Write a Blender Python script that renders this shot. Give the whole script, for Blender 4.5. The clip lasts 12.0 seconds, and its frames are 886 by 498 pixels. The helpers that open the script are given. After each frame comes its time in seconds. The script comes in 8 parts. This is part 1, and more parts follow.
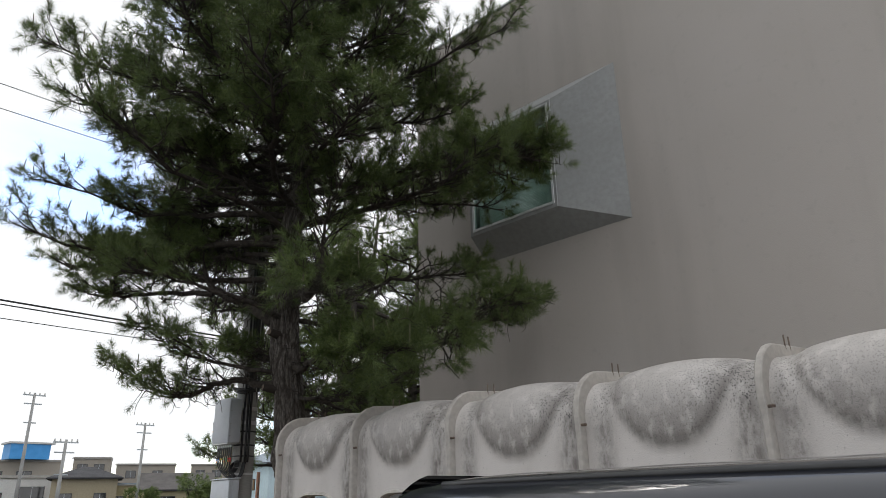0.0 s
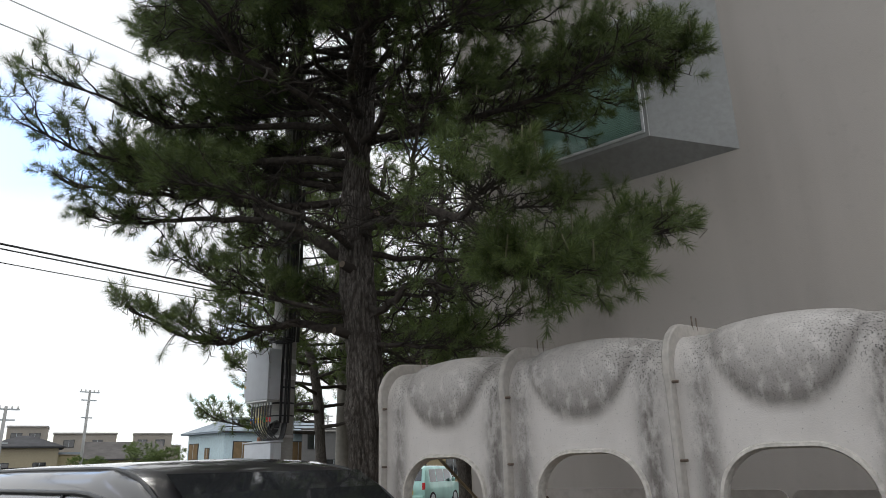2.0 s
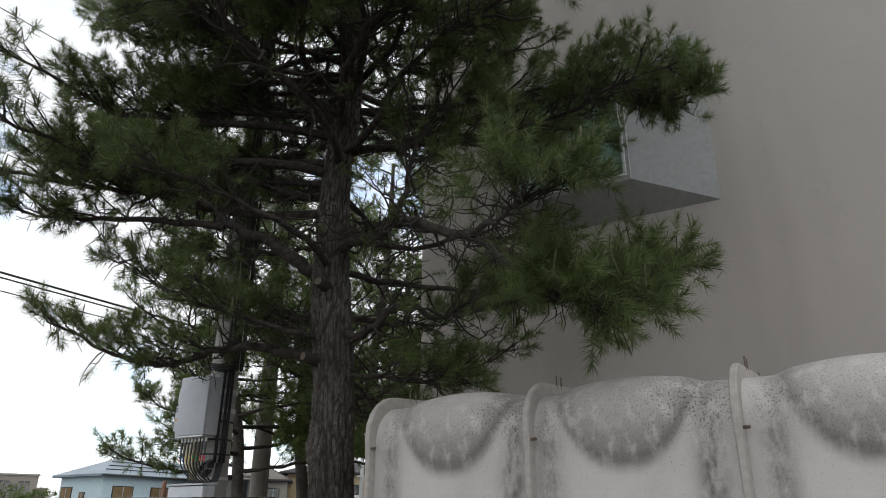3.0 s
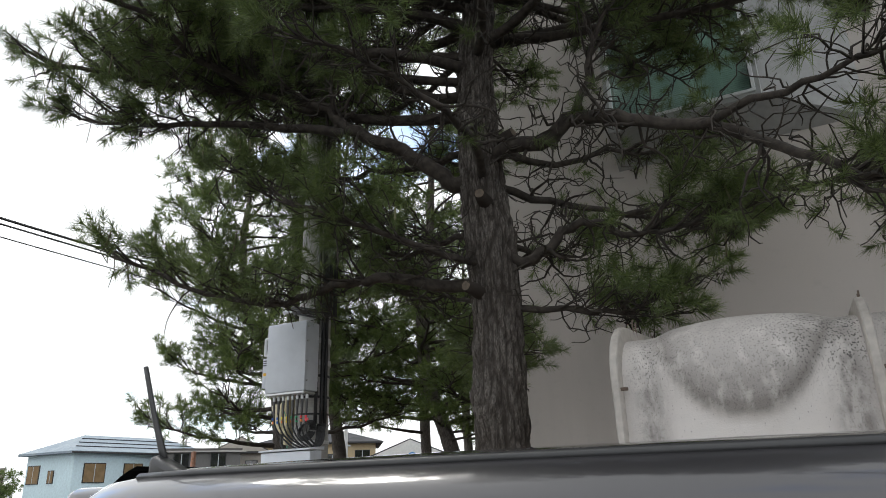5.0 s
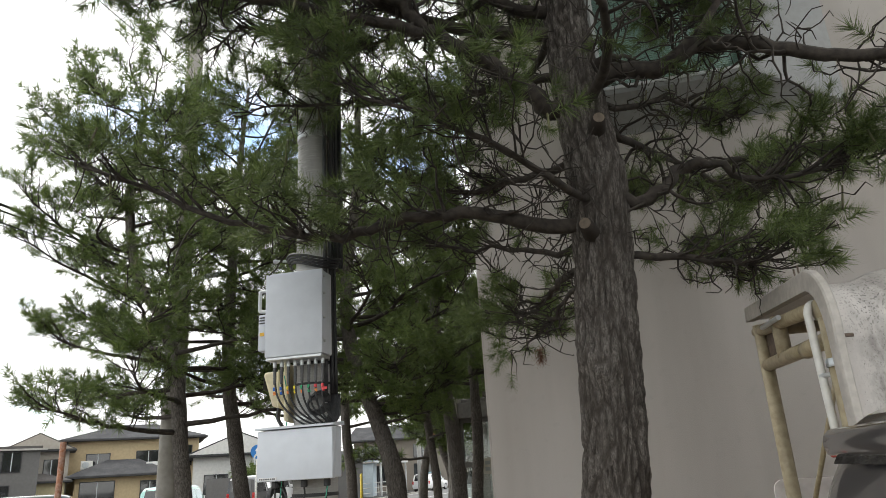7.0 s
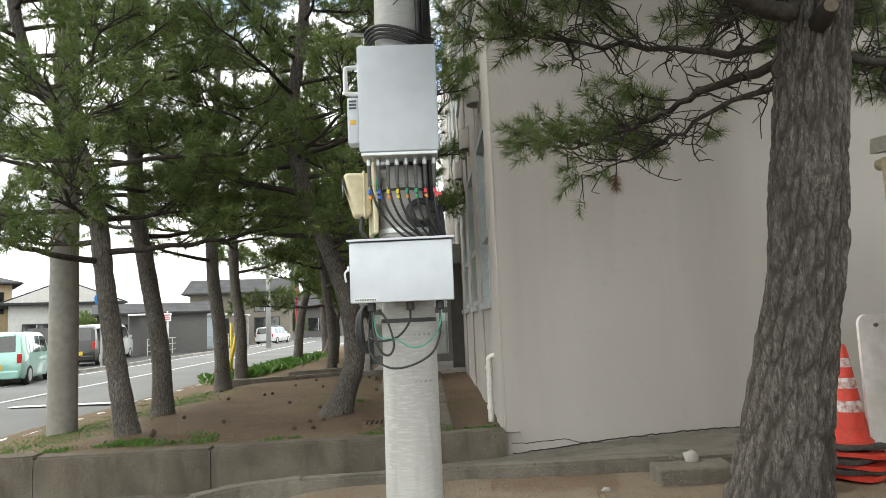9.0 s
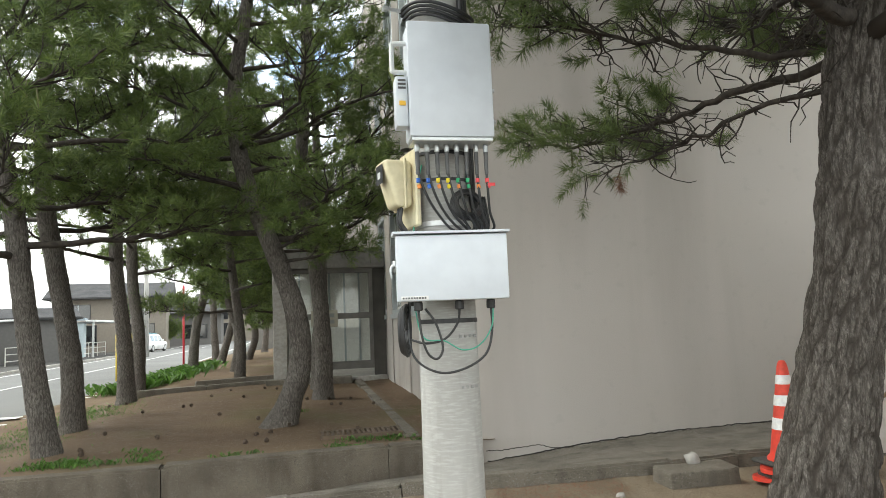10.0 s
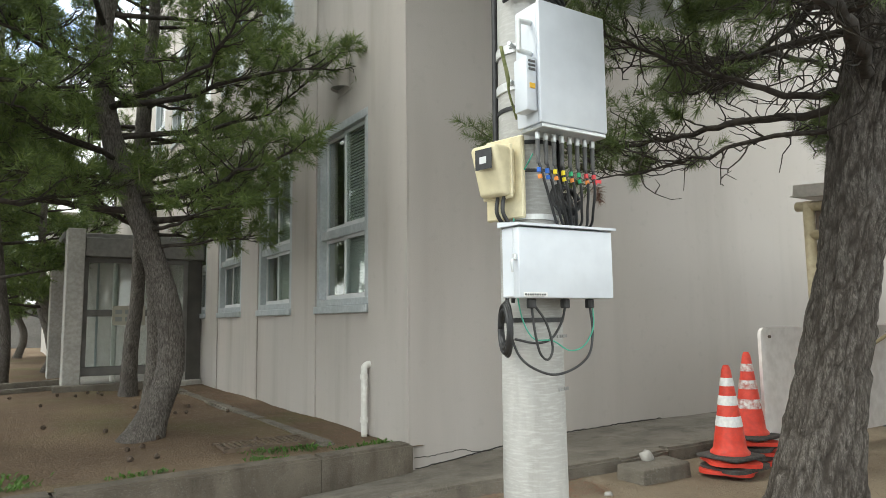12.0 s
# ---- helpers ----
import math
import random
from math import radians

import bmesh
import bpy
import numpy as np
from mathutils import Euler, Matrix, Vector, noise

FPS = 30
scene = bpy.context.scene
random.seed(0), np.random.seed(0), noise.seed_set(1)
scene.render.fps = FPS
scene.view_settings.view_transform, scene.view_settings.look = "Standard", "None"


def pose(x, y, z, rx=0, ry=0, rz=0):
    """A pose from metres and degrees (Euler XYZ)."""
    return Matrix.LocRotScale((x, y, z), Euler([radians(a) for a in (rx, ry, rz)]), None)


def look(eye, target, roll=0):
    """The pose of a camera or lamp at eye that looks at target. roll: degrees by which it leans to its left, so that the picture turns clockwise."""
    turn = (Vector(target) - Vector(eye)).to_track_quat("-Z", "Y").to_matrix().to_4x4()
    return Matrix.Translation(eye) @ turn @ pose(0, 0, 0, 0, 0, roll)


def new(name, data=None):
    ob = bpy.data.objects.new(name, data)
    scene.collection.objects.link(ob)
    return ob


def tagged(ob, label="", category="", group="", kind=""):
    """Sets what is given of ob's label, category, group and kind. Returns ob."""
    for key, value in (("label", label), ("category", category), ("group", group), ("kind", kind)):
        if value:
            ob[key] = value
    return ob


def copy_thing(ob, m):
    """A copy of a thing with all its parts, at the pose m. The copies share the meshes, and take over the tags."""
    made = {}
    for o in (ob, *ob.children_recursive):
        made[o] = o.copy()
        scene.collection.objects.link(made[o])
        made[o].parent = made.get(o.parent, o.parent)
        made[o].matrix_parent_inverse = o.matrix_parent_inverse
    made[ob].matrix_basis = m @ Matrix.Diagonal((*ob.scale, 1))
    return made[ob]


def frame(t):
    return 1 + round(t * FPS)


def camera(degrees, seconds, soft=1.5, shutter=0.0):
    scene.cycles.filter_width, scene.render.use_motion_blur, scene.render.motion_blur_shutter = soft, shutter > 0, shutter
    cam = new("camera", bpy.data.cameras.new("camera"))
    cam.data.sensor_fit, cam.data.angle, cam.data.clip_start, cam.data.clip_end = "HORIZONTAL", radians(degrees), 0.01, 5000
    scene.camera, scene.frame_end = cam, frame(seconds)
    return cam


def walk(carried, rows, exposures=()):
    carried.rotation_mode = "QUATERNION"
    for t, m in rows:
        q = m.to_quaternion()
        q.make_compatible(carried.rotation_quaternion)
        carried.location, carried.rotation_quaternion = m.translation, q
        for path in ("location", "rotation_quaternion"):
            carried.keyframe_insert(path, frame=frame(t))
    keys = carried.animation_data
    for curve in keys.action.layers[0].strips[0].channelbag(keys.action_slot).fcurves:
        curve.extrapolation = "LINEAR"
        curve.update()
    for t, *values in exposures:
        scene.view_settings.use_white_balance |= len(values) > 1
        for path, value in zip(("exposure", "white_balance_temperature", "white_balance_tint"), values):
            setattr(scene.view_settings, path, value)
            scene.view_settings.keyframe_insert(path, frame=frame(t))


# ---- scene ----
cam = camera(65.9, 12.0, soft=0.6)
PATH = [
    (0, (0.091, 0.396, 1.674), (-1.223, 1.74, 2.357), -1.2),
    (0.5, (-0.483, 0.37, 1.701), (-1.772, 1.761, 2.336), -0.0),
    (1, (-1.014, 0.279, 1.704), (-2.259, 1.722, 2.309), -3.1),
    (1.5, (-1.577, 0.292, 1.695), (-2.797, 1.758, 2.298), -2.7),
    (2, (-2.101, 0.318, 1.662), (-3.319, 1.785, 2.266), -1.3),
    (2.5, (-2.608, 0.374, 1.644), (-3.745, 1.89, 2.285), 0.3),
    (3, (-3.108, 0.421, 1.643), (-4.083, 2.003, 2.382), 0.4),
    (5, (-5.153, 0.64, 1.642), (-6.04, 2.308, 2.298), -1.6),
    (5.5, (-5.636, 0.716, 1.662), (-6.515, 2.375, 2.351), -1.9),
    (6, (-6.123, 0.717, 1.684), (-6.889, 2.436, 2.36), -2.4),
    (6.5, (-6.634, 0.786, 1.665), (-7.251, 2.577, 2.305), -3.4),
    (7, (-7.139, 0.855, 1.619), (-7.552, 2.712, 2.236), -3.5),
    (7.5, (-7.646, 0.949, 1.591), (-7.922, 2.849, 2.152), -2.2),
    (9.5, (-9.59, 1.765, 1.497), (-9.395, 3.75, 1.651), -2.5),
    (10, (-10.026, 1.952, 1.508), (-9.639, 3.903, 1.72), -2.4),
    (10.5, (-10.45, 2.215, 1.535), (-9.88, 4.121, 1.735), -2.3),
    (11, (-10.893, 2.401, 1.519), (-10.039, 4.201, 1.695), -1.0),
    (11.5, (-11.243, 2.649, 1.504), (-10.149, 4.31, 1.714), -1.5),
    (12, (-11.637, 2.896, 1.516), (-10.563, 4.57, 1.724), -0.7),
]
walk(cam, [(t, look(eye, target, roll)) for t, eye, target, roll in PATH], exposures=[(0, 0.0, 6500, 9), (3, 0.08, 6450, 8), (5, 0.42, 6450, 8), (6.5, 0.56, 6600, 7), (7.5, 0.93, 6800, 6), (9.5, 1.27, 6750, 3), (11, 1.37, 6700, 2.5), (12, 1.29, 6650, 2)])

# world: pale broken cloud over a Nishita sky
world = bpy.data.worlds.new("sky")
scene.world = world
world.use_nodes = True
wn, wl = world.node_tree.nodes, world.node_tree.links
wn.clear()
SUN_ELEV, SUN_AZ = 52.0, 200.0
sky = wn.new("ShaderNodeTexSky")
sky.sky_type = "NISHITA"
sky.sun_disc = False
sky.sun_elevation = radians(SUN_ELEV)
sky.sun_rotation = radians(270 - 25)
skybg = wn.new("ShaderNodeBackground")
skybg.inputs["Strength"].default_value = 0.3
cloudbg = wn.new("ShaderNodeBackground")
cloudbg.inputs["Color"].default_value = (0.97, 0.98, 1.0, 1)
cloudbg.inputs["Strength"].default_value = 1.05
wtc = wn.new("ShaderNodeTexCoord")
wmap = wn.new("ShaderNodeMapping")
wmap.inputs["Scale"].default_value = (1.6, 1.6, 4.5)
wnoise = wn.new("ShaderNodeTexNoise")
wnoise.inputs["Scale"].default_value = 1.7
wnoise.inputs["Detail"].default_value = 5
wramp = wn.new("ShaderNodeValToRGB")
wramp.color_ramp.elements[0].position = 0.30
wramp.color_ramp.elements[1].position = 0.44
wmix = wn.new("ShaderNodeMixShader")
wout = wn.new("ShaderNodeOutputWorld")
wl.new(wtc.outputs["Generated"], wmap.inputs["Vector"])
wl.new(wmap.outputs["Vector"], wnoise.inputs["Vector"])
wl.new(wnoise.outputs["Fac"], wramp.inputs["Fac"])
wl.new(wramp.outputs["Color"], wmix.inputs["Fac"])
wl.new(sky.outputs["Color"], skybg.inputs["Color"])
wl.new(skybg.outputs["Background"], wmix.inputs[1])
wl.new(cloudbg.outputs["Background"], wmix.inputs[2])
wl.new(wmix.outputs["Shader"], wout.inputs["Surface"])

sun_data = bpy.data.lights.new("sun", "SUN")
sun_data.energy = 1.0
sun_data.angle = radians(18)
sun_data.color = (1.0, 0.96, 0.9)
sun = new("sun", sun_data)
sun.matrix_world = look((-30, 14, 40), (0, 0, 0))

# ---- materials ----
def node_mat(name, rough=0.6, metal=0.0, spec=0.5):
    m = bpy.data.materials.new(name)
    m.use_nodes = True
    b = m.node_tree.nodes["Principled BSDF"]
    b.inputs["Roughness"].default_value = rough
    b.inputs["Metallic"].default_value = metal
    b.inputs["Specular IOR Level"].default_value = spec
    return m, m.node_tree.nodes, m.node_tree.links, b


def noise_fac(n, l, scale, detail=4, stretch=(1, 1, 1), lo=0.35, hi=0.65, coord="Object"):
    tc = n.new("ShaderNodeTexCoord")
    mp = n.new("ShaderNodeMapping")
    mp.inputs["Scale"].default_value = stretch
    t = n.new("ShaderNodeTexNoise")
    t.inputs["Scale"].default_value = scale
    t.inputs["Detail"].default_value = detail
    r = n.new("ShaderNodeMapRange")
    r.inputs["From Min"].default_value = lo
    r.inputs["From Max"].default_value = hi
    l.new(tc.outputs[coord], mp.inputs["Vector"])
    l.new(mp.outputs["Vector"], t.inputs["Vector"])
    l.new(t.outputs["Fac"], r.inputs["Value"])
    return r.outputs["Result"]


def mix_col(n, l, fac, a, b):
    m = n.new("ShaderNodeMix")
    m.data_type = "RGBA"
    for sock, v in ((m.inputs[0], fac), (m.inputs[6], a), (m.inputs[7], b)):
        if isinstance(v, (int, float)):
            sock.default_value = v
        elif isinstance(v, tuple):
            sock.default_value = (*v, 1)
        else:
            l.new(v, sock)
    return m.outputs[2]


def times(n, l, a, b, op="MULTIPLY"):
    m = n.new("ShaderNodeMath")
    m.operation = op
    m.use_clamp = op in ("ADD", "MULTIPLY")
    for sock, v in ((m.inputs[0], a), (m.inputs[1], b)):
        if isinstance(v, (int, float)):
            sock.default_value = v
        else:
            l.new(v, sock)
    return m.outputs[0]


def add_bump(n, l, b, fac, dist, strength=0.6):
    u = n.new("ShaderNodeBump")
    u.inputs["Distance"].default_value = dist
    u.inputs["Strength"].default_value = strength
    l.new(fac, u.inputs["Height"])
    l.new(u.outputs["Normal"], b.inputs["Normal"])


def varied(name, c0, c1, scale=3.0, c2=None, scale2=40.0, rough=0.7, metal=0.0, bump=0.0, bscale=60.0, stretch=(1, 1, 1), coord="Object", spec=0.5, amount2=0.5):
    m, n, l, b = node_mat(name, rough, metal, spec)
    col = mix_col(n, l, noise_fac(n, l, scale, 4, stretch, coord=coord), c0, c1)
    if c2:
        f2 = times(n, l, noise_fac(n, l, scale2, 3, stretch, coord=coord), amount2)
        col = mix_col(n, l, f2, col, c2)
    l.new(col, b.inputs["Base Color"])
    if bump:
        add_bump(n, l, b, noise_fac(n, l, bscale, 4, stretch, 0.2, 0.8, coord), bump)
    return m


def stucco(name="wall_stucco", streak=0.5, lo=0.48):
    m, n, l, b = node_mat(name, 0.85, 0, 0.3)
    col = mix_col(n, l, noise_fac(n, l, 0.35, 3), (0.44, 0.405, 0.37), (0.475, 0.44, 0.41))
    col = mix_col(n, l, times(n, l, noise_fac(n, l, 1.6, 5, (1, 1, 0.12), lo, 0.75), streak), col, (0.33, 0.30, 0.27))
    if streak > 0.5:
        col = mix_col(n, l, times(n, l, noise_fac(n, l, 3.2, 6, (1, 1, 0.16), 0.55, 0.78), 0.35), col, (0.27, 0.225, 0.18))
    col = mix_col(n, l, times(n, l, noise_fac(n, l, 9, 6, (1, 1, 1), 0.6, 0.75), 0.15), col, (0.30, 0.28, 0.25))
    l.new(col, b.inputs["Base Color"])
    add_bump(n, l, b, noise_fac(n, l, 90, 5, lo=0.2, hi=0.8), 0.002, 0.5)
    return m


def bark():
    m, n, l, b = node_mat("pine_bark", 0.92, 0, 0.2)
    tc = n.new("ShaderNodeTexCoord")
    mp = n.new("ShaderNodeMapping")
    mp.inputs["Scale"].default_value = (1, 1, 0.34)
    l.new(tc.outputs["Object"], mp.inputs["Vector"])
    wob = n.new("ShaderNodeTexNoise")
    wob.inputs["Scale"].default_value = 24
    wob.inputs["Detail"].default_value = 7
    l.new(mp.outputs["Vector"], wob.inputs["Vector"])
    off = n.new("ShaderNodeVectorMath")
    off.operation = "MULTIPLY_ADD"
    off.inputs[1].default_value = (0.11, 0.11, 0.11)
    l.new(wob.outputs["Color"], off.inputs[0])
    l.new(mp.outputs["Vector"], off.inputs[2])
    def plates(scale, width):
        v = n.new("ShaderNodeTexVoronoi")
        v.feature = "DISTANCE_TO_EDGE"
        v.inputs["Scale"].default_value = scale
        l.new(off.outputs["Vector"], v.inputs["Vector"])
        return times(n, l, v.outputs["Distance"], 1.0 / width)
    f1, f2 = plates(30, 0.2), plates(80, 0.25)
    # mesh fissure mask: recess shade for the bark colour, also feeds the bump
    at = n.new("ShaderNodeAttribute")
    at.attribute_name = "fissure_shade"
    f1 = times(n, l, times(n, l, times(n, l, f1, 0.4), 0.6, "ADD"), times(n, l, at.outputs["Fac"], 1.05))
    tone = n.new("ShaderNodeTexVoronoi")
    tone.inputs["Scale"].default_value = 27
    l.new(off.outputs["Vector"], tone.inputs["Vector"])
    sep = n.new("ShaderNodeSeparateColor")
    l.new(tone.outputs["Color"], sep.inputs["Color"])
    base = mix_col(n, l, noise_fac(n, l, 3.5, 5), (0.19, 0.168, 0.15), (0.31, 0.282, 0.255))
    base = mix_col(n, l, times(n, l, sep.outputs["Red"], 0.5), base, (0.33, 0.3, 0.275))
    base = mix_col(n, l, times(n, l, noise_fac(n, l, 95, 6, (1, 1, 0.22), 0.46, 0.6), 0.7), base, (0.08, 0.068, 0.058))
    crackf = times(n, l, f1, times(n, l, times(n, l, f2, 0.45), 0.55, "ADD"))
    # dark bark cracks, with shade painted into the recesses
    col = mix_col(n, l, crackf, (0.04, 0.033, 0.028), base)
    l.new(col, b.inputs["Base Color"])
    h = times(n, l, crackf, times(n, l, times(n, l, noise_fac(n, l, 90, 5, (1, 1, 0.4), 0.1, 0.9), 0.5), 0.5, "ADD"))
    add_bump(n, l, b, h, 0.02, 1.0)
    return m


def needles(name, dark, light):
    m, n, l, b = node_mat(name, 0.42, 0, 0.5)
    g = n.new("ShaderNodeNewGeometry")
    col = mix_col(n, l, g.outputs["Random Per Island"], dark, light)
    col = mix_col(n, l, times(n, l, noise_fac(n, l, 4.5, 3), 0.6), col, tuple(0.75 * x for x in dark))
    l.new(col, b.inputs["Base Color"])
    tr = n.new("ShaderNodeBsdfTranslucent")
    l.new(col, tr.inputs["Color"])
    ms = n.new("ShaderNodeMixShader")
    ms.inputs["Fac"].default_value = 0.34
    l.new(b.outputs["BSDF"], ms.inputs[1])
    l.new(tr.outputs["BSDF"], ms.inputs[2])
    l.new(ms.outputs["Shader"], n["Material Output"].inputs["Surface"])
    return m


def frp():
    m, n, l, b = node_mat("white_fibreglass", 0.5, 0, 0.4)
    a = n.new("ShaderNodeAttribute")
    a.attribute_name = "grime"
    col = mix_col(n, l, noise_fac(n, l, 3, 4), (0.585, 0.548, 0.518), (0.655, 0.615, 0.585))
    streak = noise_fac(n, l, 16, 7, (1, 0.7, 0.5), 0.34, 0.66)
    speck = noise_fac(n, l, 105, 7, (1, 1, 0.75), 0.555, 0.61)
    sp = n.new("ShaderNodeAttribute")
    sp.attribute_name = "specks"
    s1 = times(n, l, times(n, l, a.outputs["Fac"], times(n, l, streak, 0.42, "ADD")), 0.92)
    col = mix_col(n, l, s1, col, (0.14, 0.125, 0.113))
    s2 = times(n, l, sp.outputs["Fac"], speck)
    col = mix_col(n, l, times(n, l, s2, 0.9), col, (0.035, 0.033, 0.03))
    far = times(n, l, noise_fac(n, l, 120, 4, (1, 1, 0.7), 0.66, 0.70), 0.5)
    col = mix_col(n, l, far, col, (0.05, 0.047, 0.04))
    l.new(col, b.inputs["Base Color"])
    add_bump(n, l, b, noise_fac(n, l, 120, 4), 0.001, 0.4)
    return m


def soil():
    m, n, l, b = node_mat("soil_with_needles", 0.95, 0, 0.15)
    col = mix_col(n, l, noise_fac(n, l, 0.9, 5), (0.135, 0.095, 0.066), (0.185, 0.135, 0.092))
    col = mix_col(n, l, times(n, l, noise_fac(n, l, 35, 5, lo=0.45, hi=0.7), 0.5), col, (0.21, 0.155, 0.102))
    col = mix_col(n, l, times(n, l, noise_fac(n, l, 130, 3, lo=0.6, hi=0.72), 0.7), col, (0.07, 0.05, 0.035))
    col = mix_col(n, l, times(n, l, noise_fac(n, l, 0.6, 3, lo=0.55, hi=0.72), 0.5), col, (0.13, 0.135, 0.055))
    l.new(col, b.inputs["Base Color"])
    add_bump(n, l, b, noise_fac(n, l, 45, 6, lo=0.2, hi=0.8), 0.02, 0.8)
    return m


def sand():
    m, n, l, b = node_mat("bare_sandy_soil", 0.95, 0, 0.15)
    col = mix_col(n, l, noise_fac(n, l, 1.4, 5), (0.225, 0.18, 0.13), (0.32, 0.26, 0.19))
    col = mix_col(n, l, times(n, l, noise_fac(n, l, 60, 4, lo=0.55, hi=0.7), 0.6), col, (0.13, 0.09, 0.06))
    col = mix_col(n, l, times(n, l, noise_fac(n, l, 110, 3, lo=0.66, hi=0.70), 0.7), col, (0.5, 0.45, 0.38))
    l.new(col, b.inputs["Base Color"])
    add_bump(n, l, b, noise_fac(n, l, 60, 6, lo=0.2, hi=0.8), 0.015, 0.8)
    return m


def aggregate(name, a, bcol, pale=0.6):
    m, n, l, b = node_mat(name, 0.9, 0, 0.25)
    col = mix_col(n, l, noise_fac(n, l, 2.2, 5), a, bcol)
    col = mix_col(n, l, times(n, l, noise_fac(n, l, 120, 4, lo=0.56, hi=0.68), pale), col, (0.42, 0.40, 0.37))
    col = mix_col(n, l, times(n, l, noise_fac(n, l, 6, 5, (1, 1, 0.3), 0.5, 0.7), 0.5), col, tuple(0.5 * q for q in a))
    col = mix_col(n, l, times(n, l, noise_fac(n, l, 95, 4, lo=0.58, hi=0.7), 0.7), col, (0.04, 0.037, 0.033))
    l.new(col, b.inputs["Base Color"])
    add_bump(n, l, b, noise_fac(n, l, 110, 4, lo=0.2, hi=0.8), 0.006, 0.8)
    return m


def glass(name, tint=(0.8, 0.9, 0.86), rough=0.02):
    m, n, l, b = node_mat(name, rough)
    g = n.new("ShaderNodeBsdfGlossy")
    g.inputs["Roughness"].default_value = rough
    t = n.new("ShaderNodeBsdfTransparent")
    t.inputs["Color"].default_value = (*tint, 1)
    f = n.new("ShaderNodeLayerWeight")
    f.inputs["Blend"].default_value = 0.5
    ms = n.new("ShaderNodeMixShader")
    l.new(times(n, l, times(n, l, times(n, l, f.outputs["Facing"], 3.5, "POWER"), 0.8), 0.05, "ADD"), ms.inputs["Fac"])
    l.new(t.outputs["BSDF"], ms.inputs[1])
    l.new(g.outputs["BSDF"], ms.inputs[2])
    l.new(ms.outputs["Shader"], n["Material Output"].inputs["Surface"])
    return m


def carpaint(name, c):
    m, n, l, b = node_mat(name, 0.32, 0.3, 0.5)
    col = mix_col(n, l, noise_fac(n, l, 2.0, 3), c, tuple(1.25 * x for x in c))
    l.new(col, b.inputs["Base Color"])
    b.inputs["Coat Weight"].default_value = 1.0
    b.inputs["Coat Roughness"].default_value = 0.04
    return m


def concrete_pole():
    m, n, l, b = node_mat("pole_concrete", 0.8, 0, 0.3)
    col = mix_col(n, l, noise_fac(n, l, 2.5, 4, (1, 1, 0.3)), (0.33, 0.325, 0.31), (0.46, 0.455, 0.44))
    col = mix_col(n, l, times(n, l, noise_fac(n, l, 26, 5, (0.5, 0.5, 3.6), 0.48, 0.68), 0.4), col, (0.56, 0.56, 0.55))
    col = mix_col(n, l, times(n, l, noise_fac(n, l, 14, 5, (1, 1, 0.2), 0.55, 0.8), 0.4), col, (0.22, 0.21, 0.195))
    l.new(col, b.inputs["Base Color"])
    add_bump(n, l, b, noise_fac(n, l, 45, 5, lo=0.2, hi=0.8), 0.003, 0.6)
    return m


STUCCO_STAINED = stucco("rain_streaked_stucco", 0.55, 0.46)
STUCCO, BARK, FRP, SOIL, SAND = stucco(), bark(), frp(), soil(), sand()
NEEDLE = needles("pine_needles", (0.05, 0.078, 0.02), (0.22, 0.285, 0.09))
NEEDLE_B = needles("pine_needles_fresh", (0.065, 0.105, 0.024), (0.24, 0.31, 0.088))
NEEDLE_DEAD = needles("dead_needles", (0.16, 0.07, 0.035), (0.28, 0.13, 0.07))
TWIG = varied("pine_twig", (0.026, 0.021, 0.017), (0.06, 0.049, 0.04), 20, rough=0.9, bump=0.004, bscale=60)
CANDLE = varied("pine_candle", (0.10, 0.085, 0.055), (0.16, 0.16, 0.08), 30, rough=0.8)
KERB = aggregate("exposed_aggregate_concrete", (0.14, 0.123, 0.1), (0.205, 0.182, 0.15))
RETAIN = aggregate("mossy_dark_concrete", (0.105, 0.088, 0.069), (0.165, 0.14, 0.11), 0.3)
CONC = varied("grey_concrete", (0.36, 0.345, 0.32), (0.45, 0.43, 0.40), 2, (0.24, 0.225, 0.2), 18, 0.85, bump=0.003, bscale=80)
ASPHALT = varied("asphalt", (0.145, 0.145, 0.145), (0.185, 0.185, 0.18), 0.4, (0.1, 0.1, 0.1), 90, 0.9, bump=0.004, bscale=150)
GROUND = varied("lot_asphalt", (0.05, 0.049, 0.047), (0.08, 0.077, 0.072), 0.3, (0.035, 0.034, 0.033), 60, 0.92, bump=0.006, bscale=120)
LINE = varied("road_paint", (0.62, 0.62, 0.6), (0.72, 0.72, 0.7), 5, (0.35, 0.35, 0.34), 30, 0.8)
POLE = concrete_pole()
GALV = varied("galvanised_steel", (0.5, 0.52, 0.53), (0.62, 0.64, 0.65), 12, rough=0.4, metal=0.8)
BOXPAINT = varied("grey_box_enamel", (0.62, 0.655, 0.71), (0.66, 0.695, 0.745), 2, (0.55, 0.58, 0.63), 9, 0.38)
CREAM = varied("cream_plastic", (0.62, 0.55, 0.36), (0.70, 0.63, 0.44), 4, (0.5, 0.44, 0.28), 25, 0.5)
BLACKRUB = varied("black_cable_rubber", (0.018, 0.018, 0.02), (0.035, 0.035, 0.036), 20, rough=0.5)
GREYRUB = varied("grey_heat_shrink", (0.07, 0.07, 0.072), (0.11, 0.11, 0.11), 20, rough=0.6)
GREENW = varied("green_wire_sheath", (0.05, 0.33, 0.22), (0.08, 0.4, 0.28), 20, rough=0.45)
BEIGEPIPE = varied("beige_painted_steel", (0.40, 0.335, 0.215), (0.47, 0.40, 0.27), 3, (0.24, 0.19, 0.12), 22, 0.5, bump=0.001, bscale=60)
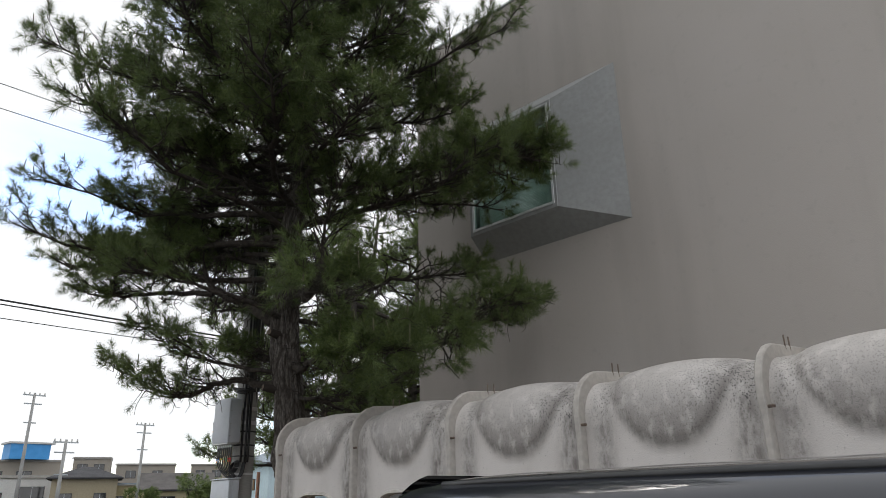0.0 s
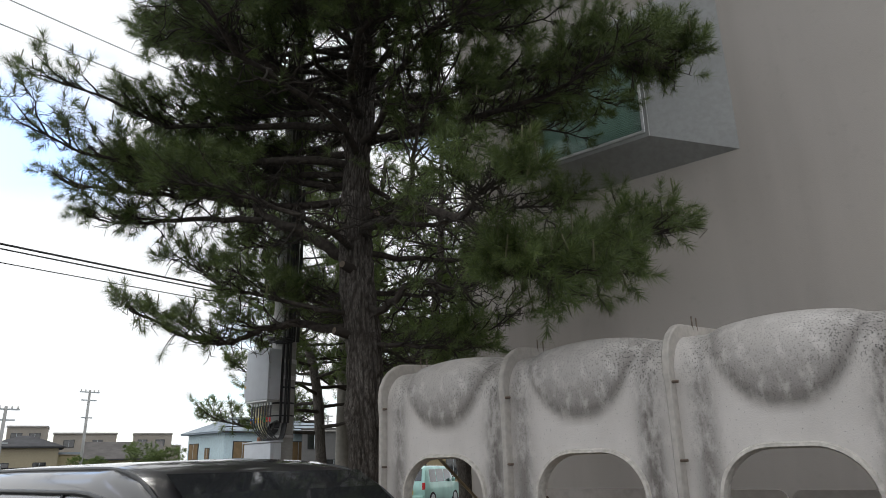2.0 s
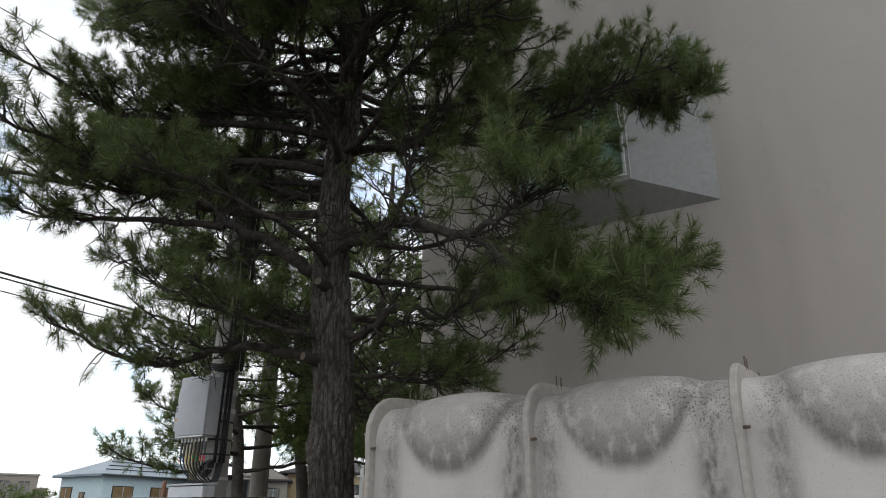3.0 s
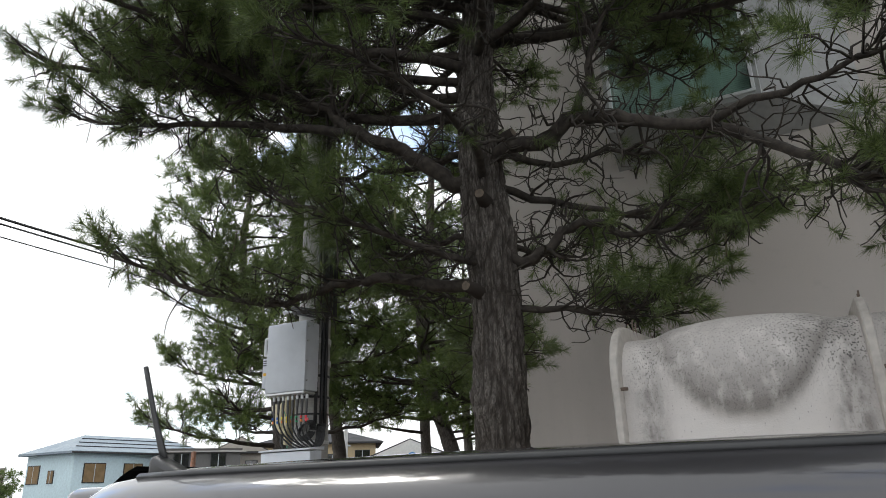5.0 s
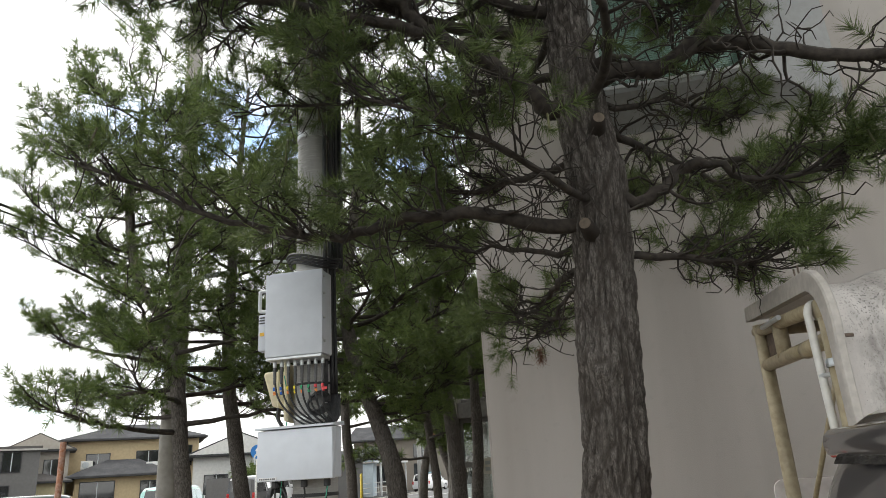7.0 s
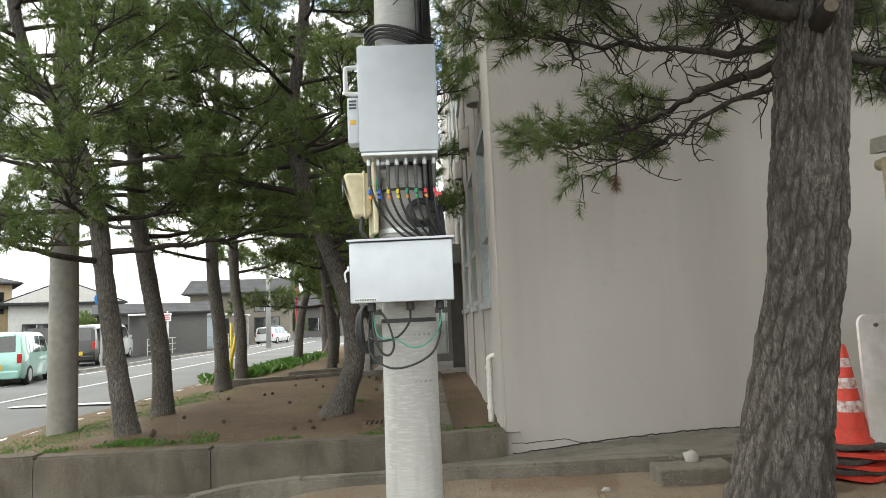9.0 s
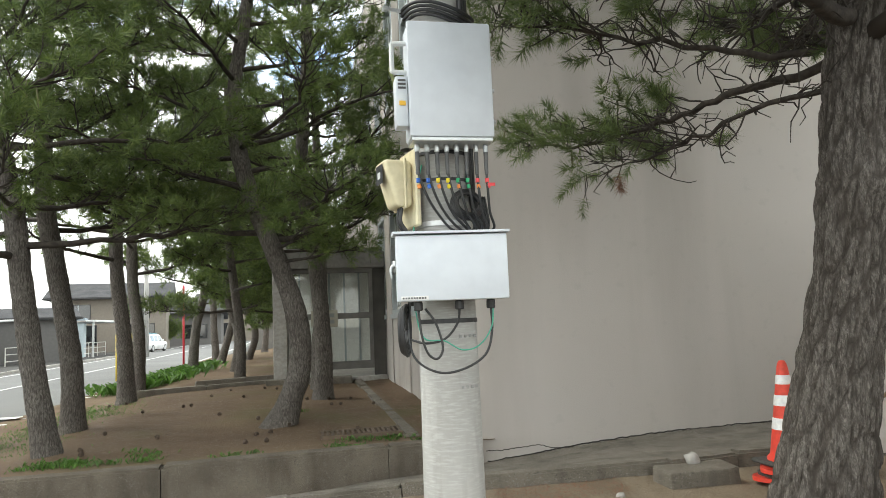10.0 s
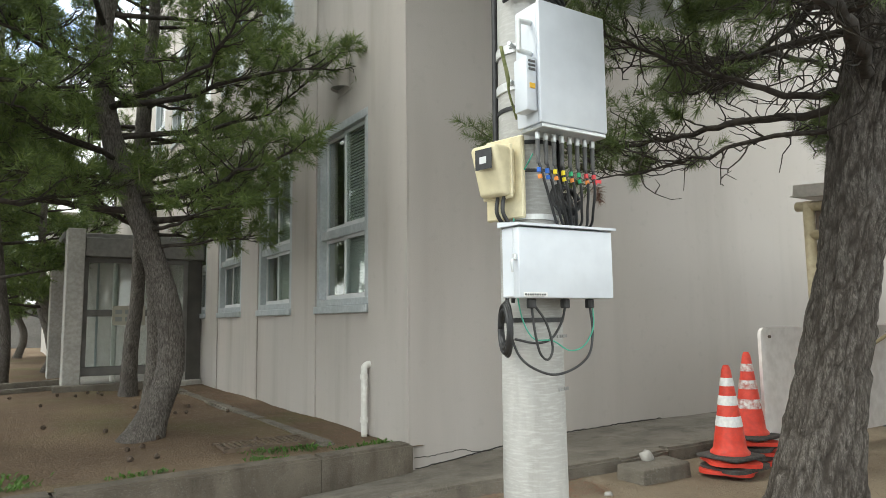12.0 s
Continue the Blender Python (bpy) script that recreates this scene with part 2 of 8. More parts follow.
WHITEPVC = varied("white_pvc", (0.68, 0.67, 0.63), (0.76, 0.75, 0.71), 5, (0.5, 0.48, 0.44), 18, 0.45)
ALU = varied("aluminium_frame", (0.42, 0.455, 0.47), (0.52, 0.55, 0.56), 4, (0.36, 0.38, 0.39), 25, 0.42, 0.35)
WHITEALU = varied("pale_aluminium_frame", (0.60, 0.62, 0.62), (0.68, 0.69, 0.69), 4, rough=0.4, metal=0.2)
GLASS = glass("window_glass", (0.88, 0.92, 0.9))
GREENGLASS = glass("tinted_glass", (0.76, 0.87, 0.83))
CARGLASS = glass("car_glass", (0.12, 0.14, 0.15))
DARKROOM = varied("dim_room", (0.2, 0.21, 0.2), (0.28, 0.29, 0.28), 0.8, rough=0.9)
BLIND = varied("blind_slat", (0.6, 0.63, 0.61), (0.7, 0.72, 0.7), 3, rough=0.7)
PANELWHITE = varied("white_panel", (0.82, 0.77, 0.75), (0.86, 0.82, 0.8), 1.5, (0.6, 0.55, 0.52), 12, 0.55)
ORANGE = varied("orange_plastic", (0.72, 0.05, 0.026), (0.78, 0.075, 0.045), 6, (0.5, 0.05, 0.035), 30, 0.5)
REFLECT = varied("white_reflective_sheet", (0.78, 0.78, 0.77), (0.86, 0.86, 0.85), 8, (0.6, 0.6, 0.6), 40, 0.4)
BLACKRUBBER = varied("rubber_base", (0.03, 0.03, 0.03), (0.055, 0.053, 0.05), 10, (0.12, 0.11, 0.1), 60, 0.8)
GRASS = needles("grass_blades", (0.05, 0.12, 0.02), (0.16, 0.30, 0.06))
RUST = varied("rusty_steel", (0.2, 0.075, 0.035), (0.33, 0.13, 0.06), 9, (0.45, 0.35, 0.3), 30, 0.85)

# ---- building helpers ----
def world_of(ob):
    m = ob.matrix_basis.copy()
    while ob.parent:
        ob = ob.parent
        m = ob.matrix_basis @ m
    return m


def thing(name, loc, label, category, group="", kind=""):
    ob = new(name)
    ob.empty_display_size = 0.1
    ob.matrix_basis = Matrix.Translation(loc)
    return tagged(ob, label, category, group, kind)


def link_mesh(name, me, material, parent, label=""):
    if material is not None and not me.materials:
        me.materials.append(material)
    ob = new(name, me)
    if parent is not None:
        me.transform(world_of(parent).inverted())
        ob.parent = parent
    if label:
        ob["label"] = label
    return ob


def part(name, bm, material, parent=None, label="", smooth=None):
    """Links a bmesh built in world places as one mesh under parent. smooth: degrees."""
    me = bpy.data.meshes.new(name)
    if smooth is not None:
        for f in bm.faces:
            f.smooth = True
        for e in bm.edges:
            if len(e.link_faces) == 2 and e.calc_face_angle(0) > radians(smooth):
                e.smooth = False
    bm.normal_update()
    bm.to_mesh(me)
    bm.free()
    return link_mesh(name, me, material, parent, label)


def structure(name, bm, material, label, category, smooth=None):
    ob = part(name, bm, material, None, "", smooth)
    return tagged(ob, label, category, "", "structure")


def add_box(bm, x0, y0, z0, x1, y1, z1, bevel=0.0, m=None, segs=1):
    r = bmesh.ops.create_cube(bm, size=1)
    vs = r["verts"]
    c, s = Vector(((x0 + x1) / 2, (y0 + y1) / 2, (z0 + z1) / 2)), (abs(x1 - x0), abs(y1 - y0), abs(z1 - z0))
    for v in vs:
        v.co = Vector((v.co.x * s[0], v.co.y * s[1], v.co.z * s[2])) + c
    if bevel:
        es = list({e for v in vs for e in v.link_edges})
        out = bmesh.ops.bevel(bm, geom=es, offset=bevel, segments=segs, affect="EDGES", profile=0.5)
        vs = list({v for f in out["faces"] for v in f.verts} | {v for v in vs if v.is_valid})
    if m is not None:
        for v in vs:
            v.co = m @ v.co
    return vs


def boxed(*a, **k):
    bm = bmesh.new()
    add_box(bm, *a, **k)
    return bm


def smooth_line(pts, n=6):
    """A Catmull-Rom line through the points."""
    p = [Vector(q) for q in pts]
    if len(p) < 3:
        return [p[0].lerp(p[-1], i / n) for i in range(n + 1)]
    p = [2 * p[0] - p[1]] + p + [2 * p[-1] - p[-2]]
    out = []
    for i in range(1, len(p) - 2):
        for k in range(n):
            t = k / n
            out.append(0.5 * (2 * p[i] + (p[i + 1] - p[i - 1]) * t + (2 * p[i - 1] - 5 * p[i] + 4 * p[i + 1] - p[i + 2]) * t * t + (3 * p[i] - p[i - 1] - 3 * p[i + 1] + p[i + 2]) * t ** 3))
    out.append(p[-2].copy())
    return out


def add_tube(bm, pts, rad, sides=8, cap=True):
    pts = [Vector(p) for p in pts]
    k = len(pts)
    rad = [rad] * k if isinstance(rad, (int, float)) else list(rad)
    rings, side = [], None
    for i, p in enumerate(pts):
        d = (pts[min(i + 1, k - 1)] - pts[max(i - 1, 0)]).normalized()
        if side is None:
            side = d.orthogonal().normalized()
        side = (side - d * side.dot(d)).normalized()
        up = d.cross(side)
        rings.append([bm.verts.new(p + (side * math.cos(a) + up * math.sin(a)) * rad[i]) for a in (2 * math.pi * j / sides for j in range(sides))])
    for a, b in zip(rings, rings[1:]):
        for j in range(sides):
            bm.faces.new((a[j], a[(j + 1) % sides], b[(j + 1) % sides], b[j]))
    if cap:
        bm.faces.new(list(reversed(rings[0])))
        bm.faces.new(rings[-1])


def tubed(pts, rad, sides=8, n=6):
    bm = bmesh.new()
    line = smooth_line(pts, n) if n else pts
    if not isinstance(rad, (int, float)):
        rad = list(np.interp(np.linspace(0, 1, len(line)), np.linspace(0, 1, len(rad)), rad))
    add_tube(bm, line, rad, sides)
    return bm


def add_lathe(bm, prof, cx, cy, sides=24):
    """prof: (radius, z) from the foot up."""
    rings = []
    for r, z in prof:
        if r < 1e-5:
            rings.append([bm.verts.new((cx, cy, z))])
        else:
            rings.append([bm.verts.new((cx + r * math.cos(2 * math.pi * j / sides), cy + r * math.sin(2 * math.pi * j / sides), z)) for j in range(sides)])
    for a, b in zip(rings, rings[1:]):
        for j in range(sides):
            k = (j + 1) % sides
            if len(a) == 1:
                bm.faces.new((a[0], b[k], b[j]))
            elif len(b) == 1:
                bm.faces.new((a[j], a[k], b[0]))
            else:
                bm.faces.new((a[j], a[k], b[k], b[j]))


def lathed(prof, cx, cy, sides=24):
    bm = bmesh.new()
    add_lathe(bm, prof, cx, cy, sides)
    return bm


def add_prism(bm, poly, a, b, axis="y"):
    """A polygon of (u, v) drawn out from a to b along an axis: y -> (x, z), x -> (y, z), z -> (x, y)."""
    def at(u, v, w):
        return {"y": (u, w, v), "x": (w, u, v), "z": (u, v, w)}[axis]
    lo = [bm.verts.new(at(u, v, a)) for u, v in poly]
    hi = [bm.verts.new(at(u, v, b)) for u, v in poly]
    k = len(poly)
    for i in range(k):
        bm.faces.new((lo[i], lo[(i + 1) % k], hi[(i + 1) % k], hi[i]))
    bm.faces.new(list(reversed(lo)))
    bm.faces.new(hi)
    bmesh.ops.recalc_face_normals(bm, faces=bm.faces[:])


def mesh_of(name, verts, tris):
    """A mesh of triangles from arrays."""
    me = bpy.data.meshes.new(name)
    verts, tris = np.asarray(verts, np.float32), np.asarray(tris, np.int32)
    me.vertices.add(len(verts))
    me.vertices.foreach_set("co", verts.ravel())
    me.loops.add(tris.size)
    me.loops.foreach_set("vertex_index", tris.ravel())
    me.polygons.add(len(tris))
    me.polygons.foreach_set("loop_start", np.arange(0, tris.size, tris.shape[1], dtype=np.int32))
    me.update(calc_edges=True)
    return me


def plane_grid(bm, x0, x1, y0, y1, nx, ny, height):
    vs = [[bm.verts.new((x, y, height(x, y))) for x in np.linspace(x0, x1, nx + 1)] for y in np.linspace(y0, y1, ny + 1)]
    for j in range(ny):
        for i in range(nx):
            bm.faces.new((vs[j][i], vs[j][i + 1], vs[j + 1][i + 1], vs[j + 1][i]))

# ---- ground ----
gbm = bmesh.new()
GX = [-900, -450, -200, -90, -40, -20, -14.6, -13.9, -8.3, -8.0, 0, 20, 80, 250, 600]
GY = [-600, -250, -90, -30, -8, 0, 5.0, 5.4, 8.6, 8.9, 20, 60, 150, 350, 900]
gv = [[gbm.verts.new((x, y, -0.12 if -13.95 < x < -8.2 and 5.3 < y < 8.7 else 0.1)) for x in GX] for y in GY]
for j in range(len(GY) - 1):
    for i in range(len(GX) - 1):
        gbm.faces.new((gv[j][i], gv[j][i + 1], gv[j + 1][i + 1], gv[j + 1][i]))
structure("ground", gbm, GROUND, "flat grey-brown ground of a parking lot and town", "ground")

rbm = bmesh.new()
def road_x(y):
    return -15.0 - 0.0009 * max(0, y - 10) ** 2 * 0.35
ys = np.linspace(-60, 160, 60)
vl = [[rbm.verts.new((road_x(y) + dx, y, 0.115 + 0.03 * math.sin(math.pi * k / 4))) for k, dx in enumerate((0.6, -1.2, -3.2, -5.2, -7.0))] for y in ys]
for a, b in zip(vl, vl[1:]):
    for k in range(4):
        rbm.faces.new((a[k + 1], a[k], b[k], b[k + 1]))
road = structure("road", rbm, ASPHALT, "worn grey asphalt road with white lines", "road")

def lane_line(dx, w, segs, label):
    bm = bmesh.new()
    for y0, y1 in segs:
        n = max(1, int((y1 - y0) / 4))
        for i in range(n):
            a, b = y0 + (y1 - y0) * i / n, y0 + (y1 - y0) * (i + 1) / n
            h = 0.135 if -6.5 < dx < -1 else 0.128
            h += 0.022 if -5 < dx < -2 else 0
            q = [(road_x(a) + dx, a), (road_x(b) + dx, b), (road_x(b) + dx - w, b), (road_x(a) + dx - w, a)]
            bm.faces.new([bm.verts.new((x, y, h)) for x, y in q])
    part("line", bm, LINE, road, label)

lane_line(0.05, 0.15, [(-50, 160)], "white painted edge line")
lane_line(-3.2, 0.15, [(-50, 60), (64, 68), (72, 76), (80, 84)], "white painted centre line")
lane_line(-6.2, 0.15, [(-50, 22), (25, 160)], "white painted edge line")
cross = bmesh.new()
for v in [((-17.4, 15.1), (-15.0, 15.1), (-15.0, 15.42), (-17.4, 15.42))]:
    cross.faces.new([cross.verts.new((x, y, 0.165)) for x, y in v])
part("line", cross, LINE, road, "white stop line")

# planted bed behind the retaining wall
random.seed(4)
def bed_height(x, y):
    edge = min(max((x + 14.9) / 2.6, 0.0), 1.0)
    h = 0.13 + 0.25 * (edge * edge * (3 - 2 * edge))
    h += 0.05 * noise.noise(Vector((x * 0.7, y * 0.7, 3))) * edge + 0.012 * noise.noise(Vector((x * 4, y * 4, 1)))
    if y < 9.0:
        h = min(h, 0.37)
    return h
sbm = bmesh.new()
plane_grid(sbm, -15.2, -8.3, 8.45, 44, 70, 220, bed_height)
structure("soil_bed", sbm, SOIL, "brown soil bed strewn with pine needles", "soil", 40)

# bare soil in front of the kerb
def sand_height(x, y):
    t = min(max((x + 11.2) / 1.6, 0.0), 1.0)
    k = min(max((y - 3.3) / 1.2, 0.0), 1.0)
    return 0.105 + 0.16 * t * t * (3 - 2 * t) * k + 0.02 * noise.noise(Vector((x * 1.1, y * 1.1, 7))) * k + 0.01 * noise.noise(Vector((x * 5, y * 5, 2))) * k
fbm = bmesh.new()
plane_grid(fbm, -11.12, -3.2, 3.2, 7.05, 110, 60, sand_height)
structure("bare_soil", fbm, SAND, "bare sandy soil under the big pine", "soil", 40)

# sloped concrete apron along the south wall
abm = bmesh.new()
def apron_h(x, y):
    wall = float(np.interp(x, WALLFOOT[0], WALLFOOT[1]))
    lip = float(np.interp(x, (-11.0, -10.2, -9.4, -7.3, 0), (0.22, 0.31, 0.335, 0.35, 0.36)))
    t = min(max((y - 7.1) / 1.35, 0.0), 1.0)
    return lip + (wall - lip) * t ** 0.8 + 0.008 * noise.noise(Vector((x * 3, y * 3, 0)))
WALLFOOT = ((-11.2, -10.15, -9.5, -8.4, -7.83, -7.24, -6.59, -5.7, 0), (-0.03, 0.03, 0.08, 0.15, 0.2, 0.26, 0.3, 0.32, 0.34))
plane_grid(abm, -10.95, 9.0, 7.05, 8.5, 150, 16, apron_h)
structure("apron", abm, KERB, "sloped exposed-aggregate concrete apron", "pavement", 40)
def step01(t):
    t = min(max(t, 0.0), 1.0)
    return t * t * (3 - 2 * t)

gut = bmesh.new()
plane_grid(gut, -14.3, -10.9, 5.1, 8.4, 40, 30, lambda x, y: 0.108 - 0.14 * step01((y - 5.3) / 2.2) * (0.12 + 0.88 * step01((x + 14.1) / 1.6)) + 0.01 * noise.noise(Vector((x * 2, y * 2, 5))))
structure("gutter", gut, RETAIN, "low concrete strip below the retaining wall", "pavement", 40)

# low kerb with a bend at its end
def kerb_run(name, pts, w, h, mat, label, foot=0.0):
    line = [Vector(p) for p in pts]
    out = thing(name, line[0], label, "kerb", "", "structure")
    k = 0
    for a, b in zip(line, line[1:]):
        d = b - a
        n = max(1, round(Vector((d.x, d.y)).length / 1.9))
        side = Vector((-d.y, d.x, 0)).normalized() * w
        for i in range(n):
            p, q = a.lerp(b, i / n + 0.002), a.lerp(b, (i + 1) / n - 0.002)
            bm = bmesh.new()
            jz = 0.008 * math.sin(k * 2.7)
            lo = [bm.verts.new((*(v.xy), foot)) for v in (p, q, q + side, p + side)]
            hi = [bm.verts.new((v.x, v.y, v.z + jz)) for v in (p, q, q + side, p + side)]
            for j in range(4):
                bm.faces.new((lo[j], lo[(j + 1) % 4], hi[(j + 1) % 4], hi[j]))
            bm.faces.new(hi)
            bmesh.ops.recalc_face_normals(bm, faces=bm.faces[:])
            bmesh.ops.bevel(bm, geom=[e for e in bm.edges if e.verts[0] in hi and e.verts[1] in hi], offset=0.02, segments=2, affect="EDGES")
            bmesh.ops.subdivide_edges(bm, edges=[e for e in bm.edges if e.calc_length() > 0.3], cuts=6)
            for v in bm.verts:
                v.co += 0.006 * noise.noise_vector(v.co * 9)
            part("kerb_stone", bm, mat, out, "", 35)
            k += 1
    return out

kerb_run("kerb_low", [(-3.3, 7.12, 0.385), (-6.72, 7.12, 0.385), (-7.3, 7.11, 0.37), (-9.4, 7.13, 0.355), (-10.2, 7.15, 0.335)], 0.14, 0.2, KERB, "low exposed-aggregate kerb in front of the apron", -0.1)
kerb_run("kerb_bend", [(-10.2, 7.15, 0.335), (-10.7, 7.06, 0.31), (-11.0, 6.8, 0.3), (-11.12, 6.2, 0.27), (-11.14, 5.2, 0.24)], 0.14, 0.2, KERB, "curved end of the low kerb round the soil", -0.1)
kerb_run("retaining_wall", [(-8.445, 8.42, 0.405), (-9.34, 8.4, 0.387), (-11.3, 8.31, 0.377), (-12.95, 8.25, 0.375), (-13.9, 8.22, 0.37)], -0.22, 0.3, RETAIN, "low dark concrete retaining wall of the pine bed", -0.13)
kerb_run("bed_kerb", [(-8.95, 9.0, 0.4), (-9.0, 16.8, 0.41)], 0.16, 0.1, KERB, "pale concrete edging beside the building", 0.2)
kerb_run("cross_kerb", [(-10.6, 16.9, 0.47), (-13.6, 16.0, 0.44)], 0.2, 0.1, KERB, "concrete kerb crossing the pine bed", 0.2)
kerb_run("cross_kerb_back", [(-10.7, 17.6, 0.52), (-12.4, 17.1, 0.5)], 0.18, 0.1, KERB, "second concrete kerb by the porch", 0.2)

# drain grate set in the bed
grate = thing("drain_grate", (-9.55, 9.35, 0.38), "rusty iron drain grate set in the soil", "grate")
GRATE = varied("brown_iron", (0.09, 0.065, 0.045), (0.14, 0.1, 0.07), 12, rough=0.85)
part("grate_frame", boxed(-9.95, 9.12, 0.37, -9.1, 9.15, 0.41), GRATE, grate)
part("grate_frame", boxed(-9.95, 9.5, 0.37, -9.1, 9.53, 0.41), GRATE, grate)
for i in range(16):
    part("grate_bar", boxed(-9.93 + i * 0.053, 9.15, 0.375, -9.905 + i * 0.053, 9.5, 0.405), GRATE, grate)

# ---- the building ----
WX, WY, ROOF = -8.43, 8.49, 10.0

def holed_wall(axis, plane, thick, u0, u1, z0, z1, holes, mat=STUCCO):
    """A wall with thickness and openings that go through it; axis is its normal."""
    us = sorted({u0, u1, *[h[0] for h in holes], *[h[1] for h in holes]})
    zs = sorted({z0, z1, *[h[2] for h in holes], *[h[3] for h in holes]})
    bm = bmesh.new()
    seen = {}
    def vert(i, j, back):
        key = (i, j, back)
        if key not in seen:
            w = plane + (thick if back else 0)
            seen[key] = bm.verts.new((us[i], w, zs[j]) if axis == "y" else (w, us[i], zs[j]))
        return seen[key]
    def solid(i, j):
        if i < 0 or j < 0 or i >= len(us) - 1 or j >= len(zs) - 1:
            return False
        u, z = (us[i] + us[i + 1]) / 2, (zs[j] + zs[j + 1]) / 2
        return not any(h[0] < u < h[1] and h[2] < z < h[3] for h in holes)
    for i in range(len(us) - 1):
        for j in range(len(zs) - 1):
            if not solid(i, j):
                continue
            for back in (0, 1):
                bm.faces.new([vert(i, j, back), vert(i + 1, j, back), vert(i + 1, j + 1, back), vert(i, j + 1, back)])
            for (a, b), nb in ((((i, j), (i + 1, j)), (i, j - 1)), (((i, j + 1), (i + 1, j + 1)), (i, j + 1)), (((i, j), (i, j + 1)), (i - 1, j)), (((i + 1, j), (i + 1, j + 1)), (i + 1, j))):
                if not solid(*nb):
                    bm.faces.new([vert(*a, 0), vert(*b, 0), vert(*b, 1), vert(*a, 1)])
    bmesh.ops.recalc_face_normals(bm, faces=bm.faces[:])
    return bm

BAY = (-6.74, -5.19, 5.70, 7.36)
structure("wall_south", holed_wall("y", WY, 0.25, WX, 16.0, -0.1, ROOF, [BAY]), STUCCO, "tall blank grey-beige stucco wall with a projecting bay", "wall")
LOW = [(9.37 + 2.27 * i, 10.71 + 2.27 * i, 1.72, 3.78) for i in range(4)]
UP = [(9.37 + 2.27 * i, 10.71 + 2.27 * i, 5.74, 7.8) for i in range(6)]
SQ = [(19.0, 19.7, 4.7, 5.4)]
structure("wall_west", holed_wall("x", WX, 0.25, WY + 0.252, 30.0, -0.1, ROOF, LOW + UP + SQ), STUCCO_STAINED, "grey-beige stucco facade with two rows of windows", "wall")
ws = bpy.data.objects["wall_south"]
CRACK_JOINT = varied("dark_crack_and_joint", (0.03, 0.027, 0.023), (0.05, 0.045, 0.04), 30, rough=0.95)
random.seed(3)
def crack_or_joint(pts, r):
    ln = smooth_line([(x, WY - 0.001, z) for x, z in pts], 5)
    part("crack_or_joint", tubed([(p[0], p[1], p[2] + random.uniform(-0.006, 0.006)) for p in ln], r, 5, 1), CRACK_JOINT, ws, "dark crack or joint line on the render")
crack_or_joint([(-8.39, 0.262), (-8.25, 0.258), (-8.14, 0.262), (-7.98, 0.272), (-7.85, 0.278), (-7.78, 0.26), (-7.7, 0.236), (-7.5, 0.243)], 0.004)
# not a crack: dark line laid along the joint of wall and apron
crack_or_joint([(x, float(np.interp(x, WALLFOOT[0], WALLFOOT[1])) + 0.008) for x in np.linspace(-8.38, -5.0, 16)], 0.007)
structure("wall_north", boxed(WX + 0.26, 29.75, -0.1, 16, 30, ROOF), STUCCO, "plain stucco back wall", "wall")
structure("wall_east", boxed(15.75, WY + 0.26, -0.1, 16, 29.74, ROOF), STUCCO, "plain stucco side wall", "wall")
structure("roof", boxed(WX + 0.26, WY + 0.26, ROOF - 0.5, 15.74, 29.74, ROOF - 0.3), CONC, "flat concrete roof", "roof")
cap = bmesh.new()
add_box(cap, WX - 0.03, WY - 0.03, ROOF, 16.03, WY + 0.28, ROOF + 0.05, 0.01)
add_box(cap, WX - 0.03, WY + 0.282, ROOF, WX + 0.28, 30, ROOF + 0.05, 0.01)
structure("parapet_cap", cap, ALU, "thin metal capping along the roof edge", "trim")
floor_bm = boxed(WX + 0.26, WY + 0.26, 0.3, 15.7, 29.7, 0.4)
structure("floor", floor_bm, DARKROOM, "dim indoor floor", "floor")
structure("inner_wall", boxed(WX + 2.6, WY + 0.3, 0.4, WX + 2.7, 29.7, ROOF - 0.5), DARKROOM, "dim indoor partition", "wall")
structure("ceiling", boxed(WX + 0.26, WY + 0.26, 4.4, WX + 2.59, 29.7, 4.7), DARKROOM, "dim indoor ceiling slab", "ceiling")

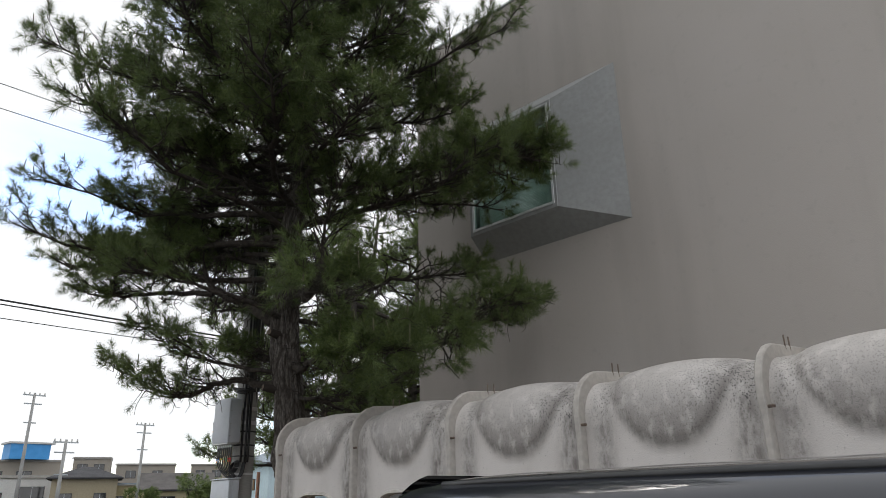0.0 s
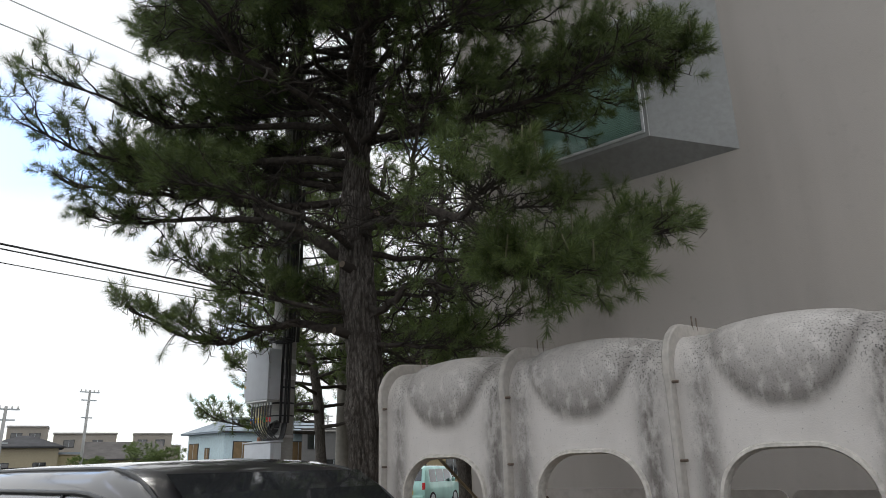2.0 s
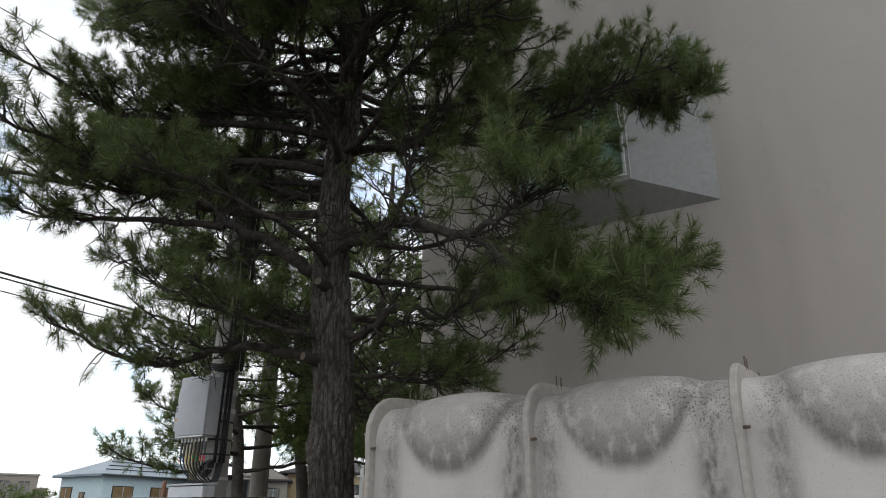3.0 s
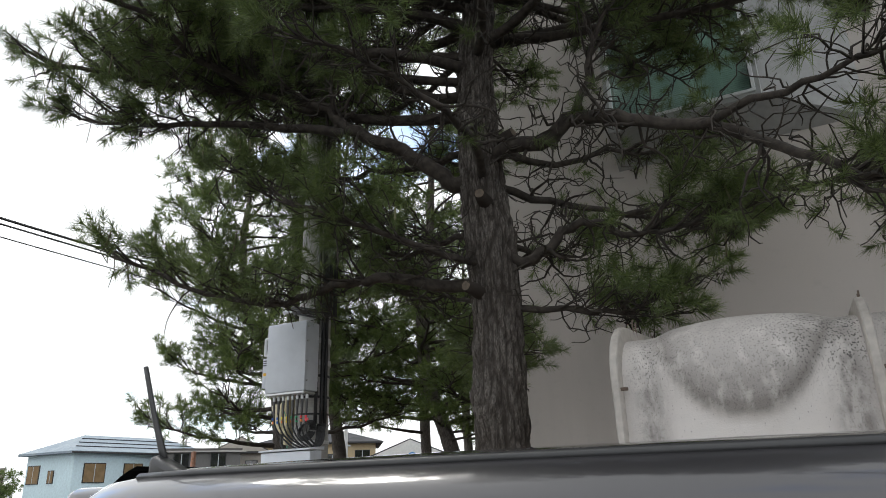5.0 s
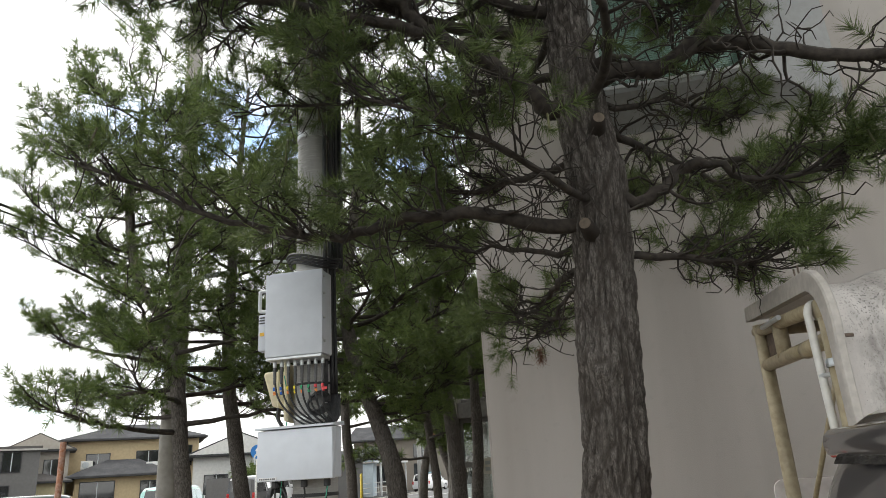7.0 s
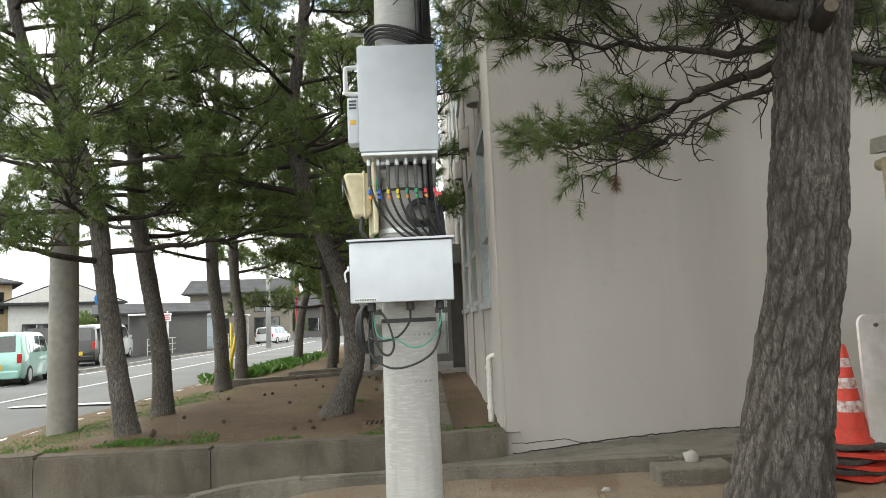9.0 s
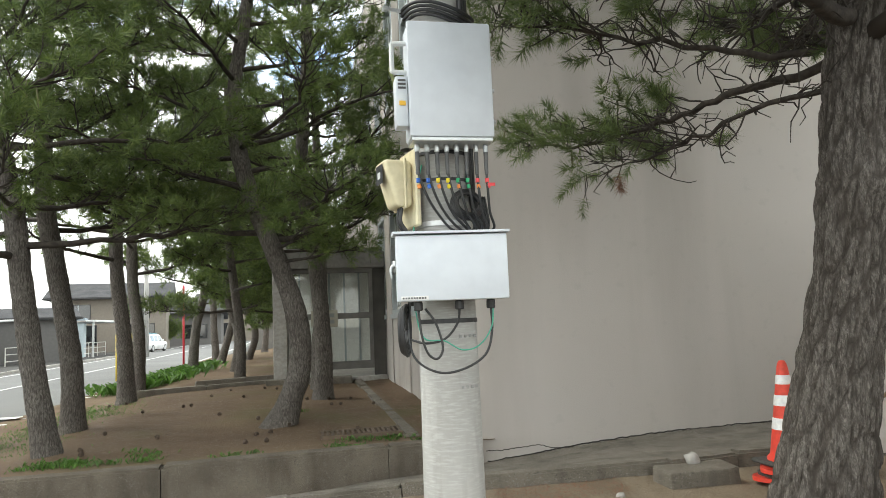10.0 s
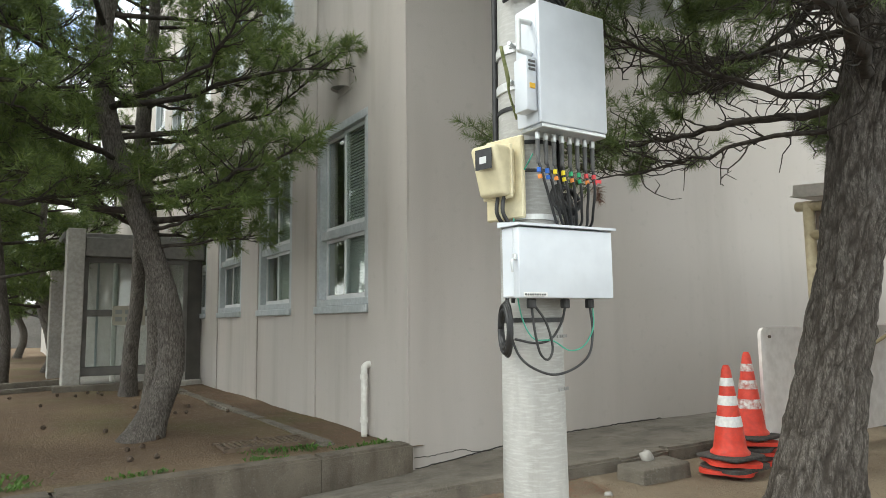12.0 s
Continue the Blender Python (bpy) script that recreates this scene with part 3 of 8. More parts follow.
def window_unit(name, y0, y1, z0, z1, split, blind):
    w = thing(name, (WX, y0, z0), "aluminium sliding window in four sashes with blinds behind", "window", "facade windows", "structure")
    x = WX
    fr = bmesh.new()
    t = 0.055
    add_box(fr, x - 0.012, y0 - 0.03, z1 - t, x + 0.13, y1 + 0.03, z1 + 0.04, 0.005)
    add_box(fr, x - 0.012, y0 - 0.03, z0 - 0.02, x + 0.13, y1 + 0.03, z0 + t, 0.005)
    add_box(fr, x - 0.011, y0 - 0.03, z0 + t, x + 0.13, y0 + t, z1 - t, 0.005)
    add_box(fr, x - 0.011, y1 - t, z0 + t, x + 0.13, y1 + 0.03, z1 - t, 0.005)
    add_box(fr, x + 0.01, y0 + t, split - 0.05, x + 0.125, y1 - t, split + 0.05, 0.005)
    part("window_frame", fr, ALU, w)
    part("window_sill", boxed(x - 0.05, y0 - 0.04, z0 - 0.11, x + 0.02, y1 + 0.04, z0 - 0.022, 0.008), ALU, w)
    ym = (y0 + y1) / 2
    for a, b in ((z0 + t, split - 0.05), (split + 0.05, z1 - t)):
        for k, (p, q) in enumerate(((y0 + t, ym + 0.02), (ym - 0.02, y1 - t))):
            dx = x + 0.045 + 0.035 * k
            s = bmesh.new()
            f = 0.035
            add_box(s, dx, p, a, dx + 0.025, q, a + f + 0.02)
            add_box(s, dx, p, b - f, dx + 0.025, q, b)
            add_box(s, dx + 0.001, p, a + f + 0.02, dx + 0.024, p + f, b - f)
            add_box(s, dx + 0.001, q - f, a + f + 0.02, dx + 0.024, q, b - f)
            sash = part("sash", s, WHITEALU, w)
            pane = part("pane", boxed(dx + 0.01, p + f, a + f + 0.02, dx + 0.014, q - f, b - f), GLASS, sash)
            pane.visible_shadow = False
    if blind:
        bm = bmesh.new()
        z = z1 - 0.08
        while z > z0 + 0.06:
            add_box(bm, x + 0.118, y0 + 0.05, z - 0.004, x + 0.148, ym + 0.05 if blind == 2 else y1 - 0.05, z, m=None)
            z -= 0.036
        for v in bm.verts:
            v.co.z += (v.co.x - x - 0.133) * 1.2
        part("blind", bm, BLIND, w, "pale slatted blind behind the glass")
    return w

for i, (a, b, c, d) in enumerate(LOW):
    window_unit(f"window_{i + 1}", a, b, c, d, 2.54, 2 - (i == 1) * 0)
for i, (a, b, c, d) in enumerate(UP):
    window_unit(f"window_{i + 5}", a, b, c, d, 6.56, 0)
# square louvre in the far part of the facade
sq = thing("louvre", (WX, 19.0, 4.7), "square dark vent opening in the facade", "vent", "", "structure")
for i in range(7):
    part("slat", boxed(WX + 0.05, 19.0, 4.72 + i * 0.095, WX + 0.15, 19.7, 4.735 + i * 0.095), ALU, sq)
# half-round vent hoods between the storeys
hood = thing("vent_hood", (0, 0, 0), "half-round painted vent hood on the facade", "vent hood", "vent hoods on the facade")
hb = bmesh.new()
prof = [(0.15 * math.cos(a), 0.16 * math.sin(a)) for a in np.linspace(0, math.pi, 14)]
lo = [hb.verts.new((-q, p, 0.0)) for p, q in prof]
hi = [hb.verts.new((-q * 0.9, p, 0.32)) for p, q in prof]
for i in range(len(lo) - 1):
    hb.faces.new((lo[i], lo[i + 1], hi[i + 1], hi[i]))
hb.faces.new(hi)
part("hood_shell", hb, STUCCO, hood, "", 50)
mb = bmesh.new()
mb.faces.new([mb.verts.new((-q * 0.96, p * 0.96, 0.03)) for p, q in prof])
part("hood_mesh", mb, DARKROOM, hood, "dark insect mesh")
part("back_plate", boxed(-0.012, -0.17, -0.06, 0.0, 0.17, 0.36, 0.004), STUCCO, hood)
hood.matrix_basis = pose(WX - 0.001, 9.97, 4.19)
for i in range(1, 4):
    copy_thing(hood, pose(WX - 0.001, 9.97 + 2.3 * i, 4.19))
# rain pipe stub near the corner
pipe = thing("rain_pipe", (WX - 0.07, 9.3, 0.38), "white plastic pipe bent into the wall", "pipe")
part("pipe_tube", tubed([(WX - 0.085, 9.28, 0.36), (WX - 0.085, 9.28, 0.7), (WX - 0.085, 9.28, 1.0), (WX - 0.08, 9.28, 1.055), (WX - 0.035, 9.28, 1.08), (WX + 0.06, 9.28, 1.08)], 0.034, 12), WHITEPVC, pipe, "", 60)
for z in (0.5, 0.93):
    part("pipe_clip", lathed([(0.04, z), (0.042, z + 0.01), (0.042, z + 0.04), (0.04, z + 0.05)], WX - 0.085, 9.28, 14), WHITEPVC, pipe)
# flat pilasters between the window columns
ww = bpy.data.objects["wall_west"]
for a, b in [(WY, 9.315)] + [(10.765 + 2.27 * i, 11.585 + 2.27 * i) for i in range(5)]:
    part("pilaster", boxed(WX - 0.022, a, -0.1, WX - 0.0005, b, ROOF - 0.01, 0.004), STUCCO_STAINED, ww)

# ---- bay window on the south wall ----
bay = thing("bay_window", (-6.0, WY, 5.3), "grey faceted bay with one large tinted window", "bay window", "", "structure")
X0, X1, XR, YF, ZT, ZB = -6.82, -5.10, -4.15, 8.12, 7.43, 5.63
ZWT, ZWB = 7.8, 5.265
bb = bmesh.new()
P = lambda *c: bb.verts.new(c)
f0, f1, f2, f3 = P(X0, YF, ZB), P(X1, YF, ZB), P(X1, YF, ZT), P(X0, YF, ZT)
g0, g1, g2, g3 = P(X0 + 0.07, YF, ZB + 0.08), P(X1 - 0.07, YF, ZB + 0.08), P(X1 - 0.07, YF, ZT - 0.05), P(X0 + 0.07, YF, ZT - 0.05)
i0, i1, i2, i3 = [P(v.co.x, YF + 0.1, v.co.z) for v in (g0, g1, g2, g3)]
w0, w1, w2, w3 = P(X0, WY, ZWB), P(XR, WY, ZWB), P(XR, WY, ZWT), P(X0, WY, ZWT)
wc, wt = P(X1, WY, ZWB), P(X1, WY, ZWT)
for a, b, c, d in ((f0, f1, g1, g0), (f1, f2, g2, g1), (f2, f3, g3, g2), (f3, f0, g0, g3), (g0, g1, i1, i0), (g1, g2, i2, i1), (g2, g3, i3, i2), (g3, g0, i0, i3)):
    bb.faces.new((a, b, c, d))
bb.faces.new((f0, w0, wc, f1))
bb.faces.new((f1, wc, w1))
bb.faces.new((f1, w1, w2, f2))
bb.faces.new((f2, w2, wt))
bb.faces.new((f2, wt, w3, f3))
bb.faces.new((f3, w3, w0, f0))
bmesh.ops.recalc_face_normals(bb, faces=bb.faces[:])
part("bay_shell", bb, varied("bay_paint", (0.31, 0.315, 0.31), (0.35, 0.355, 0.35), 1.2, (0.27, 0.27, 0.26), 14, 0.75, bump=0.001, bscale=90), bay)
wf = bmesh.new()
for a in ((X0 + 0.05, YF - 0.012, ZB + 0.06, X1 - 0.05, YF + 0.05, ZB + 0.1), (X0 + 0.05, YF - 0.012, ZT - 0.07, X1 - 0.05, YF + 0.05, ZT - 0.035), (X0 + 0.05, YF - 0.011, ZB + 0.1, X0 + 0.09, YF + 0.05, ZT - 0.07), (X1 - 0.09, YF - 0.011, ZB + 0.1, X1 - 0.05, YF + 0.05, ZT - 0.07)):
    add_box(wf, *a, bevel=0.004)
part("window_frame", wf, WHITEALU, bay, "white window frame")
pn = part("pane", boxed(X0 + 0.09, YF + 0.01, ZB + 0.1, X1 - 0.09, YF + 0.016, ZT - 0.07), GREENGLASS, bay, "greenish tinted pane")
pn.visible_shadow = False
bl = bmesh.new()
z = ZT - 0.3
while z > ZB + 0.12:
    add_box(bl, X0 + 0.1, YF + 0.12, z - 0.02, X1 - 0.1, YF + 0.125, z)
    z -= 0.026
part("blind", bl, BLIND, bay, "lowered pale blind")
part("seal_strip", boxed(X1 - 0.006, YF - 0.004, ZB, X1 + 0.004, YF + 0.004, ZT), WHITEALU, bay)

# ---- porch with a glazed screen ----
PY = 16.45
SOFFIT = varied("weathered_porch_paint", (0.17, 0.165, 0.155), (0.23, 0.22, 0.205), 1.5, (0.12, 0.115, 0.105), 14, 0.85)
porch = thing("porch", (-9.6, PY, 0.38), "concrete porch with a pale aluminium glazed side screen", "porch", "", "structure")
part("pillar", boxed(-10.76, PY - 0.15, 0.3, -10.48, PY + 0.35, 3.2, 0.012), CONC, porch)
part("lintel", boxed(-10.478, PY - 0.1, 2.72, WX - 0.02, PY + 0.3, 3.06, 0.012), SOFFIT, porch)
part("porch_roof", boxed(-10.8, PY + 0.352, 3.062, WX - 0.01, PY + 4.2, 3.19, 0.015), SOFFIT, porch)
part("far_pillar", boxed(-10.8, PY + 3.6, 0.3, -10.48, PY + 4.1, 3.06, 0.012), CONC, porch)
part("step", boxed(-10.9, PY - 0.35, 0.2, -9.2, PY - 0.16, 0.5, 0.015), KERB, porch)
part("plinth", boxed(-10.47, PY - 0.14, 0.2, WX - 0.02, PY + 3.5, 0.47, 0.01), CONC, porch)
sc = bmesh.new()
for a in ((-10.47, PY, 0.62, WX - 0.28, PY + 0.06, 0.78), (-10.47, PY, 1.66, WX - 0.28, PY + 0.06, 1.78), (-10.47, PY, 2.62, WX - 0.28, PY + 0.06, 2.71), (-10.47, PY + 0.001, 0.78, -10.40, PY + 0.059, 2.62), (WX - 0.36, PY + 0.001, 0.78, WX - 0.28, PY + 0.059, 2.62)):
    add_box(sc, *a, bevel=0.004)
part("screen_frame", sc, varied("dull_bronze_frame", (0.13, 0.125, 0.115), (0.18, 0.17, 0.16), 4, rough=0.45, metal=0.3), porch, "dull bronze screen frame")
for z0, z1 in ((0.78, 1.66), (1.78, 2.62)):
    g = part("pane", boxed(-10.4, PY + 0.028, z0, WX - 0.36, PY + 0.034, z1), GLASS, porch)
    g.visible_shadow = False
part("dark_jamb", boxed(WX - 0.278, PY + 0.02, 0.47, WX - 0.02, PY + 0.07, 2.71), varied("bronze_jamb", (0.05, 0.045, 0.04), (0.07, 0.065, 0.055), 4, rough=0.5), porch)
part("inner_post", tubed([(-9.9, PY + 0.5, 0.47), (-9.9, PY + 0.5, 2.9)], 0.045, 12, 2), WHITEPVC, porch)
# added panel and ribs imitate the facade's pale reflection in the screen panes
inner = part("reflection_panel", boxed(-10.4, PY + 3.4, 0.47, WX - 0.05, PY + 3.45, 2.9), PANELWHITE, porch)
for i in range(5):
    part("reflection_stripe", boxed(-10.3 + 0.38 * i, PY + 3.385, 0.5, -10.25 + 0.38 * i, PY + 3.399, 2.88), ALU, inner)
sg = part("notice_board", boxed(-10.0, PY - 0.012, 1.5, -9.45, PY - 0.001, 1.85, 0.003), varied("notice_plate", (0.32, 0.3, 0.24), (0.38, 0.36, 0.3), 6, rough=0.6), porch, "small worn notice plate")
for r in range(2):
    for c in range(3):
        part("bar", boxed(-9.95 + c * 0.16, PY - 0.017, 1.57 + r * 0.13, -9.84 + c * 0.16, PY - 0.0125, 1.65 + r * 0.13), DARKROOM, sg)
# boundary wall and low block far behind the pines
structure("boundary_wall", boxed(-13.3, 43.5, 0.1, -8.0, 43.8, 2.6), SOFFIT, "weathered concrete boundary wall behind the pines", "wall")
structure("side_block", boxed(-10.2, 30.2, 0.1, WX + 3, 38, 5.5), STUCCO, "low rear block of the building", "wall")

# ---- row of white fibreglass shelter bays on a beige pipe frame ----
SHX, PITCH, SHY = -6.08, 1.19, 4.335
BAYS = 9

def shed_profile(n=70):
    """(y, z, normal) along the section, from the foot of the front up and back over the roof."""
    pts = [(SHY, z) for z in np.linspace(0.55, 2.14, 44)]
    r = 0.26
    pts += [(SHY + r - r * math.cos(a), 2.14 + r * math.sin(a)) for a in np.linspace(0.1, math.pi / 2 - 0.06, 12)]
    pts += [(y, 2.40 + (y - SHY - r) * 0.085) for y in np.linspace(SHY + r + 0.03, 6.12, 34)]
    return pts

PROF = shed_profile()
ARC = [0.0]
for (a, b), (c, d) in zip(PROF, PROF[1:]):
    ARC.append(ARC[-1] + math.hypot(c - a, d - b))
NORM = []
for i in range(len(PROF)):
    a, b = PROF[max(i - 1, 0)], PROF[min(i + 1, len(PROF) - 1)]
    t = Vector((0, b[0] - a[0], b[1] - a[1])).normalized()
    NORM.append(Vector((0, -t.z, t.y)))

OPEN_W, OPEN_T, OPEN_B, OPEN_R = 0.74, 1.715, 0.95, 0.27

def opening_gap(u, z):
    """Signed distance to the rounded opening, negative inside."""
    cz, hh, hw = (OPEN_T + OPEN_B) / 2, (OPEN_T - OPEN_B) / 2, OPEN_W / 2
    qx, qz = abs(u) - hw + OPEN_R, abs(z - cz) - hh + OPEN_R
    return math.hypot(max(qx, 0), max(qz, 0)) + min(max(qx, qz), 0) - OPEN_R

def opening_line(n=12, grow=0.0):
    cz, hh, hw, r = (OPEN_T + OPEN_B) / 2, (OPEN_T - OPEN_B) / 2 + grow, OPEN_W / 2 + grow, OPEN_R + grow
    out = []
    for sx, sz, a0 in ((1, 1, 0), (-1, 1, 90), (-1, -1, 180), (1, -1, 270)):
        for a in np.linspace(a0, a0 + 90, n):
            out.append((sx * (hw - r) + r * math.cos(radians(a)), cz + sz * (hh - r) + r * math.sin(radians(a))))
    return out

def step01(t):
    t = min(max(t, 0.0), 1.0)
    return t * t * (3 - 2 * t)

def shell_mesh(seed):
    us = np.linspace(-PITCH / 2 + 0.02, PITCH / 2 - 0.02, 50)
    bm = bmesh.new()
    layer = bm.verts.layers.float.new("grime")
    dots = bm.verts.layers.float.new("specks")
    grid = []
    rnd = random.Random(seed)
    sway = rnd.uniform(-0.03, 0.03)
    for i, (y, z) in enumerate(PROF):
        row = []
        back = max(0.0, (y - SHY - 0.26) / 1.5)
        for u in us:
            uu = u - sway
            low = 1.905 + 0.40 * min(1.0, abs(uu / 0.43)) ** 2.5
            zz = z if i < 56 else 2.43 + (y - SHY)
            rise = step01((zz - low) / 0.075) * step01((0.47 - abs(uu)) / 0.13)
            dome = (1 - (uu / 0.5) ** 2) if abs(uu) < 0.5 else 0
            amp = 0.04 + 0.028 * step01((zz - 1.9) / 0.6)
            fade = step01((6.1 - y) / 0.5)
            off = rise * dome * amp * fade
            p = Vector((u, y, z)) + NORM[i] * off
            v = bm.verts.new(p)
            edge = math.exp(-((abs(uu) - 0.46) / 0.075) ** 2) * (0.55 + 0.6 * step01((2.42 - zz) / 0.5)) * step01((2.5 - zz) / 0.12)
            lowb = 0.95 * math.exp(-max(0.0, zz - low - 0.03) / 0.3) * rise * (1.0 if zz < 2.45 else 0.3)
            v[dots] = min(1.0, 0.9 * edge * (0.25 + 0.75 * step01((zz - 2.05) / 0.25)) + 0.75 * math.exp(-((zz - 2.32) / 0.2) ** 2) * (0.25 + 0.75 * step01((uu + 0.1) / 0.5)) + 0.35 * lowb)
            side = 1.0 if uu > 0 else 0.75
            v[layer] = min(1.0, 0.95 * edge * side + 0.95 * lowb + 0.06)
            row.append(v)
        grid.append(row)
    for i in range(len(PROF) - 1):
        for j in range(len(us) - 1):
            q = (grid[i][j], grid[i][j + 1], grid[i + 1][j + 1], grid[i + 1][j])
            c = sum((v.co for v in q), Vector()) / 4
            if PROF[i][0] <= SHY + 1e-6 and opening_gap(c.x, c.z) < 0:
                continue
            bm.faces.new(q)
    loose = [v for v in bm.verts if not v.link_faces]
    bmesh.ops.delete(bm, geom=loose, context="VERTS")
    for v in bm.verts:
        if v.is_boundary and abs(v.co.y - SHY) < 0.06 and abs(opening_gap(v.co.x, v.co.z)) < 0.05:
            for _ in range(3):
                d = opening_gap(v.co.x, v.co.z)
                gx = (opening_gap(v.co.x + 1e-3, v.co.z) - d) / 1e-3
                gz = (opening_gap(v.co.x, v.co.z + 1e-3) - d) / 1e-3
                v.co.x -= gx * d
                v.co.z -= gz * d
    ret = bmesh.ops.extrude_face_region(bm, geom=bm.faces[:])
    for v in [g for g in ret["geom"] if isinstance(g, bmesh.types.BMVert)]:
        v.co += Vector((0, 0.012, -0.006))
    bmesh.ops.recalc_face_normals(bm, faces=bm.faces[:])
    return bm

def fin_mesh():
    """An upstanding flange over the section."""
    bm = bmesh.new()
    rows = []
    for i in range(0, len(PROF), 2):
        (y, z), n = PROF[i], NORM[i]
        h = 0.055 + 0.03 * step01((z - 2.0) / 0.3)
        c = Vector((0, y, z))
        rows.append([bm.verts.new(c + Vector((dx, 0, 0)) + n * o) for dx, o in ((-0.028, -0.02), (-0.022, h - 0.008), (-0.014, h), (0.014, h), (0.022, h - 0.008), (0.028, -0.02))])
    for a, b in zip(rows, rows[1:]):
        for j in range(6):
            bm.faces.new((a[j], a[(j + 1) % 6], b[(j + 1) % 6], b[j]))
    bm.faces.new(rows[0])
    bm.faces.new(list(reversed(rows[-1])))
    bmesh.ops.recalc_face_normals(bm, faces=bm.faces[:])
    layer = bm.verts.layers.float.new("grime")
    for v in bm.verts:
        v[layer] = 0.45
    return bm

shed = thing("shelter", (SHX, SHY, 0.25), "row of stained white fibreglass shelter bays with arched openings", "shelter")
RIM = varied("pale_fibreglass_rim", (0.60, 0.56, 0.51), (0.66, 0.62, 0.57), 6, (0.3, 0.28, 0.25), 30, 0.55)
FINMAT = varied("grimy_fibreglass_flange", (0.40, 0.37, 0.335), (0.5, 0.465, 0.425), 2.5, (0.2, 0.185, 0.165), 22, 0.6, amount2=0.3)
BOLT = varied("rusty_bolt", (0.13, 0.1, 0.08), (0.2, 0.15, 0.12), 30, rough=0.6, metal=0.5)
fin_src = fin_mesh()
fin_me = bpy.data.meshes.new("flange")
for f in fin_src.faces:
    f.smooth = True
for e in fin_src.edges:
    if len(e.link_faces) == 2 and e.calc_face_angle(0) > radians(40):
        e.smooth = False
fin_src.to_mesh(fin_me)
fin_src.free()
fin_me.materials.append(FINMAT)
shells = []
for k in range(3):
    bm = shell_mesh(k)
    me = bpy.data.meshes.new("shell")
    for f in bm.faces:
        f.smooth = True
    for e in bm.edges:
        if len(e.link_faces) == 2 and e.calc_face_angle(0) > radians(50):
            e.smooth = False
    bm.to_mesh(me)
    bm.free()
    me.materials.append(FRP)
    shells.append(me)
loc0 = world_of(shed).inverted()
rim_pts = opening_line()
for i in range(BAYS):
    cx = SHX + PITCH * (i + 0.5)
    ob = new("shell", shells[i % 3])
    ob.parent = shed
    ob.matrix_basis = loc0 @ Matrix.Translation((cx, 0, 0))
    rb = bmesh.new()
    ring = [(cx + u, SHY - 0.004, z) for u, z in rim_pts]
    loopn = len(ring)
    rr = []
    for k, (x, y, z) in enumerate(ring):
        px, pz = ring[k][0] - cx, ring[k][2] - (OPEN_T + OPEN_B) / 2
        d = Vector((px, 0, pz)).normalized()
        c = Vector((x, y, z))
        rr.append([rb.verts.new(c + d * o + Vector((0, w, 0))) for o, w in ((0.03, 0.004), (0.022, -0.014), (0.004, -0.018), (-0.004, 0.0), (-0.006, 0.07), (0.01, 0.07))])
    for k in range(loopn):
        a, b = rr[k], rr[(k + 1) % loopn]
        for j in range(5):
            rb.faces.new((a[j], a[j + 1], b[j + 1], b[j]))
    bmesh.ops.recalc_face_normals(rb, faces=rb.faces[:])
    part("rim", rb, RIM, shed, "", 45)
for i in range(BAYS + 1):
    x = SHX + PITCH * i
    ob = new("flange", fin_me)
    ob.parent = shed
    ob.matrix_basis = loc0 @ Matrix.Translation((x, 0, 0))
    for z in (1.25, 1.66, 2.1):
        part("bolt", tubed([(x + 0.01, SHY - 0.045, z), (x + 0.06, SHY - 0.045, z)], 0.009, 6, 1), BOLT, shed)
    for y in (4.75, 4.83, 5.3):
        part("bolt", tubed([(x + 0.02, y, 2.47), (x + 0.02, y, 2.56)], 0.005, 5, 1), BOLT, shed)
# pipe frame
XEND = SHX + PITCH * BAYS
def pipe_part(name, pts, r, mat=BEIGEPIPE, n=0, label=""):
    part(name, tubed(pts, r, 14, n) if n else tubed(pts, r, 14, 1), mat, shed, label, 60)
for i in range(0, BAYS + 1, 3):
    x = SHX + (0.035 if i == 0 else 0.12) + PITCH * i
    pipe_part("front_post", [(x, 4.47, 0.12), (x, 4.47, 2.22)], 0.055)
    part("post_cap", tubed([(x - 0.05, 4.5, 2.265), (x + 0.2, 4.5, 2.265)], 0.05, 14, 1), BEIGEPIPE, shed, "", 60)
    pipe_part("back_post", [(x, 5.98, 0.12), (x, 5.98, 2.46)], 0.045)
    pipe_part("cross_pipe", [(x, 4.46, 2.12), (x, 5.98, 2.18)], 0.042)
    part("pipe_sleeve", tubed([(x, 4.85, 2.131), (x, 4.98, 2.134)], 0.047, 14, 1), BEIGEPIPE, shed, "", 60)
    part("gusset", boxed(x + 0.02, 5.7, 2.2, x + 0.03, 5.94, 2.38, 0.003), BOLT, shed, "rusty gusset plate")
    pipe_part("short_post", [(x, 5.45, 2.16), (x, 5.45, 2.42)], 0.045)
    pipe_part("rafter", [(x, 4.6, 2.3), (x, 6.08, 2.43)], 0.04)
    pipe_part("brace", [(x + 0.01, 4.5, 2.02), (x + 0.01, 6.25, 0.83)], 0.0135)
    part("weld_collar", lathed([(0.064, 1.98), (0.066, 1.99), (0.066, 2.01), (0.064, 2.02)], x, 4.46, 16), GALV, shed, "steel band")
pipe_part("back_beam", [(SHX + 0.05, 5.98, 2.42), (XEND, 5.98, 2.42)], 0.04)
pipe_part("front_beam", [(SHX + 0.05, 4.52, 2.3), (XEND, 4.52, 2.3)], 0.04)
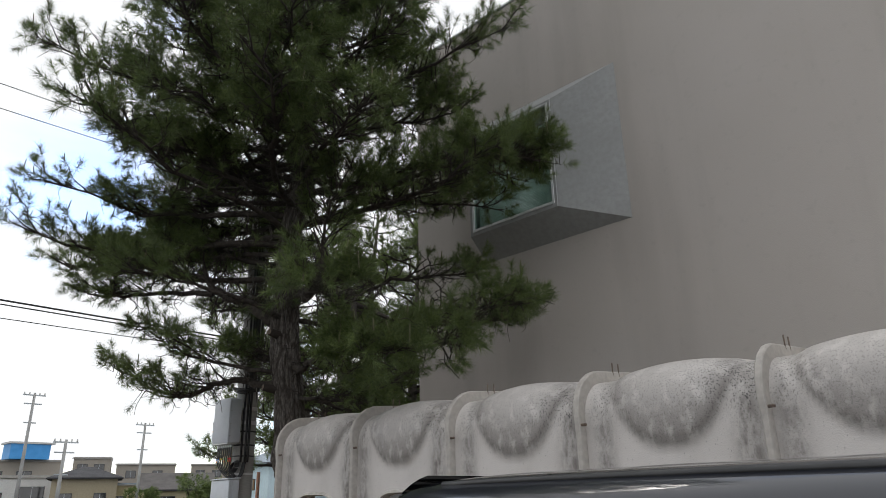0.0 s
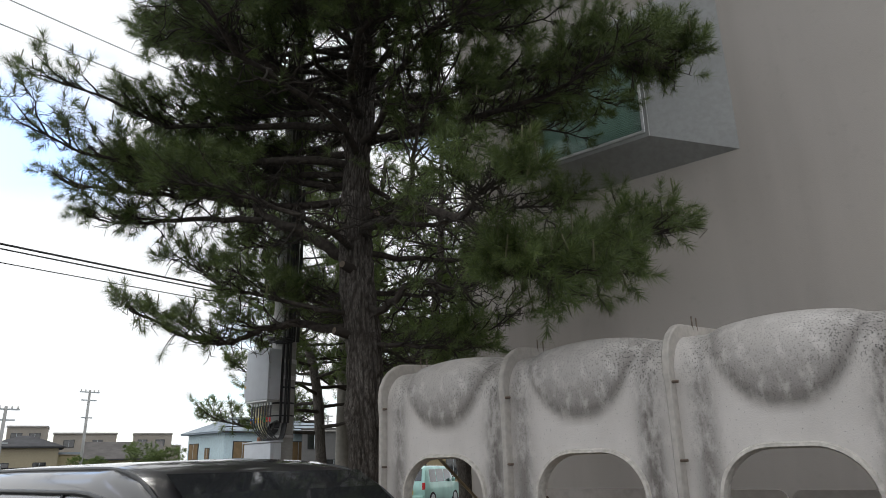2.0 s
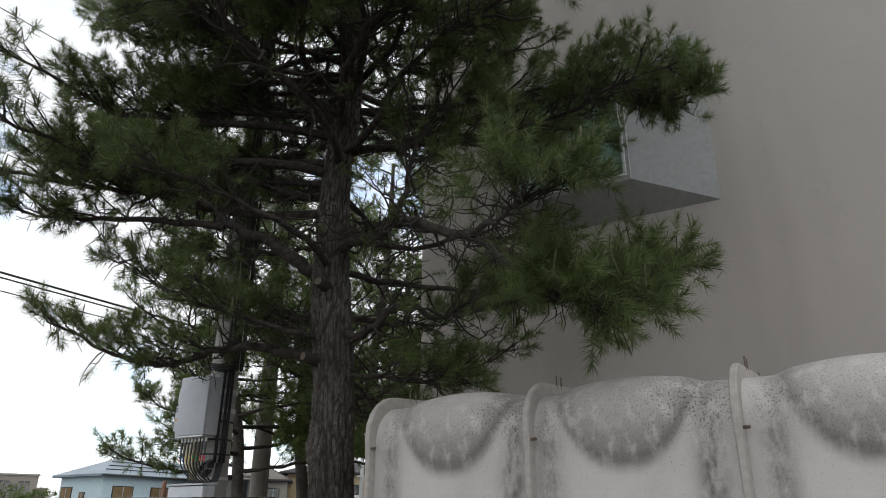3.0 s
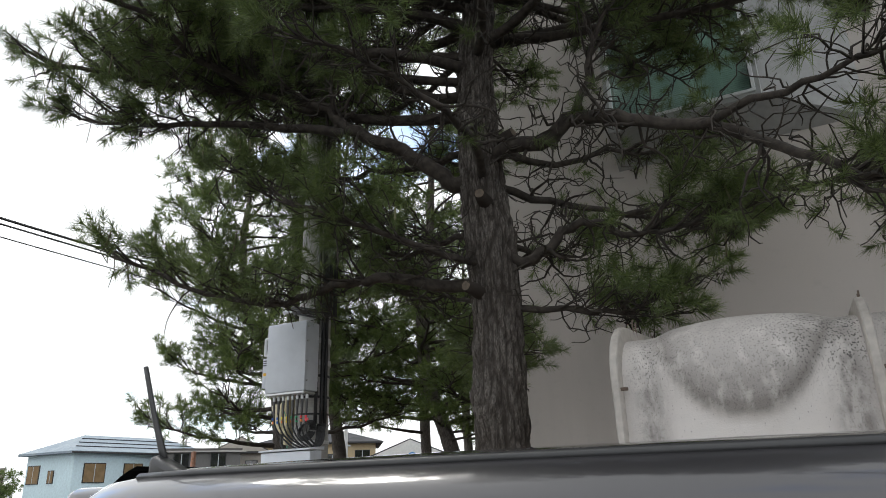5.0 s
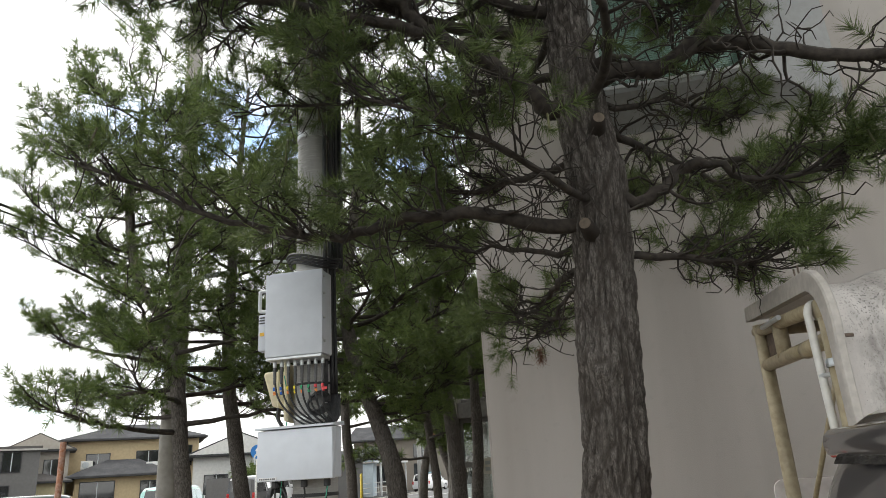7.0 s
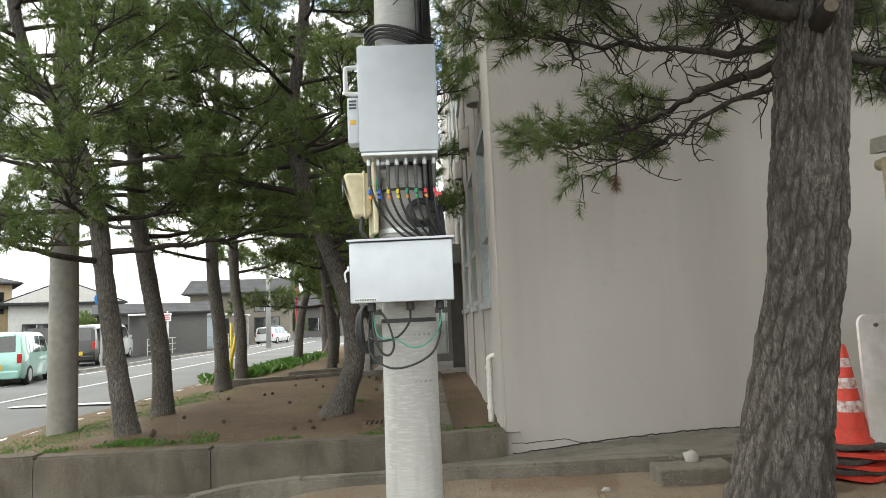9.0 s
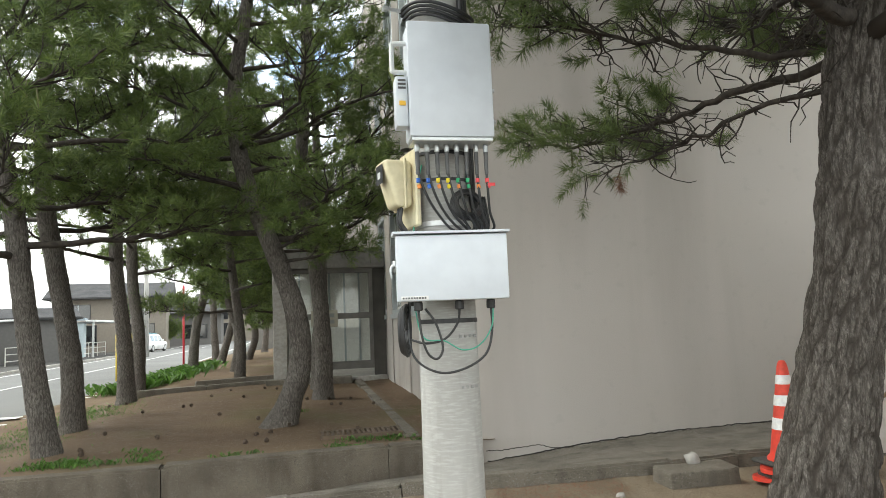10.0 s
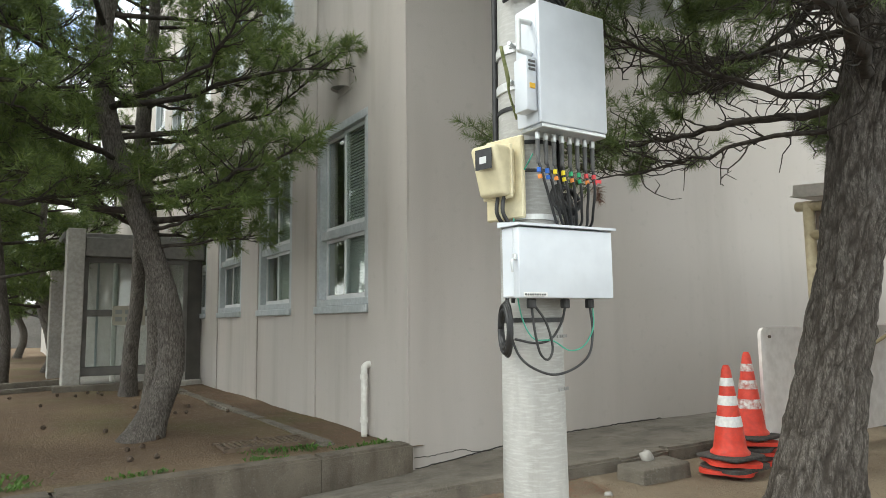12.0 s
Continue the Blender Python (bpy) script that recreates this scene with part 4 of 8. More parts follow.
pipe_part("drain_pipe", [(SHX + 0.06, 4.6, 2.3), (SHX + 0.0, 4.57, 2.31), (SHX - 0.035, 4.545, 2.27), (SHX - 0.04, 4.535, 2.15), (SHX - 0.035, 4.53, 1.5), (SHX - 0.03, 4.52, 0.3)], 0.02, WHITEPVC, 6, "thin white drain pipe")
part("pipe_clip", tubed([(SHX - 0.05, 4.53, 1.95), (SHX + 0.03, 4.45, 1.95)], 0.012, 8, 1), GALV, shed, "steel pipe clip")
part("clamp", tubed([(SHX - 0.03, 5.15, 2.36), (SHX - 0.03, 5.6, 2.38)], 0.016, 8, 1), GALV, shed, "galvanised pipe clamp")
# low back panels
for i in range(0, BAYS, 2):
    a, b = SHX + 0.02 + PITCH * i, SHX - 0.02 + PITCH * (i + 2)
    bm = bmesh.new()
    r = 0.07
    poly = []
    for cx, cz, a0 in ((b - r, 1.42 - r, 0), (a + r, 1.42 - r, 90), (a + r, 0.4 + r, 180), (b - r, 0.4 + r, 270)):
        poly += [(cx + r * math.cos(radians(t)), cz + r * math.sin(radians(t))) for t in np.linspace(a0, a0 + 90, 7)]
    add_prism(bm, poly, 6.47, 6.5, "y")
    pnl = part("back_panel", bm, PANELWHITE, shed, "smooth white panel with rounded corners", 40)
    for x in (a + 0.12, b - 0.12):
        part("screw", tubed([(x, 6.455, 1.34), (x, 6.47, 1.34)], 0.014, 8, 1), BOLT, pnl)
for i in range(0, BAYS + 1, 2):
    pipe_part("panel_post", [(SHX + 0.15 + PITCH * i, 6.53, 0.2), (SHX + 0.15 + PITCH * i, 6.53, 1.4)], 0.025)
# dim tiles under the shelter
structure("shelter_floor", boxed(SHX + 0.4, 4.5, 0.2, XEND + 1, 6.85, 0.212), CONC, "worn concrete slab under the shelter", "floor")

# ---- utility pole with its boxes and cables ----
PX, PYC = -9.27, 5.72
pole = thing("utility_pole", (PX, PYC, 0.1), "pale concrete utility pole wrapped with bands and cables", "utility pole")
part("pole_shaft", lathed([(0.172, 0.1), (0.165, 1.0), (0.155, 2.4), (0.145, 4.0), (0.13, 6.5), (0.115, 9.0), (0.0, 9.0)], PX, PYC, 40), POLE, pole, "", 50)
def band(z, h, mat, r=0.16, label=""):
    part("band", lathed([(r - 0.006, z), (r + 0.003, z + 0.001), (r + 0.003, z + h - 0.001), (r - 0.006, z + h)], PX, PYC, 40), mat, pole, label)
STEELBAND = varied("bright_steel_band", (0.66, 0.67, 0.67), (0.76, 0.77, 0.77), 8, (0.5, 0.5, 0.5), 30, 0.4, 0.25)
for z in (2.935, 2.73):
    band(z, 0.05, STEELBAND, 0.159, "slotted steel band")
    for k in range(3):
        a0 = radians(200 + 24 * k)
        slot = [(PX + 0.163 * math.cos(a0 + q), PYC + 0.163 * math.sin(a0 + q), z + 0.025) for q in np.linspace(0, 0.26, 5)]
        part("slot", tubed(slot, 0.0045, 6, 1), DARKROOM, pole, "dark slot in the band")
band(2.03, 0.03, STEELBAND, 0.162, "steel band")
band(2.43, 0.022, BLACKRUB, 0.157, "black strap")
band(2.28, 0.018, BLACKRUB, 0.158, "black strap")
band(2.62, 0.024, BLACKRUB, 0.157, "black strap")
band(1.5, 0.025, BLACKRUB, 0.164, "black strap")
band(4.32, 0.05, GALV, 0.146, "steel band")
band(5.4, 0.08, GALV, 0.139, "steel band")
for z in (2.755, 2.96):
    part("stud", tubed([(PX - 0.14, PYC - 0.08, z), (PX - 0.2, PYC - 0.11, z)], 0.011, 8, 1), GALV, pole)
for z, s in ((3.28, -1), (3.9, 1), (4.5, -1)):
    part("step_bolt", tubed([(PX + s * 0.12, PYC - 0.05, z), (PX + s * 0.3, PYC - 0.09, z)], 0.011, 8, 1), GALV, pole)
    part("bolt_head", tubed([(PX + s * 0.29, PYC - 0.088, z), (PX + s * 0.315, PYC - 0.093, z)], 0.018, 8, 1), GALV, pole)
for k, (a, dx) in enumerate(((20, 0.0), (38, 0.012), (52, -0.01), (200, 0.0))):
    c, s = math.cos(radians(a - 60)), math.sin(radians(a - 60))
    part("riser_cable", tubed([(PX + c * 0.175, PYC + s * 0.175, 2.2), (PX + c * 0.165, PYC + s * 0.165, 3.3), (PX + c * 0.158, PYC + s * 0.158, 4.6), (PX + c * 0.14, PYC + s * 0.14, 8.6)], 0.016, 8, 5), BLACKRUB, pole, "black riser cable", 60)
for k in range(3):
    part("raceway", boxed(PX + 0.135 + 0.02 * k, PYC - 0.06 + 0.05 * k, 3.2, PX + 0.165 + 0.02 * k, PYC - 0.02 + 0.05 * k, 5.3, 0.006), BLACKRUB, pole)
GREYSTAMP = varied("faded_stamp_ink", (0.26, 0.26, 0.26), (0.32, 0.32, 0.31), 40, rough=0.8)
for z in (1.15, 1.42):
    for k in range(4):
        part("stamp_bar", boxed(PX + 0.03 + 0.028 * k, PYC - 0.169 + 0.012 * k, z, PX + 0.042 + 0.028 * k, PYC - 0.16 + 0.012 * k, z + 0.016), GREYSTAMP, pole)

# upper radio cabinet
upper = thing("radio_cabinet", (-9.275, 5.42, 2.46), "grey enamelled cabinet strapped high on the pole", "cabinet")
part("cabinet_body", boxed(-9.495, 5.365, 2.465, -9.055, 5.53, 3.08, 0.012, segs=2), BOXPAINT, upper, "", 40)
part("front_cover", boxed(-9.5, 5.335, 2.462, -9.05, 5.364, 3.085, 0.012, segs=2), BOXPAINT, upper, "", 40)
part("base_plate", boxed(-9.49, 5.34, 2.44, -9.06, 5.5, 2.462, 0.004), GALV, upper)
for z in (2.55, 2.72, 2.9, 3.03):
    part("cover_screw", tubed([(-9.05, 5.36, z), (-9.038, 5.36, z)], 0.01, 8, 1), GALV, upper)
hd = [(-9.5, 5.4, 2.98), (-9.57, 5.4, 2.975), (-9.575, 5.4, 2.96), (-9.575, 5.4, 2.84), (-9.57, 5.4, 2.825), (-9.5, 5.4, 2.82)]
part("handle", tubed(hd, 0.013, 10, 4), WHITEALU, upper, "white loop handle", 60)
adapter = part("power_module", boxed(-9.565, 5.36, 2.52, -9.5, 5.46, 2.79, 0.01, segs=2), BOXPAINT, upper, "slim white power module", 40)
part("sticker", boxed(-9.548, 5.3555, 2.63, -9.515, 5.3595, 2.655), varied("orange_sticker", (0.75, 0.42, 0.03), (0.8, 0.47, 0.05), 9, rough=0.5), adapter)
for k in range(3):
    part("bar", boxed(-9.553, 5.3555, 2.72 + 0.02 * k, -9.512, 5.3595, 2.73 + 0.02 * k), GREYRUB, adapter)
part("bracket", boxed(-9.4, 5.53, 2.95, -9.14, 5.6, 3.04, 0.004), GALV, upper)
part("bracket", boxed(-9.4, 5.53, 2.52, -9.14, 5.59, 2.6, 0.004), GALV, upper)
TAGS = [((0.02, 0.12, 0.5), (0.75, 0.25, 0.05)), ((0.02, 0.12, 0.5), (0.02, 0.12, 0.5)), ((0.75, 0.6, 0.02), (0.75, 0.25, 0.05)), ((0.75, 0.6, 0.02), (0.75, 0.6, 0.02)), ((0.02, 0.35, 0.14), (0.75, 0.25, 0.05)), ((0.02, 0.35, 0.14), (0.02, 0.35, 0.14)), ((0.7, 0.06, 0.07), (0.75, 0.25, 0.05)), ((0.7, 0.06, 0.07), (0.7, 0.06, 0.07))]
TAGMAT = {}
for t in TAGS:
    for c in t:
        if c not in TAGMAT:
            TAGMAT[c] = varied("tape", c, tuple(1.15 * q for q in c), 40, rough=0.5)
random.seed(8)
for k in range(8):
    x = -9.455 + 0.053 * k
    ex = PX + 0.06 + 0.012 * k
    cab = part("cable", tubed([(x, 5.42, 2.3), (x + 0.012 * (3 - k) * 0.4 + 0.02, 5.41, 2.18), (x + 0.05 + 0.012 * (4 - k), 5.44, 2.08), (x + 0.11 + 0.02 * (4 - k), 5.5, 1.995 + 0.01 * (k % 3)), (ex + 0.05, 5.56, 1.985), (ex + 0.09, 5.6, 2.04), (ex + 0.08, 5.64, 2.2)], 0.0072, 8, 5), BLACKRUB, upper, "thin black cable", 60)
    part("connector", lathed([(0.0125, 2.4), (0.014, 2.405), (0.014, 2.435), (0.012, 2.44)], x, 5.42, 12), GALV, cab)
    part("boot", lathed([(0.009, 2.28), (0.0105, 2.29), (0.0118, 2.38), (0.0115, 2.4)], x, 5.42, 12), GREYRUB, cab, "grey shrink sleeve")
    c0, c1 = TAGS[k]
    part("tape_ring", lathed([(0.0078, 2.235), (0.0108, 2.236), (0.0108, 2.258), (0.0078, 2.259)], x, 5.415, 10), TAGMAT[c0], cab)
    part("tape_ring", tubed([(x + 0.006, 5.413, 2.205), (x + 0.002, 5.414, 2.224)], 0.0108, 10, 1), TAGMAT[c1], cab)
part("red_flag", boxed(-9.085, 5.4, 2.215, -9.045, 5.404, 2.232), TAGMAT[(0.7, 0.06, 0.07)], upper, "red marker flag")
for k in range(5):
    r = 0.085 - 0.006 * k
    ring = [(PX + 0.1 + r * math.cos(a), 5.55 - 0.012 * k + 0.03 * math.sin(a), 2.14 + r * math.sin(a)) for a in np.linspace(0, 6.1, 18)]
    part("coiled_cable", tubed(ring, 0.0085, 7, 2), BLACKRUB, upper, "coil of spare cable", 60)
for k in range(4):
    ring = [(PX + (0.19 + 0.01 * k) * math.cos(a), PYC + (0.19 + 0.01 * k) * math.sin(a), 3.2 + 0.02 * k + 0.03 * math.sin(2 * a)) for a in np.linspace(3.4, 6.2, 12)]
    part("coiled_cable", tubed(ring, 0.01, 7, 2), BLACKRUB, upper, "coil of spare cable", 60)

# lower distribution box with a sloping lid
lower = thing("distribution_box", (-9.29, 5.45, 1.62), "white enamelled steel box with a drip-lid on the pole", "box")
rot = Matrix.Translation((-9.29, 5.48, 0)) @ pose(0, 0, 0, 0, 0, -4) @ Matrix.Translation((9.29, -5.48, 0))
part("box_body", boxed(-9.575, 5.46, 1.622, -9.0, 5.56, 1.965, 0.006, m=rot), BOXPAINT, lower)
part("box_door", boxed(-9.58, 5.405, 1.618, -8.995, 5.458, 1.96, 0.008, m=rot, segs=2), BOXPAINT, lower, "", 40)
lid = bmesh.new()
add_prism(lid, [(5.385, 1.966), (5.385, 1.978), (5.57, 1.998), (5.57, 1.97)], -9.592, -8.982, "x")
for v in lid.verts:
    v.co = rot @ v.co
part("drip_lid", lid, BOXPAINT, lower)
latch = part("latch", boxed(-9.597, 5.42, 1.8, -9.581, 5.445, 1.83, 0.003, m=rot), GALV, lower, "steel latch")
part("latch_handle", tubed([rot @ Vector(p) for p in ((-9.592, 5.43, 1.81), (-9.61, 5.425, 1.79), (-9.605, 5.425, 1.74))], 0.006, 8, 3), GALV, latch)
lab = part("label_plate", boxed(-9.56, 5.4015, 1.625, -9.42, 5.4045, 1.645, m=rot), REFLECT, lower, "small white label")
for k in range(9):
    part("bar", boxed(-9.553 + 0.014 * k, 5.3995, 1.63, -9.544 + 0.014 * k, 5.4012, 1.639, m=rot), GREYRUB, lab)
for x in (-9.47, -9.25, -9.08):
    part("cable_gland", lathed([(0.02, 1.57), (0.024, 1.575), (0.024, 1.61), (0.02, 1.62)], x, 5.48, 12), BLACKRUB, lower)
part("cable", tubed([(-9.08, 5.48, 1.58), (-9.085, 5.46, 1.45), (-9.13, 5.45, 1.33), (-9.25, 5.46, 1.26), (-9.38, 5.48, 1.25), (-9.49, 5.55, 1.33), (-9.5, 5.62, 1.5), (-9.475, 5.65, 1.75), (-9.46, 5.65, 1.95)], 0.0064, 8, 6), BLACKRUB, lower, "hanging black cable", 60)
part("cable", tubed([(-9.47, 5.48, 1.58), (-9.46, 5.47, 1.45), (-9.43, 5.47, 1.35), (-9.38, 5.47, 1.32), (-9.35, 5.47, 1.38), (-9.38, 5.48, 1.5), (-9.43, 5.5, 1.58)], 0.0064, 8, 6), BLACKRUB, lower, "hanging black cable", 60)
part("cable", tubed([(-9.25, 5.48, 1.58), (-9.26, 5.5, 1.5), (-9.33, 5.5, 1.42), (-9.43, 5.5, 1.4), (-9.5, 5.58, 1.42)], 0.0064, 8, 6), BLACKRUB, lower, "hanging black cable", 60)
part("earth_wire", tubed([(-9.07, 5.47, 1.58), (-9.09, 5.45, 1.47), (-9.16, 5.45, 1.38), (-9.25, 5.46, 1.36), (-9.34, 5.48, 1.41), (-9.44, 5.52, 1.43), (-9.47, 5.58, 1.6), (-9.46, 5.62, 1.95), (-9.44, 5.6, 2.2), (-9.42, 5.5, 2.35)], 0.0038, 7, 6), GREENW, lower, "thin green earth wire", 60)
for k in range(8):
    ring = [(-9.515 + 0.03 * math.cos(a) - 0.01 * (k % 3), 5.62 + 0.075 * math.cos(a), 1.47 + (0.135 - 0.008 * k) * math.sin(a)) for a in np.linspace(0, 6.28, 20)]
    part("coiled_cable", tubed(ring, 0.0095, 7, 2), BLACKRUB, lower, "coil of black cable", 60)

# cream meter on a board
meter = thing("electric_meter", (-9.56, 5.75, 2.05), "cream plastic meter box on a cream board", "meter")
mrot = Matrix.Translation((-9.47, 5.68, 0)) @ pose(0, 0, 0, 0, 0, 12) @ Matrix.Translation((9.47, -5.68, 0))
part("board", boxed(-9.475, 5.55, 2.03, -9.445, 5.8, 2.46, 0.008, m=mrot), CREAM, meter)
hb2 = bmesh.new()
add_box(hb2, -9.64, 5.585, 2.14, -9.476, 5.765, 2.40, 0.028, m=None, segs=3)
for v in hb2.verts:
    if v.co.z < 2.2 and v.co.x < -9.56:
        v.co.x += 0.06
    v.co = mrot @ v.co
part("meter_housing", hb2, CREAM, meter, "", 40)
part("housing_rim", boxed(-9.53, 5.575, 2.13, -9.515, 5.775, 2.41, 0.006, m=mrot), CREAM, meter)
win = part("meter_window", boxed(-9.6425, 5.61, 2.27, -9.6405, 5.72, 2.375, m=mrot), BLACKRUB, meter, "dark reading window")
part("dial", boxed(-9.6445, 5.645, 2.3, -9.643, 5.69, 2.335, m=mrot), WHITEALU, win)
for y in (5.63, 5.67):
    part("meter_cable", tubed([mrot @ Vector(p) for p in ((-9.53, y, 2.14), (-9.54, y, 2.06), (-9.5, y - 0.01, 1.98), (-9.47, y - 0.02, 1.8), (-9.5, y - 0.02, 1.6))], 0.0105, 8, 5), BLACKRUB, meter, "black cable", 60)

# second pole by the road and the wires
OLDPOLE = varied("aged_pole_concrete", (0.24, 0.225, 0.2), (0.32, 0.3, 0.27), 1.5, (0.18, 0.165, 0.15), 12, 0.85, bump=0.003, bscale=50)
pole2 = thing("concrete_pole", (-14.3, 11.3, 0.1), "tall concrete utility pole rising from the planted bed", "utility pole")
part("pole_shaft", lathed([(0.195, 0.1), (0.19, 1.5), (0.178, 4.0), (0.14, 11.0), (0.0, 11.0)], -14.3, 11.3, 32), OLDPOLE, pole2, "", 50)
part("lamp_arm", tubed([(-14.2, 11.1, 4.9), (-13.8, 10.95, 5.0), (-13.4, 10.85, 5.02)], 0.02, 8, 4), GALV, pole2)
part("lamp_head", boxed(-13.55, 10.8, 4.98, -13.1, 10.93, 5.05, 0.015), ALU, pole2)
for k, (a, b, r) in enumerate((((-17.6, -18, 6.9), (-14.25, 11.1, 5.22), 0.02), ((-17.6, -18, 6.8), (-14.25, 11.1, 5.14), 0.014), ((-15.0, -18, 5.7), (-14.25, 11.1, 4.95), 0.009), ((-14.4, -18, 10.2), (-14.2, 11.1, 9.6), 0.008), ((-14.4, -18, 9.6), (-14.2, 11.1, 9.1), 0.008), ((-14.2, 11.1, 5.1), (-9.3, 5.75, 5.4), 0.012), ((-14.2, 11.3, 9.4), (-15, 60, 9.0), 0.01))):
    a, b = Vector(a), Vector(b)
    w = thing("overhead_wire", a, "black overhead wire strung between the poles", "wire", "overhead wires")
    part("wire_strand", tubed([a.lerp(b, t) - Vector((0, 0, 0.9 * t * (1 - t))) for t in np.linspace(0, 1, 12)], r, 6, 2), BLACKRUB, w)

# ---- pines ----
def shoot_templates(count, needles_n, length, width, stem, seed):
    """Bottle-brush shoots along +z: triangles (count, needles, 3, 3)."""
    rng = np.random.default_rng(seed)
    out = []
    for _ in range(count):
        s = rng.uniform(0.0, 1.0, needles_n) ** 0.65
        az = rng.uniform(0, 2 * np.pi, needles_n)
        tilt = np.radians(np.interp(s, [0, 0.7, 1], [78, 58, 28])) + rng.normal(0, 0.2, needles_n)
        ln = length * rng.uniform(0.75, 1.12, needles_n)
        base = np.stack([0 * s, 0 * s, s * stem], -1)
        d = np.stack([np.sin(tilt) * np.cos(az), np.sin(tilt) * np.sin(az), np.cos(tilt)], -1)
        side = np.cross(d, rng.normal(size=d.shape))
        side /= np.linalg.norm(side, axis=1)[:, None] + 1e-9
        tip = base + d * ln[:, None]
        out.append(np.stack([base - side * width / 2, base + side * width / 2, tip], 1))
    return np.array(out)


def frames_for(dirs, rng):
    z = dirs / (np.linalg.norm(dirs, axis=1)[:, None] + 1e-9)
    x = np.cross(z, rng.normal(size=z.shape))
    x /= np.linalg.norm(x, axis=1)[:, None] + 1e-9
    return np.stack([x, np.cross(z, x), z], -1)


class Wood:
    """Collects many thin tubes as arrays."""
    def __init__(self):
        self.v, self.f, self.k = [], [], 0

    def tube(self, pts, r0, r1, sides=5):
        pts = np.asarray(pts, float)
        m = len(pts)
        d = np.gradient(pts, axis=0)
        d /= np.linalg.norm(d, axis=1)[:, None] + 1e-9
        ref = np.array([0.31, 0.22, 0.92]) if abs(d[0][2]) < 0.9 else np.array([1.0, 0.1, 0])
        a = np.cross(d, ref)
        a /= np.linalg.norm(a, axis=1)[:, None] + 1e-9
        b = np.cross(d, a)
        r = np.linspace(r0, r1, m)[:, None, None]
        th = np.linspace(0, 2 * np.pi, sides, endpoint=False)
        ring = pts[:, None] + r * (np.cos(th)[None, :, None] * a[:, None] + np.sin(th)[None, :, None] * b[:, None])
        self.v.append(ring.reshape(-1, 3))
        i, j = np.meshgrid(np.arange(m - 1), np.arange(sides), indexing="ij")
        j2 = (j + 1) % sides
        q = np.stack([i * sides + j, i * sides + j2, (i + 1) * sides + j2, (i + 1) * sides + j], -1).reshape(-1, 4) + self.k
        self.f.append(q)
        self.k += m * sides

    def mesh(self, name):
        me = mesh_of(name, np.concatenate(self.v), np.concatenate(self.f))
        me.polygons.foreach_set("use_smooth", np.ones(len(me.polygons), bool))
        return me


def limb_line(start, az, length, rise, tipup, rng, n=11, kink=0.07):
    """A limb that sags and lifts again at its end."""
    t = np.linspace(0, 1, n)
    d = np.array([math.cos(az), math.sin(az)])
    p = np.array([-d[1], d[0]])
    w1, w2 = rng.normal(0, kink * length, 2)
    lateral = w1 * np.sin(t * np.pi) + w2 * np.sin(2 * np.pi * t) * 0.6
    rad = t * length
    zz = rise * length * t + tipup * length * t ** 2.5
    jit = rng.normal(0, 0.016 * length, (n, 3)) * np.linspace(0, 1, n)[:, None]
    pts = np.stack([start[0] + d[0] * rad + p[0] * lateral, start[1] + d[1] * rad + p[1] * lateral, start[2] + zz], -1) + jit
    return pts


